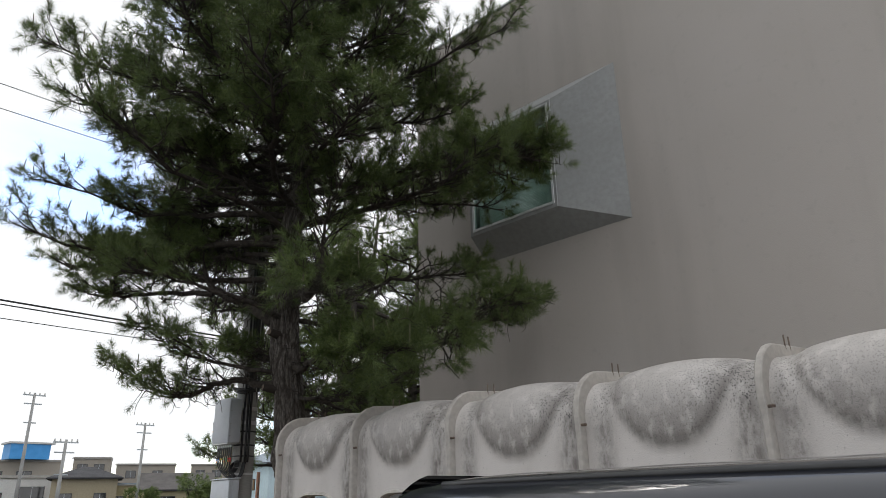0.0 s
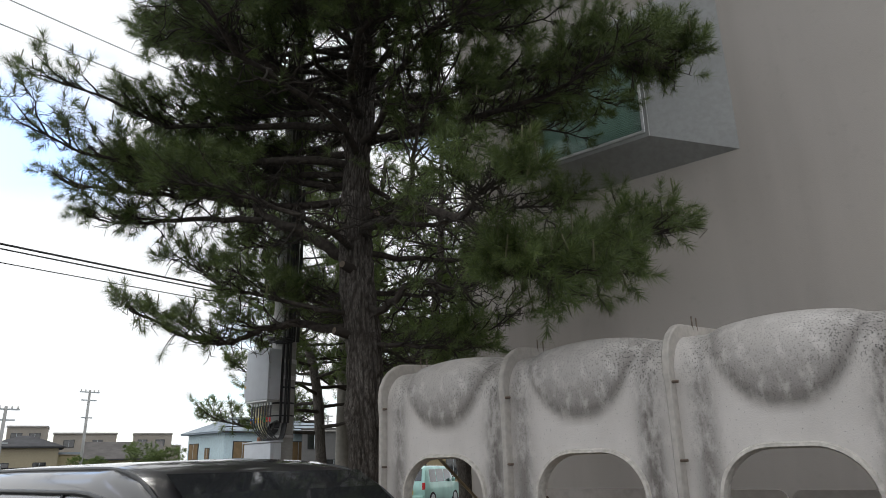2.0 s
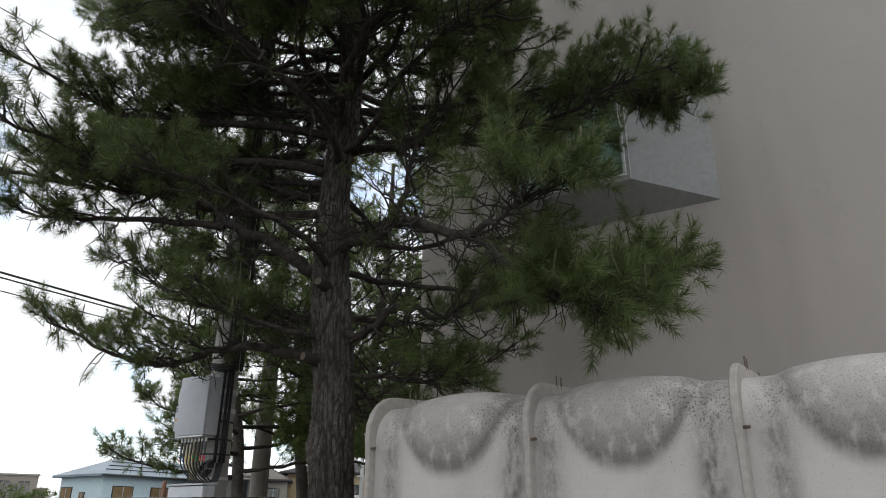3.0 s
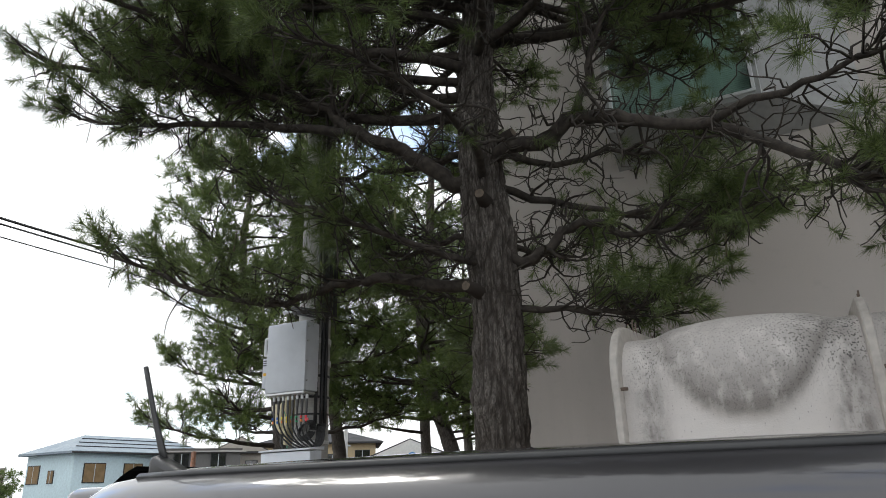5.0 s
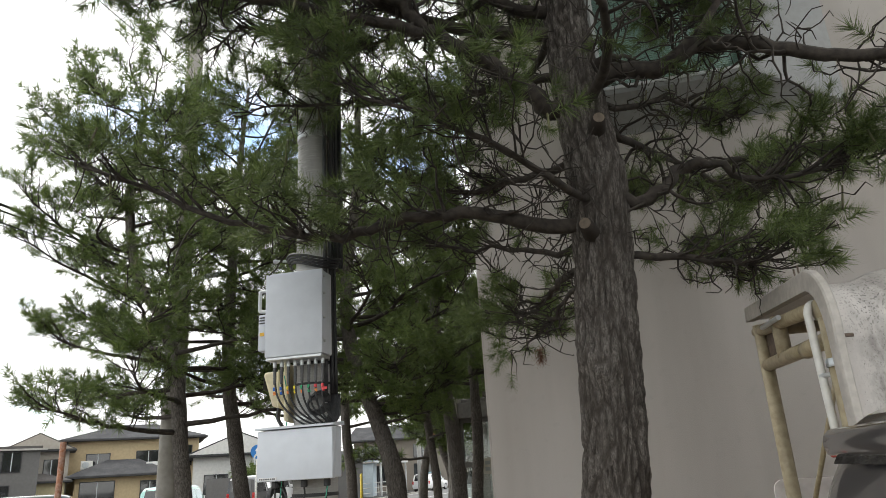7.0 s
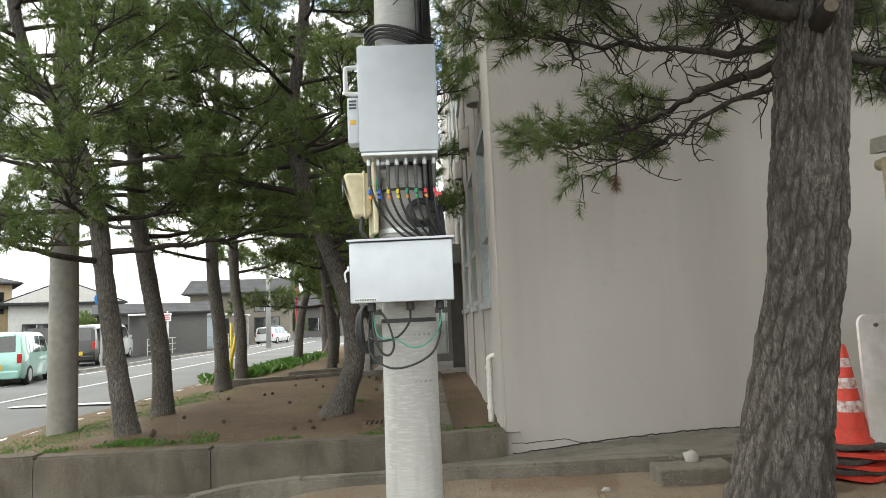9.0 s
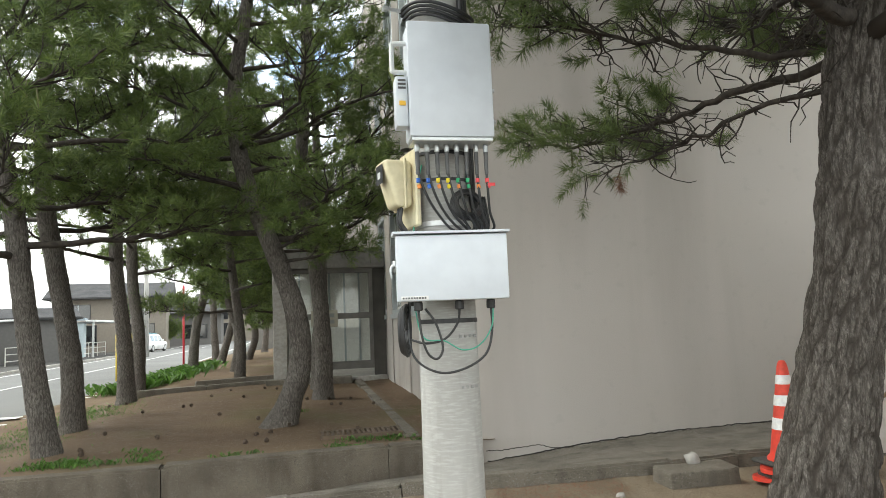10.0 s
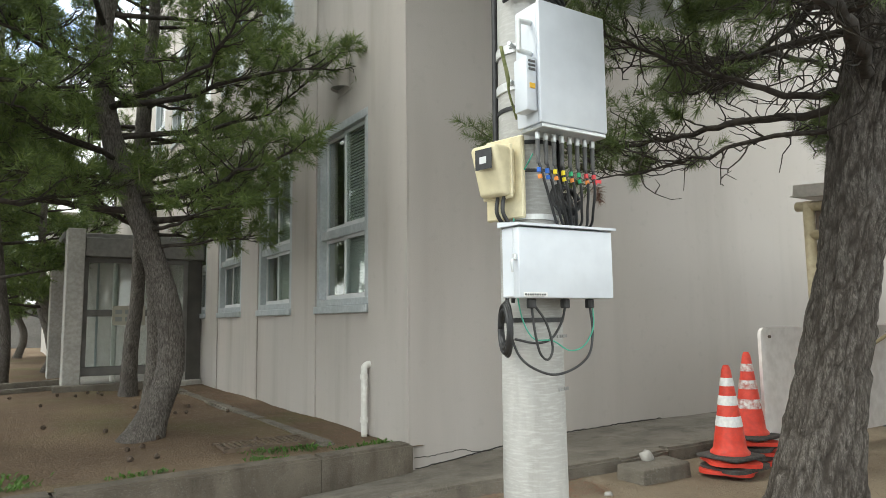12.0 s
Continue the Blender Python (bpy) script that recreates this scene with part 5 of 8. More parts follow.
def grow(wood, limb, r0, rng, shoots, spread=1.0, dens=1.0, bare=0.38, candles=None, twig_sides=3, twigs=False, gnarl=False, tufts=0.12):
    """Side branches, twigs and shoot places along a limb."""
    length = np.sum(np.linalg.norm(np.diff(limb, axis=0), axis=1))
    wood.tube(limb, r0, max(0.006, r0 * 0.22), 7)
    n = max(4, int(length / 0.105 * dens))
    ts = np.sort(rng.uniform(bare, 1.0, n))
    seg = np.linspace(0, 1, len(limb))
    for t in (rng.uniform(0.12, 0.85, int(length / 0.085)) if twigs else ()):
        p = np.array([np.interp(t, seg, limb[:, c]) for c in range(3)])
        d = rng.normal(0, 1, 3) * np.array([1, 1, 0.7])
        d /= np.linalg.norm(d)
        stout = gnarl and rng.random() < 0.4
        walk_pts = [p]
        for _ in range(9 if stout else 6):
            d = d + rng.normal(0, 0.5 if stout else 0.42, 3)
            d /= np.linalg.norm(d)
            walk_pts.append(walk_pts[-1] + d * rng.uniform(0.045, 0.095))
        wood.tube(np.array(walk_pts), rng.uniform(0.010, 0.017) if stout else rng.uniform(0.005, 0.009), 0.003, 5 if stout else 3)
        for q2 in (walk_pts[3::2] if stout else walk_pts[3:4]):
            e2 = rng.normal(0, 1, 3)
            e2 *= rng.uniform(0.07, 0.16) / np.linalg.norm(e2)
            wood.tube(np.array([q2, q2 + 0.5 * e2 + rng.normal(0, 0.02, 3), q2 + e2]), 0.006, 0.0025, 3)
            if stout and rng.random() < tufts:
                shoots.append((q2 + e2, e2 / np.linalg.norm(e2) + np.array([0, 0, 0.3])))
    for k, t in enumerate(list(ts) + [1.0, 1.0]):
        base = np.array([np.interp(t, seg, limb[:, c]) for c in range(3)])
        i = min(int(t * (len(limb) - 1)), len(limb) - 2)
        ax = limb[i + 1] - limb[i]
        ax /= np.linalg.norm(ax) + 1e-9
        sidev = np.cross(ax, [0, 0, 1.0])
        sidev /= np.linalg.norm(sidev) + 1e-9
        s = 1 if k % 2 else -1
        out = ax * rng.uniform(0.5, 1.0) + sidev * s * rng.uniform(0.4, 1.1) + np.array([0, 0, rng.uniform(-0.12, 0.5)])
        if t == 1.0:
            out = ax + rng.normal(0, 0.25, 3)
        out /= np.linalg.norm(out)
        ln = spread * rng.uniform(0.22, 0.62) * (1.15 - 0.5 * t) * min(1.0, length / 1.6)
        q = np.linspace(0, 1, 5)[:, None]
        br = base + out * ln * q + np.array([0, 0, 0.18 * ln]) * q ** 2 + rng.normal(0, 0.018, (5, 3)) * q
        wood.tube(br, max(0.006, r0 * 0.28), 0.004, twig_sides)
        m = int(rng.integers(3, 7))
        for j in range(m):
            u = rng.uniform(0.35, 1.0) if j else 1.0
            b = np.array([np.interp(u, q[:, 0], br[:, c]) for c in range(3)])
            dv = out + rng.normal(0, 0.55, 3) + np.array([0, 0, 0.35])
            dv /= np.linalg.norm(dv)
            tl = rng.uniform(0.05, 0.18) if j else 0.03
            e = b + dv * tl
            wood.tube(np.stack([b, (b + e) / 2 + rng.normal(0, 0.008, 3), e]), 0.005, 0.0035, 3)
            shoots.append((e, dv))
            if twigs and rng.random() < 0.5:
                c = b + rng.normal(0, 0.07, 3)
                wood.tube(np.stack([b, c, c + rng.normal(0, 0.07, 3) + np.array([0, 0, -0.02])]), 0.005, 0.003, 3)
            if candles is not None and rng.random() < (0.12 if t > 0.75 else 0.02):
                up = np.array([rng.normal(0, 0.15), rng.normal(0, 0.15), 1.0])
                candles.append((e + dv * 0.1, up / np.linalg.norm(up)))


TEMPL = {"near": shoot_templates(8, 98, 0.106, 0.0042, 0.15, 1), "top": shoot_templates(4, 26, 0.13, 0.0125, 0.16, 4), "mid": shoot_templates(6, 50, 0.12, 0.0078, 0.16, 2), "far": shoot_templates(3, 26, 0.18, 0.019, 0.2, 3)}


def crown_mesh(name, shoots, kind, rng, scale=1.0):
    tm = TEMPL[kind]
    pos = np.array([s[0] for s in shoots])
    R = frames_for(np.array([s[1] for s in shoots]), rng)
    R = R * (scale * rng.uniform(0.8, 1.2, len(pos)))[:, None, None]
    pick = rng.integers(0, len(tm), len(pos))
    tri = np.einsum("nij,nmkj->nmki", R, tm[pick]) + pos[:, None, None, :]
    v = tri.reshape(-1, 3)
    return mesh_of(name, v, np.arange(len(v)).reshape(-1, 3))


def trunk_mesh(line, radii, sides=26, rough=0.02, seed=0, burls=(), plates=False):
    pts = np.array(smooth_line(line, 10))
    r = np.interp(np.linspace(0, 1, len(pts)), np.linspace(0, 1, len(radii)), radii)
    step = 0.05
    arc = np.concatenate([[0], np.cumsum(np.linalg.norm(np.diff(pts, axis=0), axis=1))])
    s = np.concatenate([np.arange(0, 6.0, 0.02), np.arange(6.0, arc[-1], step)]) if plates else np.arange(0, arc[-1], step)
    pts = np.stack([np.interp(s, arc, pts[:, c]) for c in range(3)], -1)
    r = np.interp(s, arc, r)
    th = np.linspace(0, 2 * np.pi, sides, endpoint=False)
    v = np.zeros((len(pts), sides, 3))
    fissure_shade = np.ones((len(pts), sides))
    for i, p in enumerate(pts):
        flare = 1 + 0.35 * math.exp(-s[i] / 0.18)
        for j, a in enumerate(th):
            d = Vector((math.cos(a), math.sin(a), 0))
            q = Vector((d.x * 4.2, d.y * 4.2, p[2] * 2.6)) + Vector((seed, 0, 0))
            k = abs(noise.noise(q * 1.9)) * 1.1 + 0.5 * noise.noise(q * 0.5) + 0.35 * noise.noise(q * 4.1)
            rr = r[i] * flare * (1 + 0.05 * noise.noise(Vector((d.x, d.y, p[2] * 0.9 + seed)))) + rough * k
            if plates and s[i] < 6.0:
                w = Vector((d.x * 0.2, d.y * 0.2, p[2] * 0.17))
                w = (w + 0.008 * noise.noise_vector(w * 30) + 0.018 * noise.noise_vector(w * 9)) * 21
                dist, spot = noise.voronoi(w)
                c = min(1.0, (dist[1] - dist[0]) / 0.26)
                # low in the fissures, where the bark colour is shaded darker
                fissure_shade[i, j] = c
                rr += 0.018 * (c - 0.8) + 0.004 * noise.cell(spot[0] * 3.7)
            for (bx, by, bz, br, bh) in burls:
                e = Vector((p[0] + d.x * r[i] - bx, p[1] + d.y * r[i] - by, p[2] - bz)).length
                rr += bh * math.exp(-(e / br) ** 2)
            v[i, j] = (p[0] + d.x * rr, p[1] + d.y * rr, p[2])
    m = len(pts)
    i, j = np.meshgrid(np.arange(m - 1), np.arange(sides), indexing="ij")
    j2 = (j + 1) % sides
    f = np.stack([i * sides + j, i * sides + j2, (i + 1) * sides + j2, (i + 1) * sides + j], -1).reshape(-1, 4)
    me = mesh_of("trunk", v.reshape(-1, 3), f)
    me.polygons.foreach_set("use_smooth", np.ones(len(me.polygons), bool))
    me.attributes.new("fissure_shade", "FLOAT", "POINT").data.foreach_set("value", fissure_shade.ravel().astype(np.float32))
    return me, pts


def pine(name, line, radii, seed, limbs, kind, label, auto=None, mat=NEEDLE, rough=0.02, burls=(), sides=26, group="pines", candles=False, scale=1.0, drawn=(), dens=0.85, bare_auto=0.36, twigs=False):
    """limbs: (z, azimuth, length, rise, tipup, radius). auto: (count, z0, z1, reach at foot, reach at top)."""
    rng = np.random.default_rng(seed)
    tree = thing(name, line[0], label, "pine tree", group)
    me, axis = trunk_mesh(line, radii, sides, rough, seed * 3.1, burls, sides > 60)
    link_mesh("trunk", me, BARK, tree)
    wood, shoots, cand = Wood(), [], ([] if candles else None)
    todo = [(l, True) for l in limbs]
    if auto:
        cnt, z0, z1, ra, rb = auto
        az = rng.uniform(0, 6.28)
        for i in range(cnt):
            z = z0 + (z1 - z0) * (i + rng.uniform(0, 0.6)) / cnt
            az += 2.4 + rng.normal(0, 0.35)
            f = (z - z0) / (z1 - z0)
            reach = (ra + (rb - ra) * f) * rng.uniform(0.72, 1.12)
            todo.append(((z, math.degrees(az), reach, rng.uniform(-0.08, 0.18) + 0.25 * f, rng.uniform(0.05, 0.22), 0.035 * (1.15 - 0.6 * f)), False))
    for r0, bare, pts, *more in drawn:
        k = int(np.argmin(np.abs(axis[:, 2] - pts[0][2])))
        lb = np.array(smooth_line(([] if "fork" in more else [tuple(axis[k])]) + list(pts), 4))
        lb[1:] += rng.normal(0, 0.014, (len(lb) - 1, 3))
        grow(wood, lb, r0, rng, shoots, dens=dens * (1.5 if "full" in more else 0.65 if "thin" in more else 1.0), bare=bare, candles=cand, twigs=twigs, gnarl="bare" in more or "gnarled" in more, tufts=0.05 if "bare" in more else 0.15)
    for (z, azd, ln, rise, tipup, r0), listed in todo:
        open_side = listed and kind == "near" and z < 4.9 and math.cos(radians(azd)) > -0.2
        k = int(np.argmin(np.abs(axis[:, 2] - z)))
        start = axis[k]
        lb = limb_line(start, radians(azd), ln, rise, tipup, rng)
        grow(wood, lb, r0, rng, shoots, dens=dens * (0.6 if open_side else 1.0), bare=0.66 if open_side else bare_auto, candles=cand, twigs=twigs, gnarl=open_side)
    link_mesh("branchwork", wood.mesh("branchwork"), TWIG, tree, "gnarled dark limbs and twigs")["kind"] = "stuff"
    cut = {"near": 7.7, "mid": 5.6}.get(kind, 99)
    high, low = [q for q in shoots if q[0][2] > cut], [q for q in shoots if q[0][2] <= cut]
    link_mesh("crown", crown_mesh("crown", low, kind, rng, scale), mat, tree, "tufted green needles")
    if high:
        link_mesh("crown_top", crown_mesh("crown_top", high, "top", rng, scale), mat, tree, "tufted green needles")
    if cand:
        cw = Wood()
        for p, u in cand:
            l = rng.uniform(0.07, 0.18)
            cw.tube(np.stack([p, p + u * l * 0.6, p + u * l]), 0.008, 0.006, 5)
        link_mesh("new_growth", cw.mesh("new_growth"), CANDLE, tree, "pale upright shoots")["kind"] = "stuff"
    return tree


random.seed(11)
MAIN = [(-7.3, 5.4, 0.15), (-7.28, 5.36, 0.5), (-7.2, 5.28, 1.1), (-7.13, 5.17, 1.7), (-7.1, 5.1, 2.2), (-7.06, 5.03, 2.8), (-7.04, 4.92, 3.3), (-7.08, 4.9, 3.9), (-7.1, 4.92, 4.7), (-7.05, 4.98, 5.8), (-7.1, 5.0, 7.2), (-7.0, 5.0, 8.8), (-7.05, 5.0, 11.0)]
MAIN_R = [0.265, 0.245, 0.21, 0.178, 0.18, 0.172, 0.17, 0.152, 0.132, 0.11, 0.09, 0.065, 0.02]
# limbs that the walk shows singly: (radius, bare share, places along it)
DRAWN = [
    (0.02, 0.55, [(-7.28, 5.5, 2.74), (-7.43, 5.9, 2.68), (-7.58, 6.25, 2.62), (-7.75, 6.65, 2.6)], "thin"),
    (0.036, 0.6, [(-6.75, 5.45, 3.75), (-6.3, 6.15, 3.78), (-5.85, 6.85, 3.82), (-5.5, 7.4, 3.88)], "gnarled"),
    (0.052, 0.34, [(-7.44, 4.83, 3.0), (-7.71, 4.75, 3.1), (-8.02, 4.66, 3.1), (-8.34, 4.56, 3.04), (-8.62, 4.47, 2.98), (-8.99, 4.36, 3.05), (-9.44, 4.22, 3.22), (-9.9, 4.06, 3.45)]),
    (0.065, 0.8, [(-6.6, 4.87, 3.97), (-6.27, 4.81, 4.05), (-6.0, 4.76, 3.93), (-5.69, 4.71, 3.78), (-5.38, 4.6, 3.62), (-5.0, 4.4, 3.25), (-4.7, 4.25, 2.98), (-4.4, 4.12, 2.86)], "bare"),
    (0.03, 0.68, [(-5.5, 4.65, 3.68), (-5.1, 4.3, 3.6), (-4.8, 3.9, 3.42), (-4.52, 3.63, 3.36)], "fork"),
    (0.03, 0.7, [(-6.3, 6.15, 3.78), (-5.6, 6.1, 3.8), (-5.0, 6.0, 3.68), (-4.42, 5.95, 3.62)], "fork", "gnarled"),
    (0.028, 0.68, [(-5.38, 4.6, 3.62), (-4.95, 4.75, 3.35), (-4.6, 4.9, 3.1), (-4.4, 5.0, 3.05)], "fork"),
    (0.045, 0.58, [(-6.6, 5.2, 5.1), (-5.9, 5.45, 5.3), (-5.1, 5.7, 5.42), (-4.35, 5.95, 5.4), (-4.15, 6.3, 5.36)], "full"),
    (0.045, 0.45, [(-6.5, 4.7, 5.0), (-5.8, 4.3, 5.2), (-5.0, 4.1, 5.25), (-4.4, 3.9, 5.2)], "gnarled"),
    (0.04, 0.3, [(-7.98, 4.38, 4.2), (-8.5, 4.05, 4.28), (-9.2, 3.7, 4.32), (-9.8, 3.5, 4.42)], "fork"),
    (0.04, 0.55, [(-6.4, 4.83, 4.0), (-6.2, 4.79, 4.3), (-6.0, 4.7, 4.7), (-5.6, 4.6, 5.0)], "bare"),
    (0.048, 0.74, [(-6.75, 5.0, 3.15), (-6.54, 5.06, 3.33), (-6.35, 5.1, 3.38), (-6.13, 5.15, 3.27), (-5.89, 5.2, 3.25), (-5.5, 5.25, 3.3)], "gnarled"),
    (0.07, 0.45, [(-7.3, 4.8, 3.8), (-7.53, 4.66, 4.02), (-7.8, 4.48, 4.14), (-7.98, 4.38, 4.27), (-8.12, 4.29, 4.44), (-8.43, 4.09, 4.53), (-8.81, 3.85, 4.58), (-9.23, 3.59, 4.64), (-9.9, 3.2, 4.8)], "gnarled"),
    (0.03, 0.25, [(-6.75, 5.05, 2.8), (-6.41, 5.15, 2.74), (-6.14, 5.3, 2.76), (-5.8, 5.55, 2.9)], "full"),
    (0.032, 0.4, [(-7.26, 5.44, 2.86), (-7.39, 5.77, 2.88), (-7.51, 6.07, 2.83), (-7.68, 6.48, 2.84), (-7.86, 6.96, 2.86), (-8.05, 7.2, 2.92)], "thin"),
    (0.05, 0.4, [(-7.4, 4.8, 4.55), (-7.9, 4.5, 4.75), (-8.4, 4.6, 5.1), (-9.0, 4.5, 5.3), (-9.6, 4.4, 5.5)], "gnarled"),
    (0.03, 0.35, [(-7.25, 4.6, 3.15), (-7.5, 4.2, 3.25), (-7.9, 3.95, 3.4), (-8.3, 3.9, 3.6)]),
    (0.032, 0.3, [(-7.4, 5.05, 3.45), (-7.75, 5.1, 3.42), (-8.1, 5.15, 3.48), (-8.45, 5.2, 3.6)], "full"),
    (0.035, 0.45, [(-7.6, 5.05, 4.12), (-8.2, 5.1, 4.22), (-8.8, 5.15, 4.3), (-9.5, 5.2, 4.42)], "thin"),
    (0.03, 0.5, [(-7.3, 5.3, 2.95), (-7.6, 5.6, 3.1), (-8.1, 5.8, 3.25), (-8.6, 6.0, 3.4)]),
]
MAIN_LIMBS = [
    (4.9, 172, 3.0, 0.08, 0.06, 0.045), (5.2, 187, 3.2, 0.06, 0.08, 0.045), (4.65, 204, 2.9, 0.06, 0.08, 0.04),
    (3.35, 80, 1.7, 0.1, 0.08, 0.035), (3.75, 262, 1.7, 0.14, 0.08, 0.04),
    (4.2, 55, 2.3, 0.08, 0.04, 0.04), (4.35, 235, 3.0, 0.06, 0.08, 0.05), (4.6, 120, 2.4, 0.08, 0.08, 0.04),
    (4.75, 195, 3.2, 0.08, 0.08, 0.05), (4.85, -72, 2.6, 0.08, 0.06, 0.045), (5.0, 10, 2.9, 0.04, 0.02, 0.05), (5.1, 150, 2.6, 0.1, 0.08, 0.04),
    (5.15, 222, 3.3, 0.1, 0.08, 0.05), (5.3, -40, 3.0, 0.05, 0.04, 0.05), (5.4, 265, 2.7, 0.1, 0.08, 0.045), (5.5, 30, 2.7, 0.06, 0.04, 0.04),
    (5.6, 165, 2.9, 0.08, 0.06, 0.04), (5.9, 190, 3.0, 0.08, 0.06, 0.04), (6.2, 175, 2.8, 0.08, 0.06, 0.04), (6.0, 150, 2.6, 0.08, 0.06, 0.04),
    (5.35, 205, 2.2, 0.1, 0.06, 0.04), (5.5, 245, 2.0, 0.12, 0.08, 0.04), (5.65, 285, 2.1, 0.1, 0.06, 0.04), (5.8, 325, 2.3, 0.08, 0.04, 0.04), (5.95, 225, 2.2, 0.1, 0.08, 0.04), (6.1, 265, 2.0, 0.1, 0.06, 0.035), (6.25, 305, 2.2, 0.08, 0.06, 0.035), (6.4, 350, 2.3, 0.06, 0.06, 0.035),
]
pine("big_pine", MAIN, MAIN_R, 5, MAIN_LIMBS, "near", "tall black pine with rough bark and tufted needles in bare soil", (70, 5.5, 10.9, 3.15, 1.5), NEEDLE, 0.022,
     [(-7.12, 4.9, 2.13, 0.09, 0.05), (-7.25, 4.95, 2.22, 0.07, 0.04), (-7.3, 4.98, 1.34, 0.06, 0.035)], 100, "", True, 1.0, DRAWN, 1.1, 0.34, True)
# sawn limb stubs on the trunk
for sx, sy, sz, dx, dy, dz in ((-7.1, 4.9, 2.92, -0.04, -0.2, 0.02), (-7.0, 4.8, 3.55, 0.02, -0.16, 0.02), (-7.02, 5.0, 4.1, 0.2, -0.05, 0.05)):
    a = Vector((sx, sy, sz))
    st = part("limb_stub", tubed([a, a + Vector((dx, dy, dz))], [0.06, 0.04], 12, 3), BARK, bpy.data.objects["big_pine"], "", 50)
    b = a + Vector((dx, dy, dz))
    d = Vector((dx, dy, dz)).normalized()
    part("cut_face", tubed([b + d * 0.001, b + d * 0.005], 0.034, 12, 1), varied("sawn_wood", (0.1, 0.08, 0.06), (0.16, 0.125, 0.095), 30, rough=0.9), st, "pale sawn end")
# dead reddish needle tuft on a back limb
dead = thing("dead_tuft", (-7.655, 6.79, 2.5), "hanging tuft of dead red needles", "needle tuft")
rngd = np.random.default_rng(2)
link_mesh("tuft", crown_mesh("tuft", [(np.array([-7.655, 6.79, 2.6]), np.array([0, 0, -1.0])), (np.array([-7.67, 6.77, 2.58]), np.array([0.2, 0, -1.0]))], "near", rngd), NEEDLE_DEAD, dead)

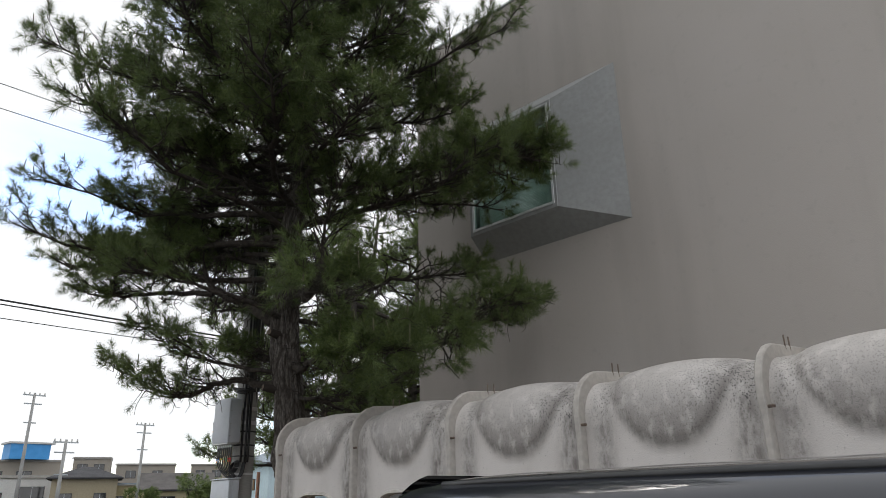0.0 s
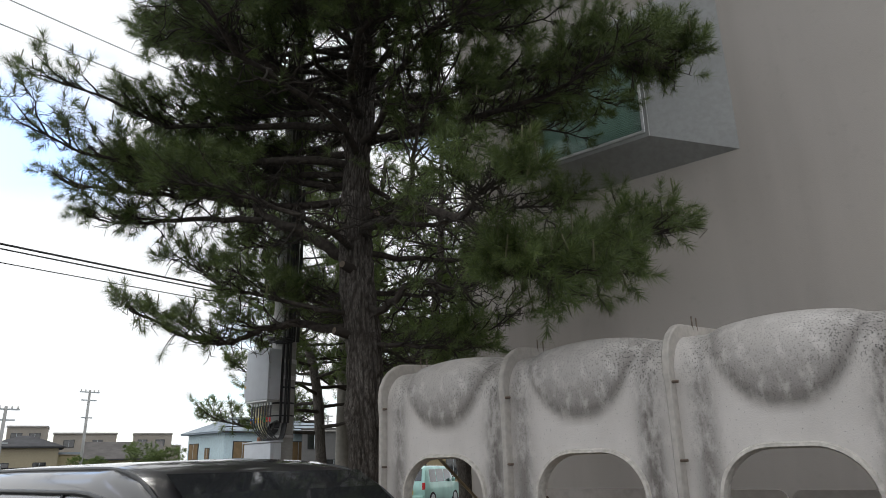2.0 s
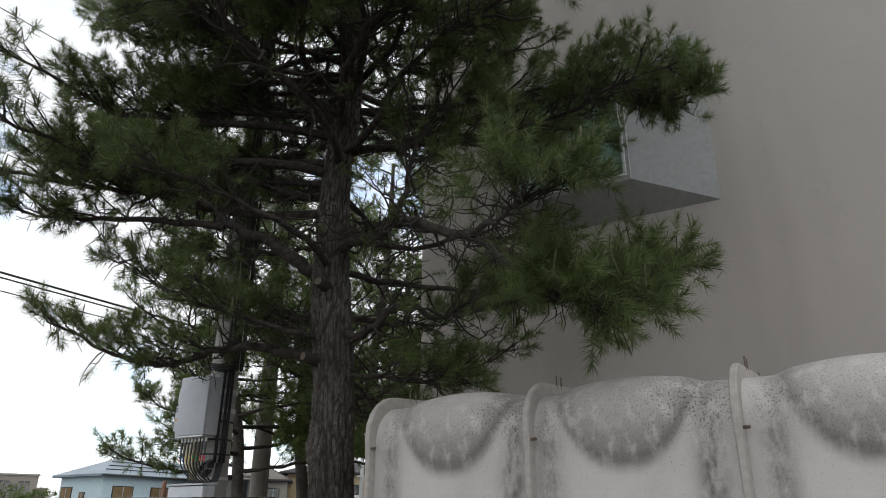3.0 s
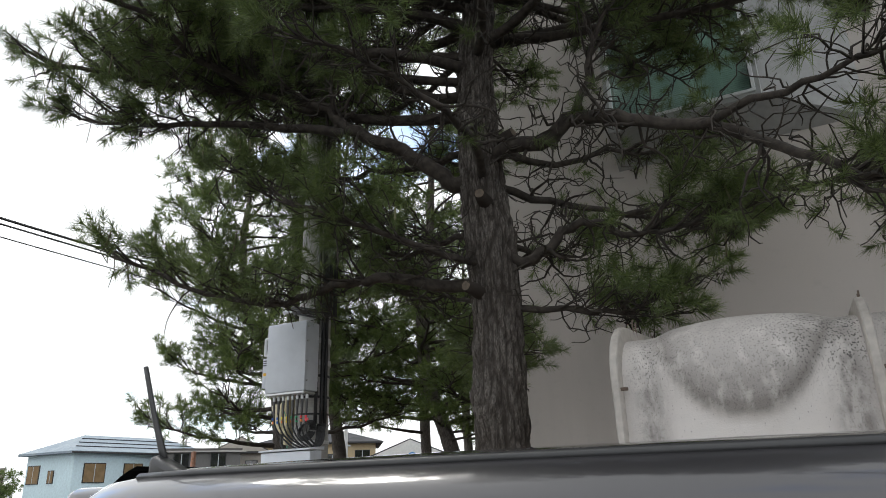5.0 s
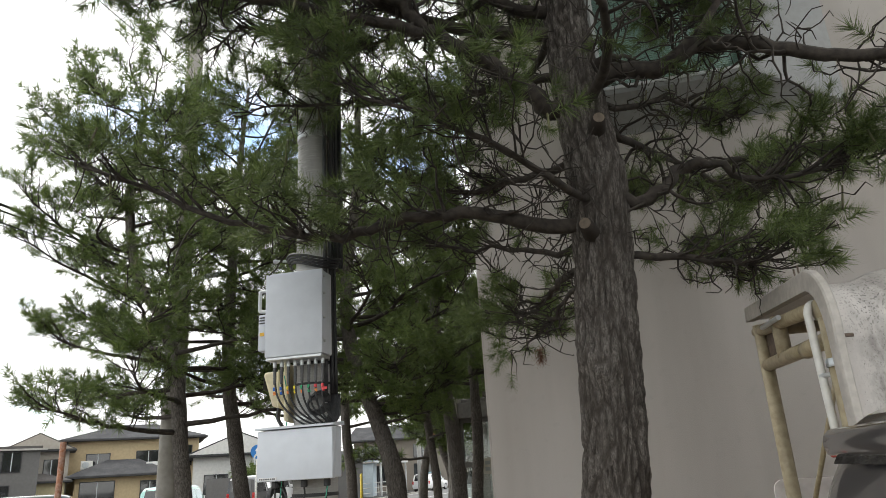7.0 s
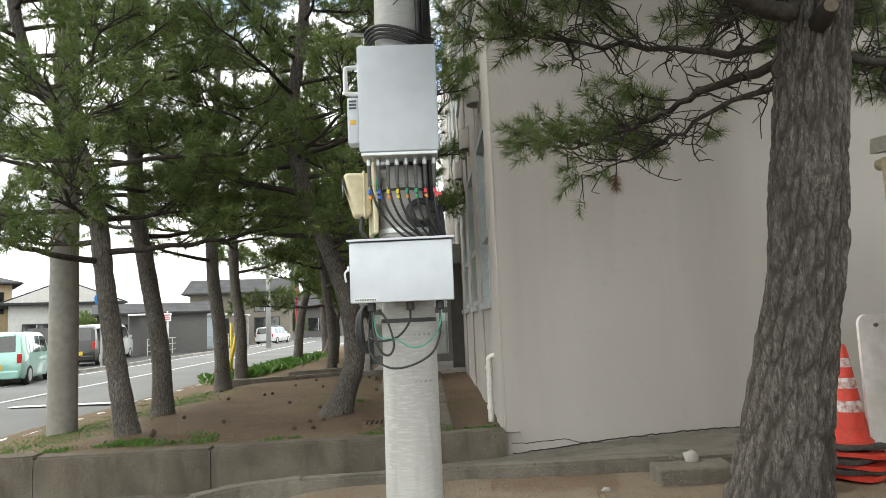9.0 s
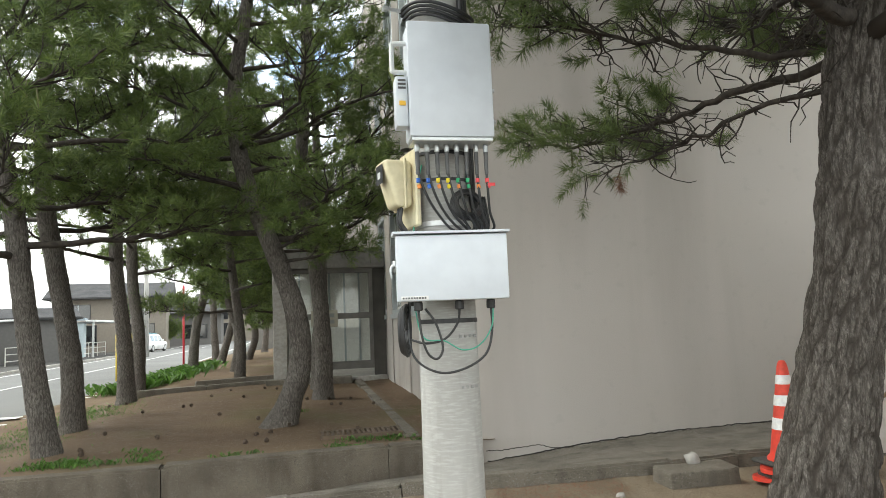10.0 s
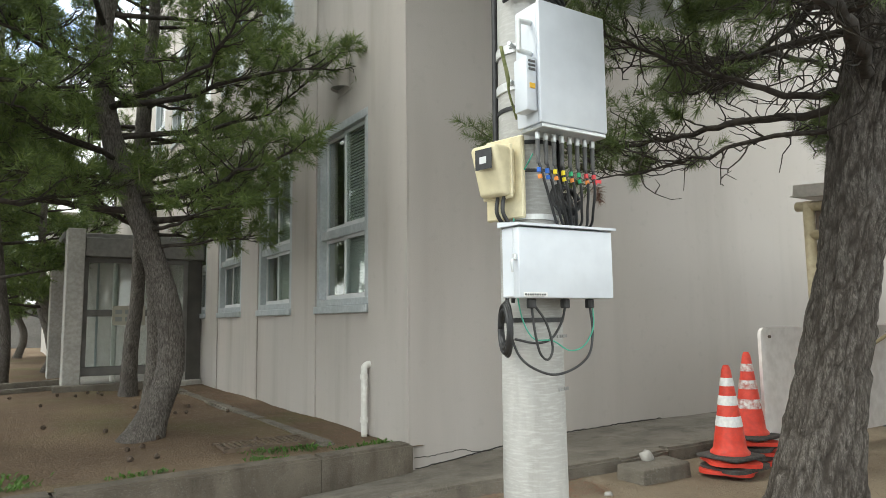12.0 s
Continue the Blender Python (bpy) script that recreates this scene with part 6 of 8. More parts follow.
BED = [
    ("A", [(-12.52, 9.35, 0.3), (-12.66, 9.35, 1.1), (-12.8, 9.35, 2.0), (-12.93, 9.35, 3.0), (-13.22, 9.35, 3.9), (-13.7, 9.35, 4.6), (-14.0, 9.4, 6.0), (-13.9, 9.5, 7.6)], [0.119, 0.105, 0.098, 0.091, 0.077, 0.063, 0.021], 46, 2.3, 7.8, 2.3, 1.1, "mid"),
    ("B", [(-12.93, 11.35, 0.3), (-12.97, 11.35, 1.2), (-13.15, 11.35, 2.3), (-13.32, 11.35, 3.4), (-13.33, 11.35, 5.0), (-13.3, 11.4, 7.0), (-13.2, 11.5, 9.0)], [0.137, 0.122, 0.115, 0.108, 0.0864, 0.0576, 0.0216], 38, 2.8, 8.8, 2.5, 1.0, "mid"),
    ("C", [(-13.2, 15.0, 0.3), (-13.25, 15.0, 1.4), (-13.4, 15.0, 3.0), (-13.3, 15.0, 5.5), (-13.2, 15.0, 9.0)], [0.139, 0.125, 0.112, 0.0792, 0.0198], 22, 2.8, 8.8, 2.4, 1.0, "mid"),
    ("D", [(-10.45, 10.5, 0.3), (-10.28, 10.5, 0.65), (-10.15, 10.5, 1.05), (-10.18, 10.5, 1.65), (-10.4, 10.5, 2.35), (-10.75, 10.5, 3.3), (-10.9, 10.6, 4.4), (-10.7, 10.6, 6.0), (-10.6, 10.6, 8.6)], [0.194, 0.145, 0.132, 0.128, 0.119, 0.106, 0.088, 0.0704, 0.0264], 34, 2.5, 8.4, 2.2, 1.0, "mid"),
    ("E", [(-9.85, 13.1, 0.3), (-9.82, 13.1, 1.2), (-9.9, 13.1, 2.4), (-10.1, 13.1, 4.0), (-10.0, 13.1, 6.0), (-10.0, 13.1, 9.2)], [0.15, 0.128, 0.12, 0.105, 0.075, 0.0225], 30, 2.8, 9.0, 1.8, 1.0, "mid"),
    ("F", [(-11.65, 18.6, 0.3), (-11.6, 18.6, 1.2), (-11.75, 18.6, 2.6), (-11.9, 18.6, 4.4), (-11.9, 18.6, 8.6)], [0.12, 0.105, 0.0975, 0.075, 0.0225], 24, 2.0, 8.4, 2.2, 0.9, "far"),
    ("G", [(-13.75, 18.2, 0.2), (-13.75, 18.2, 1.6), (-13.9, 18.2, 3.4), (-13.8, 18.2, 9.0)], [0.143, 0.128, 0.112, 0.0225], 20, 2.8, 8.8, 2.3, 1.0, "far"),
    ("H", [(-13.6, 24.4, 0.2), (-13.5, 24.4, 1.6), (-13.2, 24.4, 3.4), (-13.2, 24.4, 8.6)], [0.15, 0.135, 0.112, 0.0225], 18, 2.6, 8.4, 2.3, 1.0, "far"),
    ("I", [(-13.3, 28.4, 0.2), (-12.9, 28.4, 1.6), (-12.5, 28.4, 3.4), (-12.5, 28.4, 8.6)], [0.15, 0.135, 0.112, 0.0225], 18, 2.6, 8.4, 2.3, 1.0, "far"),
    ("J", [(-14.0, 33.0, 0.2), (-14.1, 33.0, 2.6), (-14.0, 33.0, 8.8)], [0.16, 0.136, 0.024], 13, 2.6, 8.6, 2.4, 1.0, "far"),
    ("K", [(-11.2, 31.5, 0.3), (-11.0, 31.5, 1.2), (-11.3, 31.5, 2.6), (-11.3, 31.5, 7.8)], [0.136, 0.12, 0.104, 0.024], 18, 1.7, 7.6, 2.2, 1.0, "far"),
    ("L", [(-10.3, 26.0, 0.3), (-10.5, 26.0, 1.2), (-10.8, 26.0, 2.8), (-10.7, 26.0, 7.8)], [0.128, 0.112, 0.096, 0.024], 18, 1.7, 7.6, 1.9, 0.9, "far"),
    ("M", [(-12.3, 38.0, 0.3), (-12.2, 38.0, 2.2), (-12.3, 38.0, 8.2)], [0.16, 0.136, 0.024], 12, 2.4, 8.0, 2.6, 1.0, "far"),
    ("O", [(-12.1, 22.0, 0.3), (-12.0, 22.0, 1.4), (-12.3, 22.0, 3.0), (-12.2, 22.0, 8.0)], [0.13, 0.12, 0.1, 0.03], 20, 1.9, 7.8, 2.0, 0.9, "far"),
    ("P", [(-10.7, 22.6, 0.3), (-10.5, 22.6, 1.2), (-10.9, 22.6, 2.8), (-10.8, 22.6, 7.6)], [0.13, 0.12, 0.1, 0.03], 20, 1.8, 7.4, 1.8, 0.9, "far"),
    ("Q", [(-12.4, 29.5, 0.3), (-12.1, 29.5, 1.4), (-12.5, 29.5, 3.0), (-12.4, 29.5, 8.0)], [0.14, 0.13, 0.1, 0.03], 18, 1.7, 7.8, 2.2, 0.9, "far"),
    ("N", [(-9.9, 15.0, 0.3), (-9.88, 15.0, 1.2), (-9.8, 15.0, 2.8), (-9.9, 15.0, 8.2)], [0.128, 0.111, 0.102, 0.0255], 16, 3.2, 8.0, 1.3, 0.9, "mid"),
]
for i, (key, line, radii, cnt, z0, z1, ra, rb, kind) in enumerate(BED):
    extra = [(2.75, -12, 1.35, 0.1, 0.04, 0.035), (3.75, -25, 2.2, 0.16, 0.06, 0.04), (2.3, -20, 0.9, 0.1, 0.03, 0.025), (2.45, 25, 0.75, 0.04, 0.04, 0.025), (2.5, -70, 1.2, 0.02, 0.04, 0.025), (2.9, 190, 1.6, 0.04, 0.06, 0.03), (3.2, 235, 1.6, 0.05, 0.06, 0.03), (3.0, 150, 1.5, 0.04, 0.04, 0.03)] if key == "D" else []
    bent = "curved" if key in "ADHK" else "straight"
    pine("pine", line, radii, 20 + i, extra, kind, f"{bent}-trunked black pine rooted in the needle-strewn bed", (cnt, z0, z1, ra, rb), NEEDLE_B, 0.014, (), 20, "pines in the bed", key in "AB", 1.0, (), 0.8, 0.3)

# ---- cars ----
TYRE = varied("tyre_rubber", (0.02, 0.02, 0.02), (0.035, 0.035, 0.034), 10, rough=0.85)
RIMM = varied("alloy_rim", (0.45, 0.46, 0.47), (0.55, 0.56, 0.57), 6, rough=0.35, metal=0.7)
LAMPR = varied("red_lamp", (0.45, 0.02, 0.02), (0.55, 0.03, 0.03), 8, rough=0.2)
LAMPW = varied("clear_lamp", (0.7, 0.72, 0.74), (0.8, 0.82, 0.84), 8, rough=0.15)
TRIM = varied("black_trim", (0.02, 0.02, 0.021), (0.03, 0.03, 0.031), 8, rough=0.4)
PLATEY = varied("yellow_plate", (0.7, 0.5, 0.03), (0.75, 0.55, 0.05), 9, rough=0.5)

def car(name, m, L, W, H, paint, label, hood=0.75, hoodz=0.62, screen=0.45, tail=0.14, detail=False, group="parked cars", near=False, spoiler=True):
    """A car lengthways on x with its nose at +x, foot at z=0. hood: length of the nose; tail: slope of the back."""
    root = thing(name, (0, 0, 0), label, "car", group)
    n = 34 if near else 20
    xs = np.linspace(-L / 2, L / 2, n)
    if near:
        xs = np.concatenate([-L / 2 + np.array([0, 0.008, 0.02, 0.04, 0.065, 0.1, 0.14, 0.19, 0.25, 0.32]), np.linspace(-L / 2 + 0.4, L / 2, n - 4)])
    belt = H * 0.58
    bm = bmesh.new()
    rows = []
    roofs = []
    for x in xs:
        u = (x + L / 2) / L
        front = L / 2 - x
        back = x + L / 2
        if front < hood:
            zr = belt * 0.98 - 0.10 * (1 - front / hood) ** 2 * H
        elif front < hood + screen:
            t = (front - hood) / screen
            zr = belt * 0.98 + (H * 0.985 - belt * 0.98) * (1 - (1 - t) ** 1.7)
        elif back < tail * 2.2:
            t = back / (tail * 2.2)
            zr = belt * 0.86 + (H * (0.995 if near else 0.965) - belt * 0.86) * min(1, (1 - (1 - t) ** 2.5) ** (0.16 if near else 0.45))
        else:
            zr = H * ((0.997 if near else 0.985) + (0.003 if near else 0.015) * math.sin(math.pi * min(1, (back - tail) / (L - hood - screen))))
        pinch = 1 - 0.10 * (abs(u - 0.5) * 2) ** 6
        w = W / 2 * pinch
        top = max(zr - belt, 0.0)
        wr = w * (0.985 - 0.15 * min(1, top / (H * 0.4)))
        zb = 0.2 if 0.02 < u < 0.98 else 0.3
        sec = [(w * 0.94, zb), (w * 0.99, zb + 0.12), (w, belt * 0.7), (w * 0.985, min(belt, zr) * 0.985)]
        zt = max(zr, min(belt, zr) + 0.012)
        zm = min(belt, zr)
        if near:
            if hood < front < hood + screen:
                wr *= 1 - 0.10 * (1 - (front - hood) / screen) ** 2
            yt = w * 0.96 + (wr - w * 0.96) * 0.82
            sec += [(yt, zm + (zt - zm) * 0.82), (wr - 0.02, zm + (zt - zm) * 0.90), (wr - 0.07, zm + (zt - zm) * 0.95), (wr - 0.16, zm + (zt - zm) * 0.976), (wr - 0.32, zm + (zt - zm) * 0.992), (0, zt + 0.004)]
        else:
            sec += [(w * 0.96 + (wr - w * 0.96) * 0.82, zm + (zt - zm) * 0.82), (wr - 0.012, zm + (zt - zm) * 0.93), (wr - 0.06, zt - 0.012 * min(1, top * 8)), (wr - 0.16, zt), (wr * 0.4, zt + 0.012 * min(1, top * 8)), (0, zt + 0.015 * min(1, top * 8))]
        full = [(-a, b) for a, b in sec] + [(a, b) for a, b in reversed(sec[:-1])]
        rows.append([bm.verts.new((x, a, b)) for a, b in full])
        roofs.append((x, zr, w, wr, min(belt, zr)))
    k = len(rows[0])
    for a, b in zip(rows, rows[1:]):
        for j in range(k - 1):
            bm.faces.new((a[j], a[j + 1], b[j + 1], b[j]))
        bm.faces.new((a[k - 1], a[0], b[0], b[k - 1]))
    bm.faces.new(rows[0])
    bm.faces.new(list(reversed(rows[-1])))
    bmesh.ops.recalc_face_normals(bm, faces=bm.faces[:])
    part("body", bm, paint, root, "", 38)
    # side windows follow the body between belt and roof
    x0, x1 = -L / 2 + tail * 2.6, L / 2 - hood - screen * 0.55
    cuts = [x0, x0 + (x1 - x0) * 0.3, x0 + (x1 - x0) * 0.66, x1]
    ax = np.array([r[0] for r in roofs])
    for s in (-1, 1):
        for a, b in zip(cuts, cuts[1:]):
            wb = bmesh.new()
            pts = np.linspace(a + 0.03, b - 0.03, 7)
            ring = []
            for x in pts:
                zr, w, wr, bl = [float(np.interp(x, ax, [r[i] for r in roofs])) for i in (1, 2, 3, 4)]
                lo_z, hi_z = bl + 0.03, bl + (zr - bl) * 0.80
                def side_y(z):
                    t = min(max((z - bl * 0.985) / max(0.05, bl + (zr - bl) * 0.82 - bl * 0.985), 0), 1)
                    return w * 0.985 + ((w * 0.96 + (wr - w * 0.96) * 0.82) - w * 0.985) * t
                ring.append([wb.verts.new((x, s * (side_y(z) + 0.004), z)) for z in np.linspace(lo_z, hi_z, 4)])
            for p, q in zip(ring, ring[1:]):
                for j in range(3):
                    wb.faces.new((p[j], p[j + 1], q[j + 1], q[j]))
            bmesh.ops.recalc_face_normals(wb, faces=wb.faces[:])
            part("side_window", wb, MIRRORPANE if near else CARPANE, root, "tinted side window")
        if near:
            gut = []
            for x in np.linspace(-L / 2 + tail * 2.4, L / 2 - hood - screen * 0.5, 14):
                zr, w, wr, bl = [float(np.interp(x, ax, [r[i] for r in roofs])) for i in (1, 2, 3, 4)]
                gut.append((x, s * (wr - 0.075), bl + (zr - bl) * 0.953))
            part("roof_moulding", tubed(gut, 0.009, 6, 2), TRIM, root, "black roof moulding", 60)
            for x in cuts[1:3]:
                zr, w, wr, bl = [float(np.interp(x, ax, [r[i] for r in roofs])) for i in (1, 2, 3, 4)]
                yt = w * 0.96 + (wr - w * 0.96) * 0.82
                part("door_gap", tubed([(x, s * (w * 0.985 + 0.003), bl + 0.02), (x, s * (yt + 0.003), bl + (zr - bl) * 0.82)], 0.008, 5, 1), TRIM, root)
            fr = []
            for x in np.linspace(cuts[0], cuts[3], 12):
                zr, w, wr, bl = [float(np.interp(x, ax, [r[i] for r in roofs])) for i in (1, 2, 3, 4)]
                fr.append((x, s * (w * 0.96 + (wr - w * 0.96) * 0.82 + 0.002), bl + (zr - bl) * 0.825))
            part("door_frame", tubed(fr, 0.011, 6, 2), TRIM, root, "black door seal", 60)
    # windscreen and rear window
    for nm, xa, xb in (("windscreen", L / 2 - hood - 0.03, L / 2 - hood - screen * 0.8), ("rear_window", -L / 2 + tail * 0.35, -L / 2 + tail * 1.6)):
        wb = bmesh.new()
        ring = []
        for x in np.linspace(xa, xb, 6):
            zr, w, wr, bl = [float(np.interp(x, ax, [r[i] for r in roofs])) for i in (1, 2, 3, 4)]
            off = 0.012 if nm == "windscreen" else 0.0
            ring.append([wb.verts.new((x + (0.012 if off else -0.012), y * (wr - 0.14), zr + (0.012 if off else 0.004))) for y in np.linspace(-1, 1, 7)])
        for p, q in zip(ring, ring[1:]):
            for j in range(6):
                wb.faces.new((p[j], p[j + 1], q[j + 1], q[j]))
        bmesh.ops.recalc_face_normals(wb, faces=wb.faces[:])
        part(nm, wb, CARPANE, root, "dark glass")
    if near and spoiler:
        sp = bmesh.new()
        add_box(sp, -L / 2 + 0.03, -W * 0.35, H * 0.925, -L / 2 + 0.3, W * 0.35, H * 0.968, 0.03, segs=3)
        part("spoiler", sp, paint, root, "", 40)
    for s in (-1, 1):
        part("headlamp", boxed(L / 2 - 0.16, s * W * 0.33 - 0.1, belt * 0.68, L / 2 - 0.03, s * W * 0.33 + 0.1, belt * 0.86, 0.03, segs=2), LAMPW, root)
        part("tail_lamp", boxed(-L / 2 - 0.012, s * W * 0.41 - 0.06, belt * 0.72, -L / 2 + 0.06, s * W * 0.41 + 0.06, belt * 1.02, 0.02, segs=2), LAMPR, root)
        part("mirror", boxed(L / 2 - hood - screen * 0.7, s * (W / 2 + 0.1) - 0.07, belt * 1.02, L / 2 - hood - screen * 0.7 + 0.1, s * (W / 2 + 0.1) + 0.07, belt * 1.02 + 0.15, 0.03, segs=2), paint, root)
        for x in (-L / 2 + L * 0.18, L / 2 - L * 0.19):
            wheel = part("wheel", bm_wheel(x, s * (W / 2 - 0.09), 0.29, 0.17), TYRE, root, "", 40)
            part("rim", bm_wheel(x, s * (W / 2 - 0.086), 0.19, 0.172), RIMM, wheel, "", 40)
    part("bumper", boxed(L / 2 - 0.1, -W * 0.42, 0.22, L / 2 + 0.03, W * 0.42, 0.45, 0.04, segs=2), paint, root)
    part("bumper", boxed(-L / 2 - 0.03, -W * 0.42, 0.22, -L / 2 + 0.1, W * 0.42, 0.45, 0.04, segs=2), paint, root)
    part("plate", boxed(-L / 2 - 0.04, -0.165, 0.47, -L / 2 - 0.025, 0.165, 0.635, 0.004), PLATEY if W < 1.6 else REFLECT, root, "number plate")
    root.matrix_basis = m
    return root

def bm_wheel(x, y, r, w):
    bm = bmesh.new()
    prof = [(r * 0.55, -w / 2), (r * 0.93, -w / 2), (r, -w / 2 + 0.03), (r, w / 2 - 0.03), (r * 0.93, w / 2), (r * 0.55, w / 2)]
    rings = [[bm.verts.new((x + q * math.cos(a), y + p, 0.29 + q * math.sin(a))) for a in np.linspace(0, 2 * math.pi, 20, endpoint=False)] for q, p in prof]
    for a, b in zip(rings, rings[1:]):
        for j in range(20):
            bm.faces.new((a[j], a[(j + 1) % 20], b[(j + 1) % 20], b[j]))
    bm.faces.new(rings[0])
    bm.faces.new(list(reversed(rings[-1])))
    bmesh.ops.recalc_face_normals(bm, faces=bm.faces[:])
    return bm

def pane_mat():
    m, n, l, b = node_mat("dark_car_glass", 0.05, 0.0, 0.6)
    l.new(mix_col(n, l, noise_fac(n, l, 1.5, 3), (0.012, 0.013, 0.014), (0.03, 0.032, 0.034)), b.inputs["Base Color"])
    b.inputs["Coat Weight"].default_value = 1.0
    return m
CARPANE = pane_mat()
MIRRORPANE = varied("sky_mirroring_car_glass", (0.33, 0.325, 0.36), (0.37, 0.365, 0.4), 1.2, rough=0.05, metal=0.9)
P_GREY, P_NAVY = carpaint("dark_grey_paint", (0.035, 0.033, 0.036)), carpaint("black_navy_paint", (0.008, 0.01, 0.018))
near_car = car("kei_car", pose(-5.0, 2.17, 0.1), 3.4, 1.48, 1.612, P_GREY, "dark metallic grey kei car with a roof aerial, parked", 0.62, 0.6, 0.85, 0.12, group="cars beside the shelter", near=True)
aer = thing("roof_aerial", (-6.4, 1.72, 1.67), "short black rod aerial on the grey car roof", "aerial")
ab = bmesh.new()
add_box(ab, -6.45, 1.69, 1.66, -6.345, 1.74, 1.722, 0.016, segs=3)
for v in ab.verts:
    if v.co.z > 1.69 and v.co.x > -6.4:
        v.co.z -= 0.03
part("aerial_base", ab, TRIM, aer, "", 50)
part("aerial_rod", tubed([(-6.425, 1.717, 1.71), (-6.465, 1.71, 1.81), (-6.505, 1.705, 1.92)], [0.0085, 0.006, 0.0055], 8, 4), TRIM, aer, "", 60)
car("dark_car", pose(0.2, 2.2, 0.1), 3.45, 1.5, 1.64, P_NAVY, "glossy black-blue hatchback parked beside the shelter", 0.62, 0.6, 0.85, 0.15, group="cars beside the shelter", near=True, spoiler=False)
tip = thing("folded_aerial", (0.1, 1.6, 1.77), "silver folded aerial with a black tip", "aerial")
part("rod", tubed([(-0.14, 1.62, 1.79), (0.25, 1.72, 1.79)], 0.011, 8, 2), GALV, tip, "", 60)
part("tip_cap", tubed([(-0.165, 1.613, 1.79), (-0.135, 1.621, 1.79)], 0.014, 8, 1), BLACKRUB, tip, "", 60)
# cars across the road
PAL = {"mint": (0.33, 0.56, 0.5), "white": (0.72, 0.72, 0.72), "black": (0.012, 0.012, 0.014), "brown": (0.012, 0.0105, 0.01), "sky": (0.2, 0.42, 0.5), "navy": (0.01, 0.022, 0.026)}
PAINT = {k: carpaint(k + "_car_paint", v) for k, v in PAL.items()}
for nm, x, y, yaw, L, W, H, col, lab, hd in (
    ("mint_car", -22.0, 23.0, 105, 3.4, 1.48, 1.55, "mint", "pale mint kei car parked across the road", 0.7),
    ("kei_van", -25.3, 34.1, 105, 3.4, 1.48, 1.78, "brown", "dark brown tall kei wagon parked by the fence", 0.5),
    ("white_van", -27.1, 39.6, 98, 4.9, 1.83, 1.9, "white", "white minivan with red tail lamps", 0.9),
    ("black_car", -21.0, 16.2, 37, 3.4, 1.48, 1.5, "navy", "dark retro-looking compact car", 0.8),
    ("white_coupe", -22.6, 60.0, 82, 4.1, 1.75, 1.38, "white", "white coupe parked at the roadside", 1.2),
    ("sky_car", -24.0, 67.0, 92, 3.8, 1.68, 1.5, "sky", "light blue hatchback at the roadside", 0.8),
    ("white_sedan", -28.0, 54.0, -60, 4.4, 1.75, 1.42, "white", "white sedan in a carport", 1.1),
):
    car(nm, pose(x, y, 0.12, 0, 0, yaw), L, W, H, PAINT[col], lab, hd, 0.6, 0.55, 0.15)

# ---- cones, block, stones and ground litter ----
def cone(name, x, y, z, worn):
    c = thing(name, (x, y, z), "orange traffic cone with three white bands" + (", scuffed and faded" if worn else ""), "traffic cone", "traffic cones")
    hh = 0.70
    r = lambda h: 0.135 - (0.135 - 0.03) * (h / hh)
    segs = [(0.0, 0.22, ORANGE), (0.22, 0.3, REFLECT), (0.3, 0.385, ORANGE), (0.385, 0.46, REFLECT), (0.46, 0.535, ORANGE), (0.535, 0.6, REFLECT), (0.6, 0.7, ORANGE)]
    for a, b, mt in segs:
        if mt is REFLECT:
            part("band", lathed([(r(a), z + a), (r(a) + 0.003, z + a + 0.002), (r(b) + 0.003, z + b - 0.002), (r(b), z + b)], x, y, 28), WORNBAND if worn else REFLECT, c, "white reflective band")
    part("cone_body", lathed([(0.15, z), (0.152, z + 0.02), (0.138, z + 0.035)] + [(r(h), z + h) for h in np.linspace(0.05, 0.66, 12)] + [(0.03, z + 0.68), (0.02, z + 0.7), (0, z + 0.703)], x, y, 28), ORANGE, c, "", 50)
    bm = bmesh.new()
    add_box(bm, x - 0.19, y - 0.19, z - 0.03, x + 0.19, y + 0.19, z + 0.005, 0.02, segs=2)
    part("foot", bm, BLACKRUBBER, c, "black rubber foot", 40)
    return c
WORNBAND = varied("scuffed_band", (0.68, 0.67, 0.65), (0.8, 0.79, 0.77), 7, (0.4, 0.08, 0.05), 28, 0.5, amount2=0.9)
cone("traffic_cone", -6.70, 6.38, 0.43, False)
cone("traffic_cone", -6.15, 6.56, 0.51, True)
def weight(x, y, z, rz, s, mat, tilt=0):
    w = thing("cone_weight", (x, y, z), "flat ring-shaped cone weight lying in a stack", "cone weight", "cone weights")
    bm = bmesh.new()
    m = pose(x, y, z, tilt, tilt * 0.6, rz)
    out, inn = [], []
    for zz in (0.0, 0.03):
        out.append([bm.verts.new(m @ Vector((s * math.cos(a) * (1.0 + 0.12 * math.cos(4 * a)), s * math.sin(a) * (1.0 + 0.12 * math.cos(4 * a)), zz))) for a in np.linspace(0, 2 * math.pi, 28, endpoint=False)])
        inn.append([bm.verts.new(m @ Vector((0.13 * math.cos(a), 0.13 * math.sin(a), zz))) for a in np.linspace(0, 2 * math.pi, 28, endpoint=False)])
    for j in range(28):
        k = (j + 1) % 28
        bm.faces.new((out[0][j], out[0][k], out[1][k], out[1][j]))
        bm.faces.new((inn[0][k], inn[0][j], inn[1][j], inn[1][k]))
        bm.faces.new((out[1][j], out[1][k], inn[1][k], inn[1][j]))
        bm.faces.new((out[0][k], out[0][j], inn[0][j], inn[0][k]))
    bmesh.ops.recalc_face_normals(bm, faces=bm.faces[:])
    part("ring", bm, mat, w, "", 40)
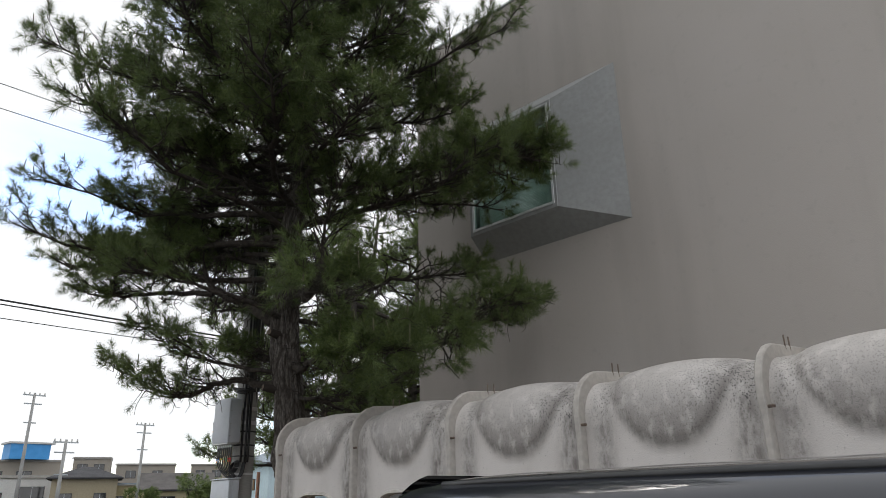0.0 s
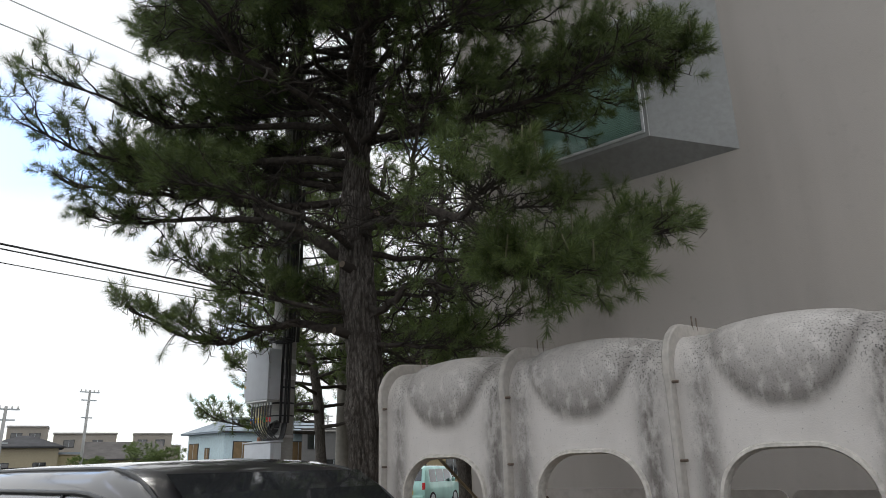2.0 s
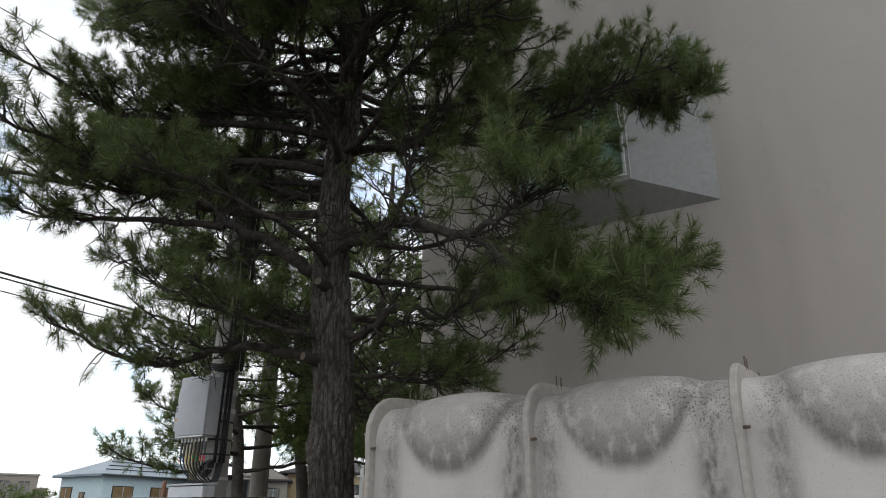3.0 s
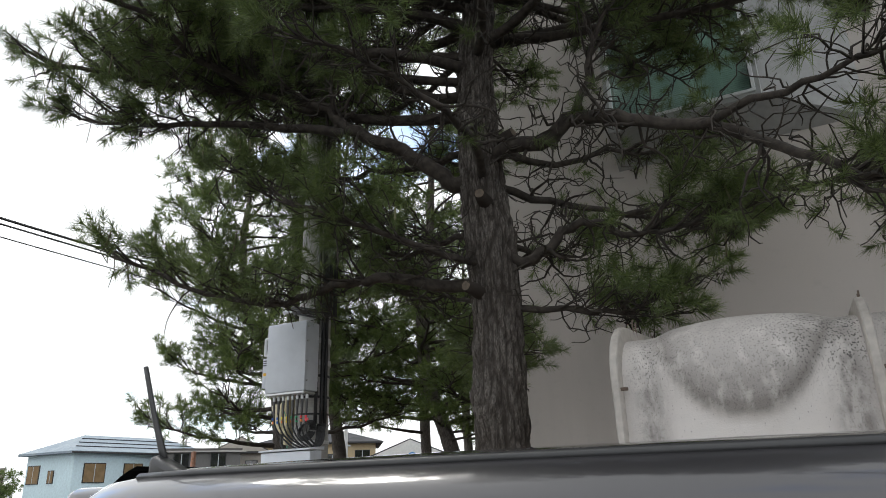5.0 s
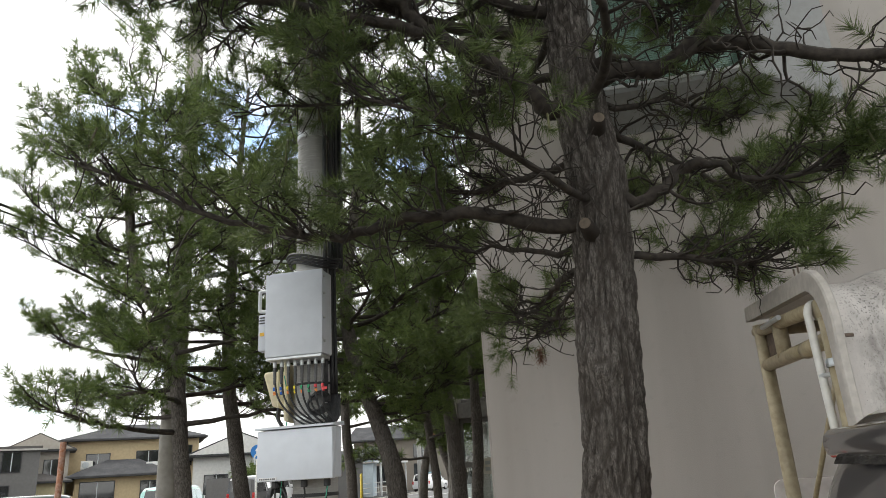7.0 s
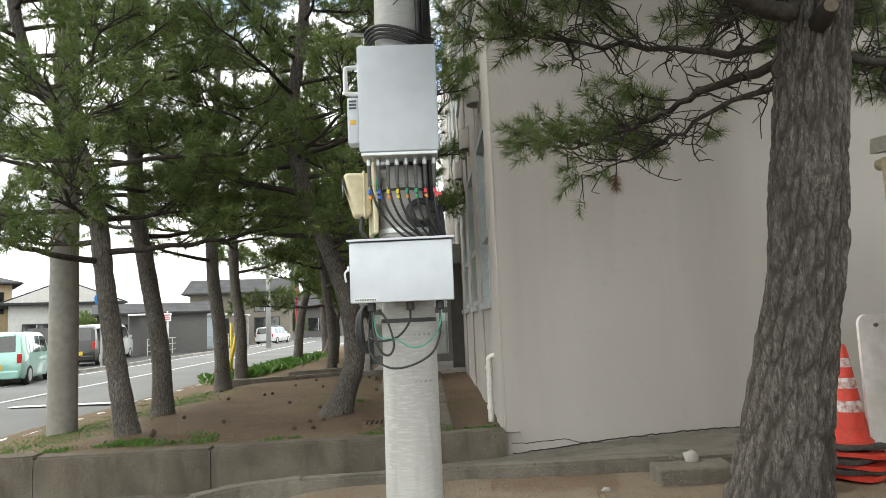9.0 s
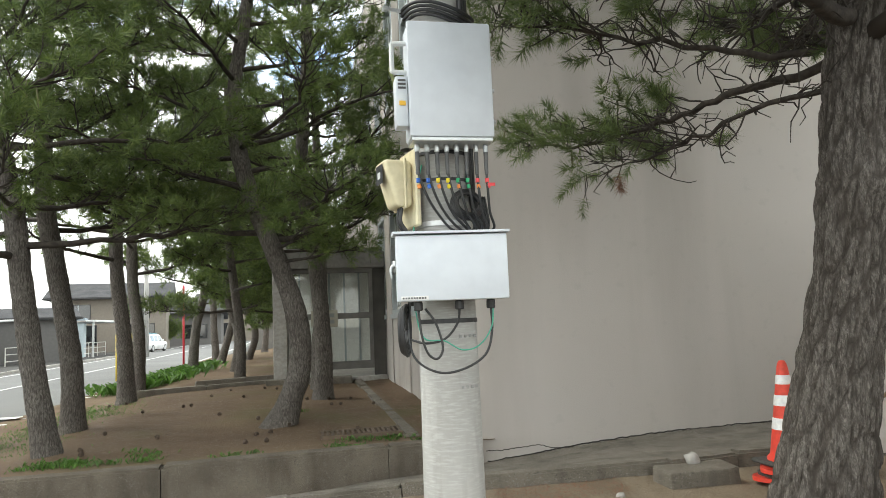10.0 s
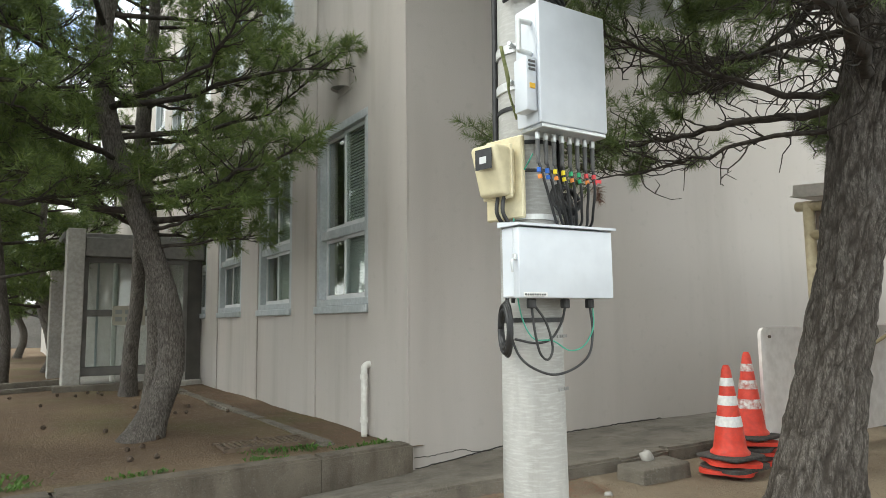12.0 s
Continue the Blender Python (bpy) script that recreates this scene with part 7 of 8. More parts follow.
for i, (x, y, z, r, s, mt, tl) in enumerate(((-6.7, 6.38, 0.36, 10, 0.22, ORANGE, 2), (-6.68, 6.36, 0.325, 40, 0.23, BLACKRUBBER, -3), (-6.71, 6.4, 0.29, 70, 0.22, ORANGE, 1), (-6.15, 6.55, 0.44, 20, 0.22, ORANGE, 3), (-6.16, 6.57, 0.40, 60, 0.23, BLACKRUBBER, -3), (-6.13, 6.55, 0.36, 5, 0.22, ORANGE, 2), (-6.14, 6.56, 0.32, 35, 0.23, BLACKRUBBER, 0), (-6.15, 6.54, 0.285, 80, 0.22, ORANGE, 0))):
    weight(x, y, z, r, s, mt, tl)

def stone(name, x, y, z, sx, sy, sz, seed, mat, label):
    bm = bmesh.new()
    bmesh.ops.create_icosphere(bm, subdivisions=2, radius=1)
    for v in bm.verts:
        v.co *= 1 + 0.35 * noise.noise(v.co * 1.4 + Vector((seed, 0, 0)))
        v.co = Vector((x + v.co.x * sx, y + v.co.y * sy, z + v.co.z * sz))
    t = thing(name, (x, y, z), label, "stone")
    part("stone_body", bm, mat, t, "", 30)
blk = thing("concrete_block", (-7.25, 6.6, 0.25), "weathered concrete block lying against the kerb", "concrete block")
bb3 = boxed(-7.55, 6.52, 0.2, -7.0, 6.8, 0.385, 0.02, segs=2)
bmesh.ops.subdivide_edges(bb3, edges=bb3.edges[:], cuts=4, use_grid_fill=True)
for v in bb3.verts:
    v.co += 0.012 * noise.noise_vector(v.co * 7)
part("block_body", bb3, KERB, blk, "", 40)
stone("stone", -7.24, 6.76, 0.41, 0.06, 0.05, 0.055, 3, CONC, "pale chipped stone on the kerb block")
stone("stone", -6.75, 6.55, 0.3, 0.05, 0.04, 0.035, 9, CONC, "small pale stone on the soil")
stone("stone", -7.95, 6.5, 0.27, 0.035, 0.03, 0.02, 5, CONC, "small pale stone on the soil")
stone("stone", -8.4, 6.3, 0.26, 0.02, 0.02, 0.015, 6, CONC, "small pale stone on the soil")

# fallen red needles, grass and cones
rg = np.random.default_rng(31)
def litter(name, n, area, hfun, ln, w, mat, label, cat, upright=False):
    x = rg.uniform(area[0], area[1], n)
    y = rg.uniform(area[2], area[3], n)
    z = np.array([hfun(a, b) for a, b in zip(x, y)]) + 0.006
    a = rg.uniform(0, 2 * np.pi, n)
    L = ln * rg.uniform(0.5, 1.2, n)
    if upright:
        tip = np.stack([x + np.cos(a) * L * 0.45, y + np.sin(a) * L * 0.45, z + L], -1)
    else:
        tip = np.stack([x + np.cos(a) * L, y + np.sin(a) * L, z + rg.uniform(0, 0.015, n)], -1)
    p = np.stack([x - np.sin(a) * w, y + np.cos(a) * w, z], -1)
    q = np.stack([x + np.sin(a) * w, y - np.cos(a) * w, z], -1)
    v = np.stack([p, q, tip], 1).reshape(-1, 3)
    ob = link_mesh(name, mesh_of(name, v, np.arange(len(v)).reshape(-1, 3)), mat, None)
    return tagged(ob, label, cat, "", "stuff")
NEEDLE_RED = needles("fallen_needles", (0.22, 0.07, 0.035), (0.36, 0.14, 0.07))
NEEDLE_BROWN = needles("brown_needles", (0.13, 0.08, 0.047), (0.25, 0.16, 0.098))
litter("red_needles", 520, (-8.75, -7.8, 6.55, 6.97), sand_height, 0.09, 0.002, NEEDLE_RED, "patch of fallen reddish pine needles", "needles")
litter("red_needles", 250, (-10.6, -9.7, 6.4, 6.8), sand_height, 0.09, 0.002, NEEDLE_RED, "patch of fallen reddish pine needles", "needles")
litter("red_needles", 900, (-8.85, -8.5, 9.0, 15.5), bed_height, 0.08, 0.002, NEEDLE_RED, "fallen reddish needles along the building", "needles")
litter("brown_needles", 26000, (-14, -8.7, 8.6, 17), bed_height, 0.09, 0.0025, NEEDLE_BROWN, "carpet of fallen brown pine needles", "needles")
litter("brown_needles", 7000, (-10.8, -5, 4.0, 6.9), sand_height, 0.07, 0.002, NEEDLE_BROWN, "scattered fallen pine needles on soil", "needles")
def sprigs(name, spots, mat, label, hfun, blade, per, spread):
    vs = []
    for cx, cy, s in spots:
        n = int(per * s)
        x, y = cx + rg.normal(0, spread * s, n), cy + rg.normal(0, spread * s * 0.6, n)
        z = np.array([hfun(p, q) for p, q in zip(x, y)])
        a = rg.uniform(0, 6.28, n)
        L = blade * rg.uniform(0.4, 1.2, n)
        w = 0.18 * L
        tip = np.stack([x + np.cos(a) * L * 0.8, y + np.sin(a) * L * 0.8, z + L * 0.75], -1)
        mid = np.stack([x + np.cos(a) * L * 0.4, y + np.sin(a) * L * 0.4, z + L * 0.55], -1)
        sd = np.stack([-np.sin(a), np.cos(a), 0 * a], -1) * w[:, None]
        base = np.stack([x, y, z - 0.005], -1)
        vs.append(np.stack([base, mid + sd, tip], 1))
        vs.append(np.stack([base, tip, mid - sd], 1))
    v = np.concatenate(vs).reshape(-1, 3)
    ob = link_mesh(name, mesh_of(name, v, np.arange(len(v)).reshape(-1, 3)), mat, None)
    return tagged(ob, label, "weeds", "", "stuff")
spots = [(-8.62 - 0.18 * i + rg.normal(0, 0.05), 8.66 + rg.normal(0, 0.05), rg.uniform(0.3, 0.8)) for i in range(30) if i % 5 in (1, 2)]
spots += [(-12.6 + rg.normal(0, 0.5), 8.8 + rg.normal(0, 0.15), 1.0) for _ in range(10)] + [(-11.6, 9.0, 1.3), (-9.2, 9.0, 1.4), (-9.6, 9.0, 1.2), (-8.6, 8.75, 1.3), (-10.2, 11.5, 0.5)]
sprigs("weeds", spots, GRASS, "small green weeds along the bed edge", bed_height, 0.05, 60, 0.09)
sprigs("grass", [(-14.0 + rg.normal(0, 0.25), 19 + 0.35 * i, 1.5) for i in range(26)], GRASS, "strip of tall green grass by the road", bed_height, 0.3, 70, 0.2)
sprigs("short_grass", [(rg.uniform(-14.5, -13.2), rg.uniform(9, 16), 1.2) for i in range(60)], GRASS, "thin short grass on the road side of the bed", bed_height, 0.035, 60, 0.3)
# pine cones on the bed
src = thing("pine_cone", (0, 0, 0), "dark open pine cone lying on the soil", "pine cone", "pine cones on the bed")
cb = bmesh.new()
add_lathe(cb, [(0.0, -0.02), (0.014, -0.016), (0.024, -0.002), (0.02, 0.012), (0.011, 0.024), (0, 0.03)], 0, 0, 10)
for i, v in enumerate(cb.verts):
    v.co *= 1 + 0.22 * (i % 2)
part("scale_body", cb, varied("pine_cone_brown", (0.05, 0.035, 0.025), (0.1, 0.07, 0.05), 60, rough=0.9), src)
random.seed(3)
places = [(random.uniform(-13.5, -9.0), random.uniform(8.8, 16.0)) for _ in range(36)]
for i, (x, y) in enumerate(places):
    m = pose(x, y, bed_height(x, y) + 0.02, random.uniform(0, 180), random.uniform(0, 90), random.uniform(0, 360))
    if i:
        copy_thing(src, m)
    else:
        src.matrix_basis = m
# bare sprout on the pole and rusty post, poles and guards by the road
post = thing("rusty_post", (-14.46, 9.1, 0.1), "thin rusty steel post at the bed edge", "post")
part("post_tube", tubed([(-14.46, 9.1, 0.1), (-14.46, 9.1, 2.3)], 0.04, 10, 2), RUST, post, "", 60)
sprout = thing("twig", (-9.5, 5.6, 2.7), "small mossy dead twig behind the pole", "twig")
part("stem", tubed([(-9.42, 5.62, 2.56), (-9.5, 5.58, 2.68), (-9.52, 5.56, 2.74), (-9.57, 5.55, 2.9)], [0.007, 0.006, 0.011, 0.009], 7, 4), varied("mossy_twig", (0.12, 0.14, 0.05), (0.19, 0.2, 0.09), 40, rough=0.9), sprout, "", 60)
REDP = varied("red_enamel", (0.5, 0.03, 0.05), (0.6, 0.05, 0.07), 5, rough=0.4)
rp = thing("red_pole", (-15.5, 34.0, 0.1), "slim red marker pole at the road edge", "pole")
part("pole_tube", tubed([(-15.5, 34.0, 0.1), (-15.5, 34.0, 3.6)], 0.045, 10, 2), REDP, rp, "", 60)
YEL = varied("yellow_enamel", (0.7, 0.5, 0.03), (0.75, 0.56, 0.05), 5, (0.3, 0.25, 0.1), 30, rough=0.45)
for x, y, lean in ((-14.4, 19.2, 0.35), (-15.8, 24.5, 0.0)):
    yg = thing("guy_guard", (x, y, 0.15), "yellow guy-wire guard leaning by the road", "guard", "guy guards")
    part("guard_tube", tubed([(x, y, 0.12), (x + lean, y, 1.7)], 0.045, 10, 2), YEL, yg, "", 60)
SIGNB = varied("sign_blue", (0.02, 0.17, 0.5), (0.03, 0.2, 0.55), 5, rough=0.4)
for nm, x, y, zt, round_ in (("road_sign", -22.4, 29.4, 2.9, True), ("notice_sign", -22.3, 36.0, 2.4, False)):
    sgn = thing(nm, (x, y, 0.1), "round blue road sign on a white post" if round_ else "small white notice board on a white post", "road sign", "road signs")
    part("post", tubed([(x, y, 0.1), (x, y, zt + 0.1)], 0.04, 10, 2), WHITEPVC, sgn, "", 60)
    if round_:
        bm = bmesh.new()
        add_lathe(bm, [(0.0, 0), (0.3, 0), (0.3, 0.02), (0, 0.02)], 0, 0, 24)
        mm = Matrix.Translation((x + 0.05, y - 0.05, zt)) @ pose(0, 0, 0, 90, 0, 25)
        for v in bm.verts:
            v.co = mm @ v.co
        d = part("disc", bm, SIGNB, sgn)
        ar = bmesh.new()
        add_prism(ar, [(-0.04, -0.18), (0.04, -0.18), (0.04, 0.03), (0.12, 0.03), (0, 0.2), (-0.12, 0.03), (-0.04, 0.03)], 0.022, 0.03, "y")
        mm2 = Matrix.Translation((x + 0.05, y - 0.05, zt)) @ pose(0, 0, 0, 0, 0, 25)
        for v in ar.verts:
            v.co = mm2 @ Vector((v.co.x, -v.co.y, v.co.z))
        part("arrow", ar, REFLECT, d, "white arrow")
    else:
        b = part("board", boxed(x - 0.2, y - 0.06, zt - 0.4, x + 0.2, y - 0.04, zt, 0.005), REFLECT, sgn)
        for k in range(3):
            part("bar", boxed(x - 0.13, y - 0.064, zt - 0.32 + 0.1 * k, x + 0.13, y - 0.0605, zt - 0.27 + 0.1 * k), LAMPR, b)
# roadside rail fence
fence = thing("rail_fence", (-24.5, 22, 0.1), "low white tubular fence along the far pavement", "fence")
for p, q in (((-26.0, 17), (-29.6, 37)), ((-26.0, 42.6), (-25.2, 58))):
    n = 9
    for i in range(n + 1):
        x, y = p[0] + (q[0] - p[0]) * i / n, p[1] + (q[1] - p[1]) * i / n
        part("fence_post", tubed([(x, y, 0.1), (x, y, 1.1)], 0.03, 8, 1), WHITEPVC, fence)
    for z in (0.35, 0.72, 1.08):
        part("fence_rail", tubed([(*p, z), (*q, z)], 0.022, 8, 1), WHITEPVC, fence)
kerb_run("far_kerb", [(-21.9, 10, 0.24), (-22.2, 60, 0.24)], 0.2, 0.1, CONC, "grey kerb along the far pavement", 0.05)

# ---- the town beyond the road ----
def wallpaint(name, c):
    return varied(name, c, tuple(0.92 * q for q in c), 0.6, tuple(0.75 * q for q in c), 6, 0.85)
TILE = varied("dark_roof_tile", (0.06, 0.06, 0.064), (0.095, 0.095, 0.1), 1.0, (0.045, 0.045, 0.048), 8, 0.9, bump=0.03, bscale=12, spec=0.15)
BROWNROOF = varied("brown_slate_roof", (0.10, 0.093, 0.09), (0.145, 0.135, 0.13), 1.0, (0.07, 0.063, 0.06), 8, 0.9, spec=0.15)
BLUEROOF = varied("pale_blue_metal_roof", (0.25, 0.30, 0.345), (0.32, 0.37, 0.41), 1.0, (0.2, 0.24, 0.28), 5, rough=0.7, spec=0.2)
FARGLASS = pane_mat()
CURT = varied("brown_curtain", (0.2, 0.13, 0.06), (0.27, 0.18, 0.09), 2, rough=0.8)

def house(name, x, y, yaw, w, d, h, wall, roof, label, kind="hip", rise=1.5, wins=(), eave=0.45, category="house", pane=None, group="houses across the road", seams=False):
    """Front along local x at local y=0, facing local -y. wins: (u, z, width, height) on the front; a fifth value 's' puts it on the right side."""
    m = pose(x, y, 0.1, 0, 0, yaw)
    root = thing(name, (0, 0, 0), label, category, group)
    part("wall", boxed(-w / 2, 0, 0, w / 2, d, h), wall, root)
    rb = bmesh.new()
    e = eave
    if kind == "flat":
        add_box(rb, -w / 2 - 0.1, -0.1, h + 0.002, w / 2 + 0.1, d + 0.1, h + 0.3)
    else:
        lo = [rb.verts.new(p) for p in ((-w / 2 - e, -e, h), (w / 2 + e, -e, h), (w / 2 + e, d + e, h), (-w / 2 - e, d + e, h))]
        l2 = [rb.verts.new((v.co.x, v.co.y, h + 0.16)) for v in lo]
        if kind == "hip":
            s = min(w, d) * 0.42
            r0, r1 = (rb.verts.new((-w / 2 + s, d / 2, h + rise)), rb.verts.new((w / 2 - s, d / 2, h + rise)))
        elif kind == "gablex":
            r0, r1 = (rb.verts.new((-w / 2 - e, d / 2, h + rise)), rb.verts.new((w / 2 + e, d / 2, h + rise)))
        else:
            r0, r1 = (rb.verts.new((0, -e, h + rise)), rb.verts.new((0, d + e, h + rise)))
        for j in range(4):
            rb.faces.new((lo[j], lo[(j + 1) % 4], l2[(j + 1) % 4], l2[j]))
        rb.faces.new(lo)
        if kind in ("hip", "gablex"):
            rb.faces.new((l2[0], l2[1], r1, r0))
            rb.faces.new((l2[2], l2[3], r0, r1))
            rb.faces.new((l2[1], l2[2], r1))
            rb.faces.new((l2[3], l2[0], r0))
        else:
            rb.faces.new((l2[3], l2[0], r0, r1))
            rb.faces.new((l2[1], l2[2], r1, r0))
            rb.faces.new((l2[0], l2[1], r0))
            rb.faces.new((l2[2], l2[3], r1))
        bmesh.ops.recalc_face_normals(rb, faces=rb.faces[:])
    rf = part("roof", rb, roof, root)
    if seams:
        for k in range(3):
            f, s = 0.25 + 0.25 * k, min(w, d) * 0.42
            xx, yy, zz = w / 2 + e - (e + s) * f, -e + (d / 2 + e) * f, h + 0.16 + (rise - 0.16) * f
            part("snow_guard", tubed([(-xx, yy, zz + 0.03), (xx, yy, zz + 0.03)], 0.035, 6, 1), TILE, rf, "dark snow-guard rail")
    if kind == "gabley":
        g = bmesh.new()
        add_prism(g, [(-w / 2 - e * 0.5, h + 0.17), (w / 2 + e * 0.5, h + 0.17), (0, h + rise - 0.1)], -0.06 - e, -0.012 - e, "y")
        part("gable_wall", g, wall, root)
    part("gutter", boxed(-w / 2 - e - 0.06, -e - 0.1, h + 0.0, w / 2 + e + 0.06, -e - 0.012, h + 0.12, 0.01), TRIM if kind != "flat" else CONC, root)
    for q in wins:
        u, z, ww, wh = q[:4]
        if len(q) > 4 and q[4] == "l":
            fr = boxed(-w / 2 - 0.05, u - ww / 2 - 0.06, z - 0.06, -w / 2 + 0.02, u + ww / 2 + 0.06, z + wh + 0.06)
            pa = boxed(-w / 2 - 0.06, u - ww / 2, z, -w / 2 - 0.052, u + ww / 2, z + wh)
            mu = boxed(-w / 2 - 0.07, u - 0.03, z, -w / 2 - 0.0605, u + 0.03, z + wh)
        elif len(q) > 4:
            fr = boxed(w / 2 - 0.02, u - ww / 2 - 0.06, z - 0.06, w / 2 + 0.05, u + ww / 2 + 0.06, z + wh + 0.06)
            pa = boxed(w / 2 + 0.052, u - ww / 2, z, w / 2 + 0.06, u + ww / 2, z + wh)
            mu = boxed(w / 2 + 0.0605, u - 0.03, z, w / 2 + 0.07, u + 0.03, z + wh)
        else:
            fr = boxed(u - ww / 2 - 0.06, -0.05, z - 0.06, u + ww / 2 + 0.06, 0.02, z + wh + 0.06)
            pa = boxed(u - ww / 2, -0.06, z, u + ww / 2, -0.052, z + wh)
            mu = boxed(u - 0.03, -0.07, z, u + 0.03, -0.0605, z + wh)
        wi = part("window", fr, TRIM, root)
        part("pane", pa, pane or FARGLASS, wi)
        part("mullion", mu, ALU, wi)
    root.matrix_basis = m
    return root

def ac_unit(parent_xyz, yaw):
    x, y, z = parent_xyz
    a = thing("air_conditioner", (0, 0, 0), "white outdoor air conditioner unit on a bracket", "air conditioner", "air conditioners")
    part("case", boxed(-0.4, -0.3, 0, 0.4, 0, 0.6, 0.02), WHITEPVC, a)
    bm = bmesh.new()
    add_lathe(bm, [(0.0, 0), (0.24, 0), (0.24, 0.02), (0.2, 0.03), (0, 0.03)], 0, 0, 20)
    for v in bm.verts:
        v.co = Vector((v.co.x - 0.08, -0.3 - v.co.z, v.co.y + 0.3))
    part("fan_grille", bm, ALU, a)
    part("bracket", boxed(-0.4, -0.3, -0.05, 0.4, 0.05, -0.002), ALU, a)
    a.matrix_basis = pose(x, y, z, 0, 0, yaw)

WB, WG, WBE, WGR, WW, WY_ = wallpaint("pale_blue_siding", (0.66, 0.81, 0.86)), wallpaint("dark_grey_siding", (0.15, 0.145, 0.14)), wallpaint("beige_render", (0.56, 0.44, 0.27)), wallpaint("grey_beige_siding", (0.42, 0.38, 0.33)), wallpaint("white_render", (0.68, 0.67, 0.64)), wallpaint("yellow_render", (0.55, 0.48, 0.3))
WTIM = wallpaint("weathered_timber", (0.24, 0.21, 0.175))
WCON = wallpaint("weathered_concrete", (0.38, 0.34, 0.29))
# pale blue house: long front towards the lot
house("blue_house", -51.8, 38.5, 88, 12.0, 5.7, 4.45, WB, BLUEROOF, "pale blue two-storey house with a hipped metal roof", "hip", 1.5, [(-4.35, 2.5, 1.6, 1.25), (-1.2, 2.5, 1.5, 1.25), (1.2, 2.2, 1.3, 1.6), (-4.0, 0.3, 1.8, 1.5), (4.7, 2.5, 1.4, 1.2, "l"), (2.5, 2.5, 0.6, 0.8, "l")], 0.5, pane=CURT, seams=True)
house("grey_house", -46.1, 38.9, 50, 5.2, 6, 4.4, WG, BROWNROOF, "dark grey two-storey house with a balcony", "flat", 0.3, [(-1.6, 3.1, 1.0, 1.2), (1.0, 3.1, 1.0, 1.2), (0, 0.6, 2.0, 1.6)], 0.3)
house("gable_house", -47.4, 43.9, 42, 4.0, 8, 4.5, WGR, BROWNROOF, "grey-beige gabled house with a slate roof", "gabley", 1.35, [(-0.9, 2.7, 0.9, 1.2), (0.9, 2.7, 0.9, 1.2)], 0.4)
house("gable_porch", -46.2, 41.9, 42, 4.6, 3.2, 2.3, WY_, BROWNROOF, "low cream porch wing with a slate roof", "hip", 0.7, [(-1.2, 0.6, 0.9, 1.2)], 0.4)
house("beige_house", -44.0, 50.0, 36, 9.5, 8, 5.3, WBE, TILE, "beige two-storey house with a tiled roof and lean-to", "hip", 1.5, [(-2.6, 3.4, 1.6, 0.9), (1.0, 3.2, 1.7, 1.2), (3.6, 3.2, 1.2, 1.5)], 0.6)
house("lean_to", -42.5, 46.6, 36, 6.0, 4.5, 2.5, WBE, TILE, "single-storey beige wing under a dark tiled roof", "hip", 1.3, [(-1.5, 0.3, 2.2, 1.9), (2.0, 0.5, 1.2, 1.6)], 0.6)
ac_unit((-41.7, 49.0, 3.0), 36)
ac_unit((-46.0, 47.2, 3.3), 36)
house("white_gable_house", -34.3, 49.0, 30, 6.5, 8, 3.5, WW, TILE, "white gabled house with grey tiles", "gabley", 1.7, [(-1.6, 0.6, 1.6, 1.6), (1.6, 0.6, 1.6, 1.6)], 0.6)
house("dark_shed", -27.0, 46.0, 25, 6.5, 4, 2.5, WG, TILE, "dark timber-clad building behind the fence", "gablex", 0.8, [(-1.8, 0.9, 1.2, 1.0)], 0.3)
house("timber_house", -27.0, 66.0, 8, 9, 7, 4.6, WTIM, TILE, "weathered wooden house with a tiled roof", "gablex", 1.6, [(-2.5, 2.9, 1.8, 1.2), (2.2, 2.9, 1.8, 1.2), (-2, 0.7, 1.8, 1.6), (2.4, 0.7, 2.2, 1.6)], 0.6)
house("timber_house_low", -24.5, 80.0, 5, 10, 8, 3.4, WG, TILE, "low dark wooden house with a tiled roof", "gablex", 1.8, [(-2.5, 0.8, 1.8, 1.4), (2.4, 0.8, 2.2, 1.4)], 0.6)
house("end_house", -18.5, 96.0, 0, 12, 8, 4.8, WTIM, TILE, "house closing the end of the street", "gablex", 1.8, [(-3, 3.0, 1.8, 1.2), (3, 3.0, 1.8, 1.2), (-3, 0.8, 2.0, 1.6), (3, 0.8, 2.0, 1.6)], 0.6)
house("storage_box", -27.0, 52.5, 12, 3.6, 2.4, 2.4, wallpaint("pale_blue_steel", (0.55, 0.63, 0.68)), BLUEROOF, "pale blue steel storage unit", "flat", 0.2, [], 0.1, "storage unit")
# carport with a light roof
cp = thing("carport", (-28, 56, 0.1), "flat-roofed white carport beside the storage unit", "carport")
part("carport_roof", boxed(-31, 53, 2.5, -24.5, 60, 2.65, 0.02), WHITEALU, cp)
for x, y in ((-30.8, 53.2), (-24.7, 53.2), (-30.8, 59.8), (-24.7, 59.8)):
    part("carport_post", boxed(x - 0.06, y - 0.06, 0.1, x + 0.06, y + 0.06, 2.498), WHITEALU, cp)
# small bus shelter behind the pines
bs = thing("bicycle_shelter", (-25.8, 43.5, 0.1), "white-framed roadside shelter with a dark back wall", "shelter")
part("shelter_roof", boxed(-27.2, 42.7, 2.5, -25.2, 44.3, 2.6, 0.02), WHITEALU, bs)
for y in (42.9, 44.1):
    part("shelter_post", boxed(-25.4, y - 0.04, 0.1, -25.32, y + 0.04, 2.498), WHITEALU, bs)
part("shelter_back", boxed(-27.2, 42.7, 0.1, -27.12, 44.3, 2.49), WG, bs)
structure("dark_fence", boxed(-33, 42.6, 0.1, -27.4, 42.8, 2.0), WG, "dark board fence beside the street", "fence")
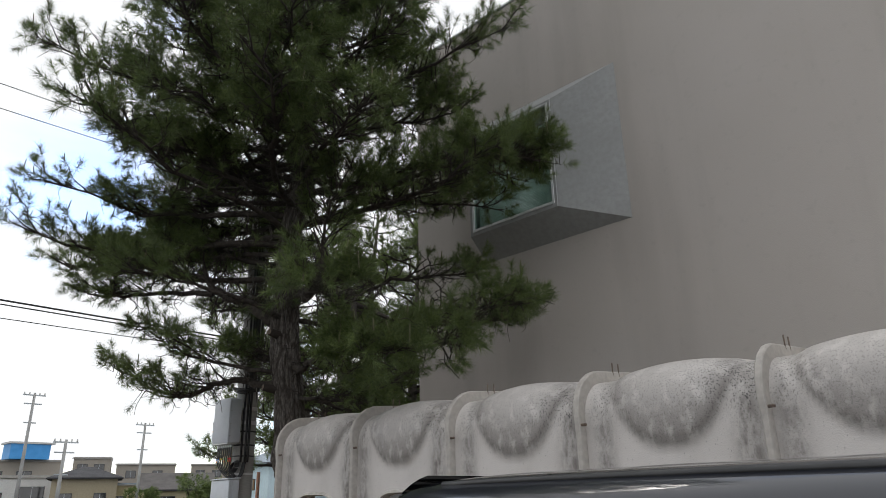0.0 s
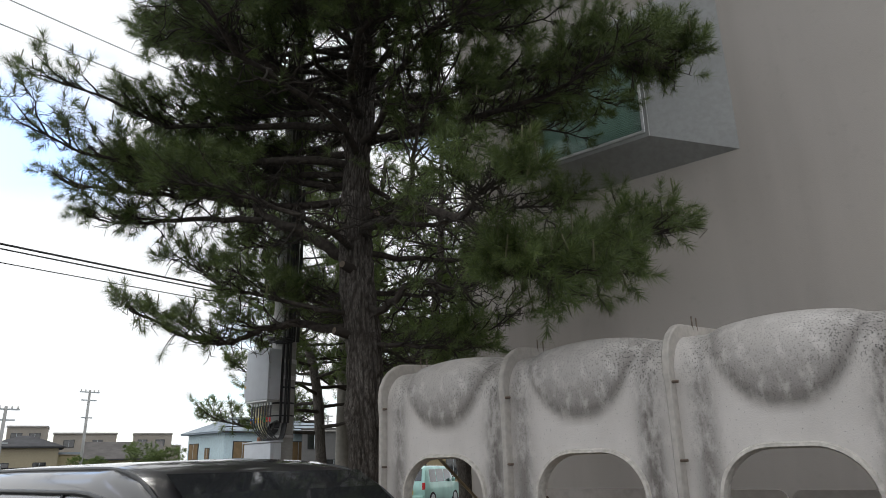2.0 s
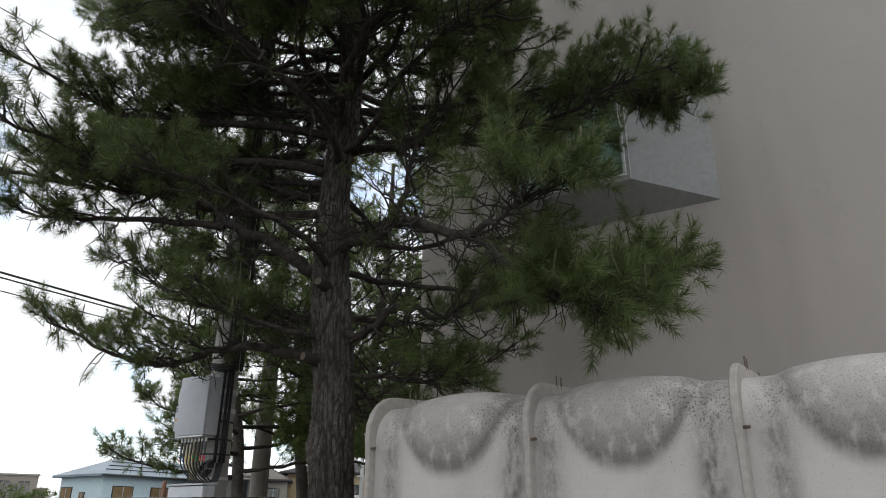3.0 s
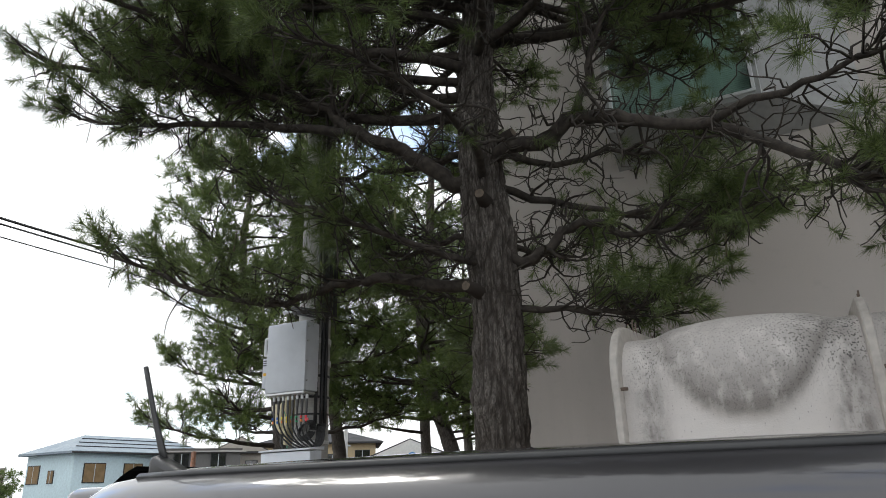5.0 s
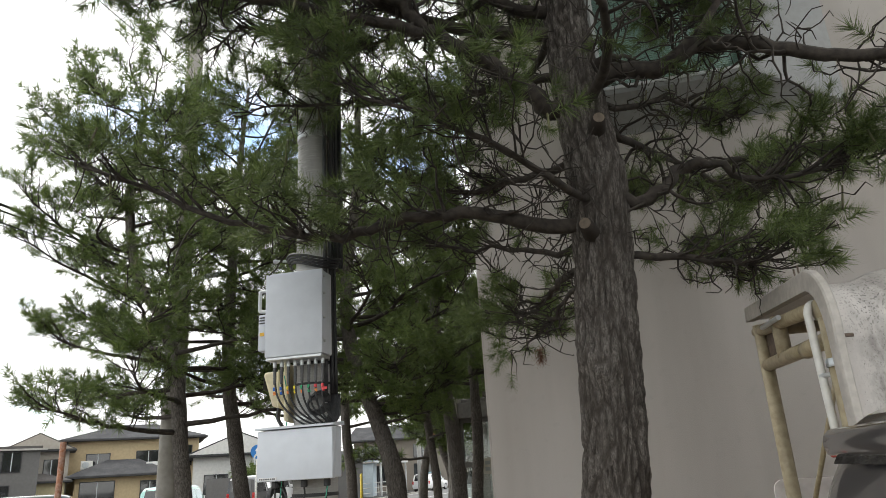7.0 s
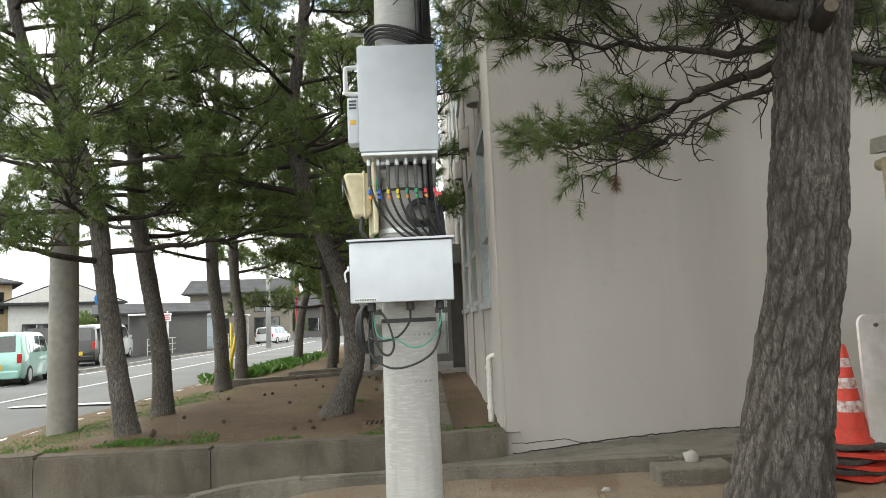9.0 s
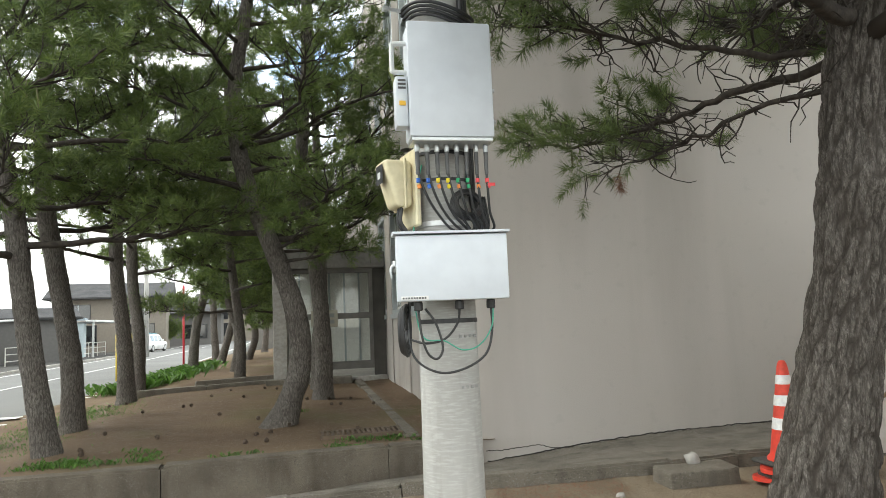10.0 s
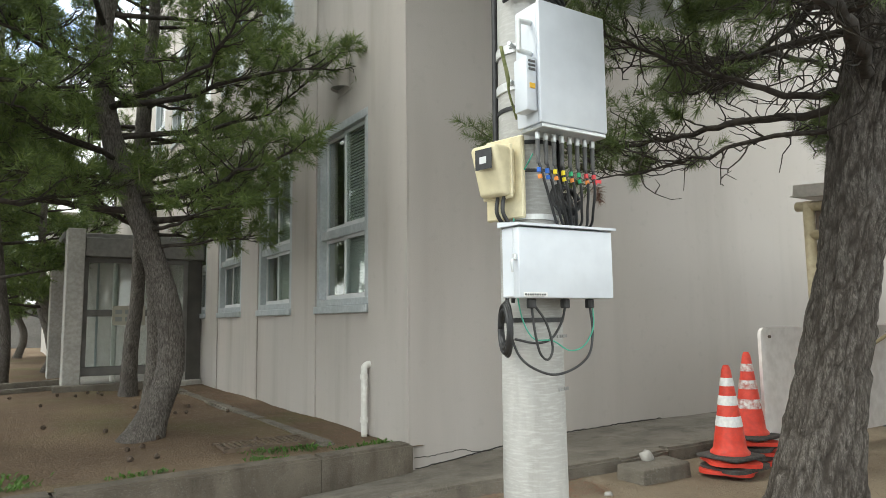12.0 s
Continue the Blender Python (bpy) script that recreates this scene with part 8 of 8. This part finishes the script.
# far side, seen over the car roofs
house("tile_house", -82.0, 28.5, 70, 6.4, 7, 4.2, wallpaint("tan_render", (0.42, 0.36, 0.25)), TILE, "tan house with a dark glazed tile roof", "hip", 1.4, [(-1.8, 1.4, 1.3, 1.3), (1.6, 1.6, 1.1, 1.1)], 0.5, group="houses beyond the lot")
house("yellow_house", -86.0, 34.6, 68, 6.0, 7, 3.6, WY_, BLUEROOF, "yellowish low house with a metal roof edge", "flat", 0.3, [(-1.0, 1.4, 1.6, 1.0)], 0.3, group="houses beyond the lot")
house("brown_roof_house", -75.0, 35.6, 66, 6.6, 8, 2.8, WY_, BROWNROOF, "low house under a broad brown tiled roof", "gablex", 2.0, [(-1.0, 1.0, 1.6, 1.2)], 0.6, group="houses beyond the lot")
house("white_block", -92.0, 25.0, 72, 9.0, 7, 4.6, WW, CONC, "white flat-roofed building with large dark windows", "flat", 0.3, [(-2.6, 1.4, 1.8, 1.6), (1.2, 1.0, 2.4, 2.6)], 0.2, group="houses beyond the lot")
house("blue_top_block", -127.0, 33.5, 74, 12.0, 8, 8.2, WCON, CONC, "concrete building with railings on its roof", "flat", 0.3, [(-3, 5.5, 2, 1.2), (1, 5.5, 2, 1.2)], 0.3, group="houses beyond the lot")
bt = thing("roof_hut", (-126, 34.5, 8.6), "bright blue and white hut on a flat roof", "hut")
part("hut_wall", boxed(-129, 31.5, 8.61, -125, 37.2, 10.9), varied("bright_blue_panel", (0.05, 0.3, 0.68), (0.07, 0.34, 0.74), 1, rough=0.5), bt)
part("hut_roof", boxed(-129.4, 31.2, 10.91, -124.8, 37.8, 11.2), WW, bt)
for nm, x, y, yaw, w, h in (("apartment_block", -134, 47.0, 68, 6.0, 9.3), ("apartment_block", -131, 55.5, 66, 10.0, 8.2), ("apartment_block", -135, 70.0, 63, 7.0, 8.6), ("long_block", -140, 64.0, 66, 26.0, 6.4)):
    house(nm, x, y, yaw, w, 8, h, WCON, CONC, "weathered concrete apartment building with a flat roof", "flat", 0.3, [(-w * 0.25, h - 2.2, 1.6, 1.2), (w * 0.2, h - 2.2, 1.6, 1.2)], 0.2, "apartment building", group="apartment buildings")
for x, y, h, lean in ((-58.5, 18.6, 6.4, 0.5), (-69.9, 29.2, 9.2, 0.0), (-68.0, 18.4, 11.0, 0.3), (-84, 66, 9.0, 0.0), (-82, 69, 9.2, 0.0), (-52, 62, 9.5, 0.0), (-34, 40, 7.0, 0.0), (-19.9, 47, 8.5, 0.0)):
    up = thing("far_pole", (x, y, 0.1), "distant concrete power pole with cross-arms", "utility pole", "distant poles")
    part("pole_shaft", tubed([(x, y, 0.1), (x + lean * 0.2, y, h)], [0.17, 0.1], 10, 2), POLE, up, "", 60)
    for dz, wd in ((0.25, 0.9), (1.0, 0.7), (2.6, 0.5)):
        part("cross_arm", boxed(x - 0.06 + lean * 0.15, y - wd, h - dz, x + 0.04 + lean * 0.15, y + wd, h - dz + 0.1), ALU, up)
    for dy in (-0.8, -0.4, 0.4, 0.8):
        part("insulator", lathed([(0.05, h - 0.15), (0.07, h - 0.1), (0.04, h + 0.05), (0, h + 0.06)], x + lean * 0.15, y + dy, 8), WHITEPVC, up)
# a cloud-pruned garden tree and hedge trees
def bush(name, x, y, z, r, seed, label, hgt=1.0):
    rng = np.random.default_rng(seed)
    t = thing(name, (x, y, 0.1), label, "tree", "garden trees")
    wood, sh = Wood(), []
    wood.tube(np.array([[x, y, 0.1], [x + 0.1, y, z * 0.5], [x, y, z]]), 0.12, 0.06, 7)
    for k in range(16):
        a, e = rng.uniform(0, 6.28), rng.uniform(-0.2, 0.9)
        c = np.array([x + math.cos(a) * r * rng.uniform(0.3, 1), y + math.sin(a) * r * rng.uniform(0.3, 1), z + e * r * hgt])
        wood.tube(np.stack([[x, y, z * 0.7], (c + [x, y, z]) / 2, c]), 0.04, 0.015, 5)
        for _ in range(34):
            d = rng.normal(0, 1, 3)
            d /= np.linalg.norm(d)
            sh.append((c + d * r * 0.22 * np.array([1, 1, 0.6]), d))
    link_mesh("limbwork", wood.mesh("limbwork"), TWIG, t)
    link_mesh("crown", crown_mesh("crown", sh, "far", rng, 1.3), NEEDLE_B, t)
bush("garden_pine", -65.5, 32.6, 2.2, 1.9, 1, "dark clipped garden pine by the houses")
bush("garden_pine", -62.5, 33.6, 2.0, 1.6, 2, "dark clipped garden pine by the houses")
bush("garden_tree", -68.0, 29.0, 1.2, 1.6, 3, "low green garden tree by the houses")
bush("garden_tree", -31.0, 44.0, 1.4, 1.2, 4, "low green garden tree behind the fence")
bush("garden_tree", -23.5, 72.0, 1.6, 1.5, 5, "low green garden tree at the street")
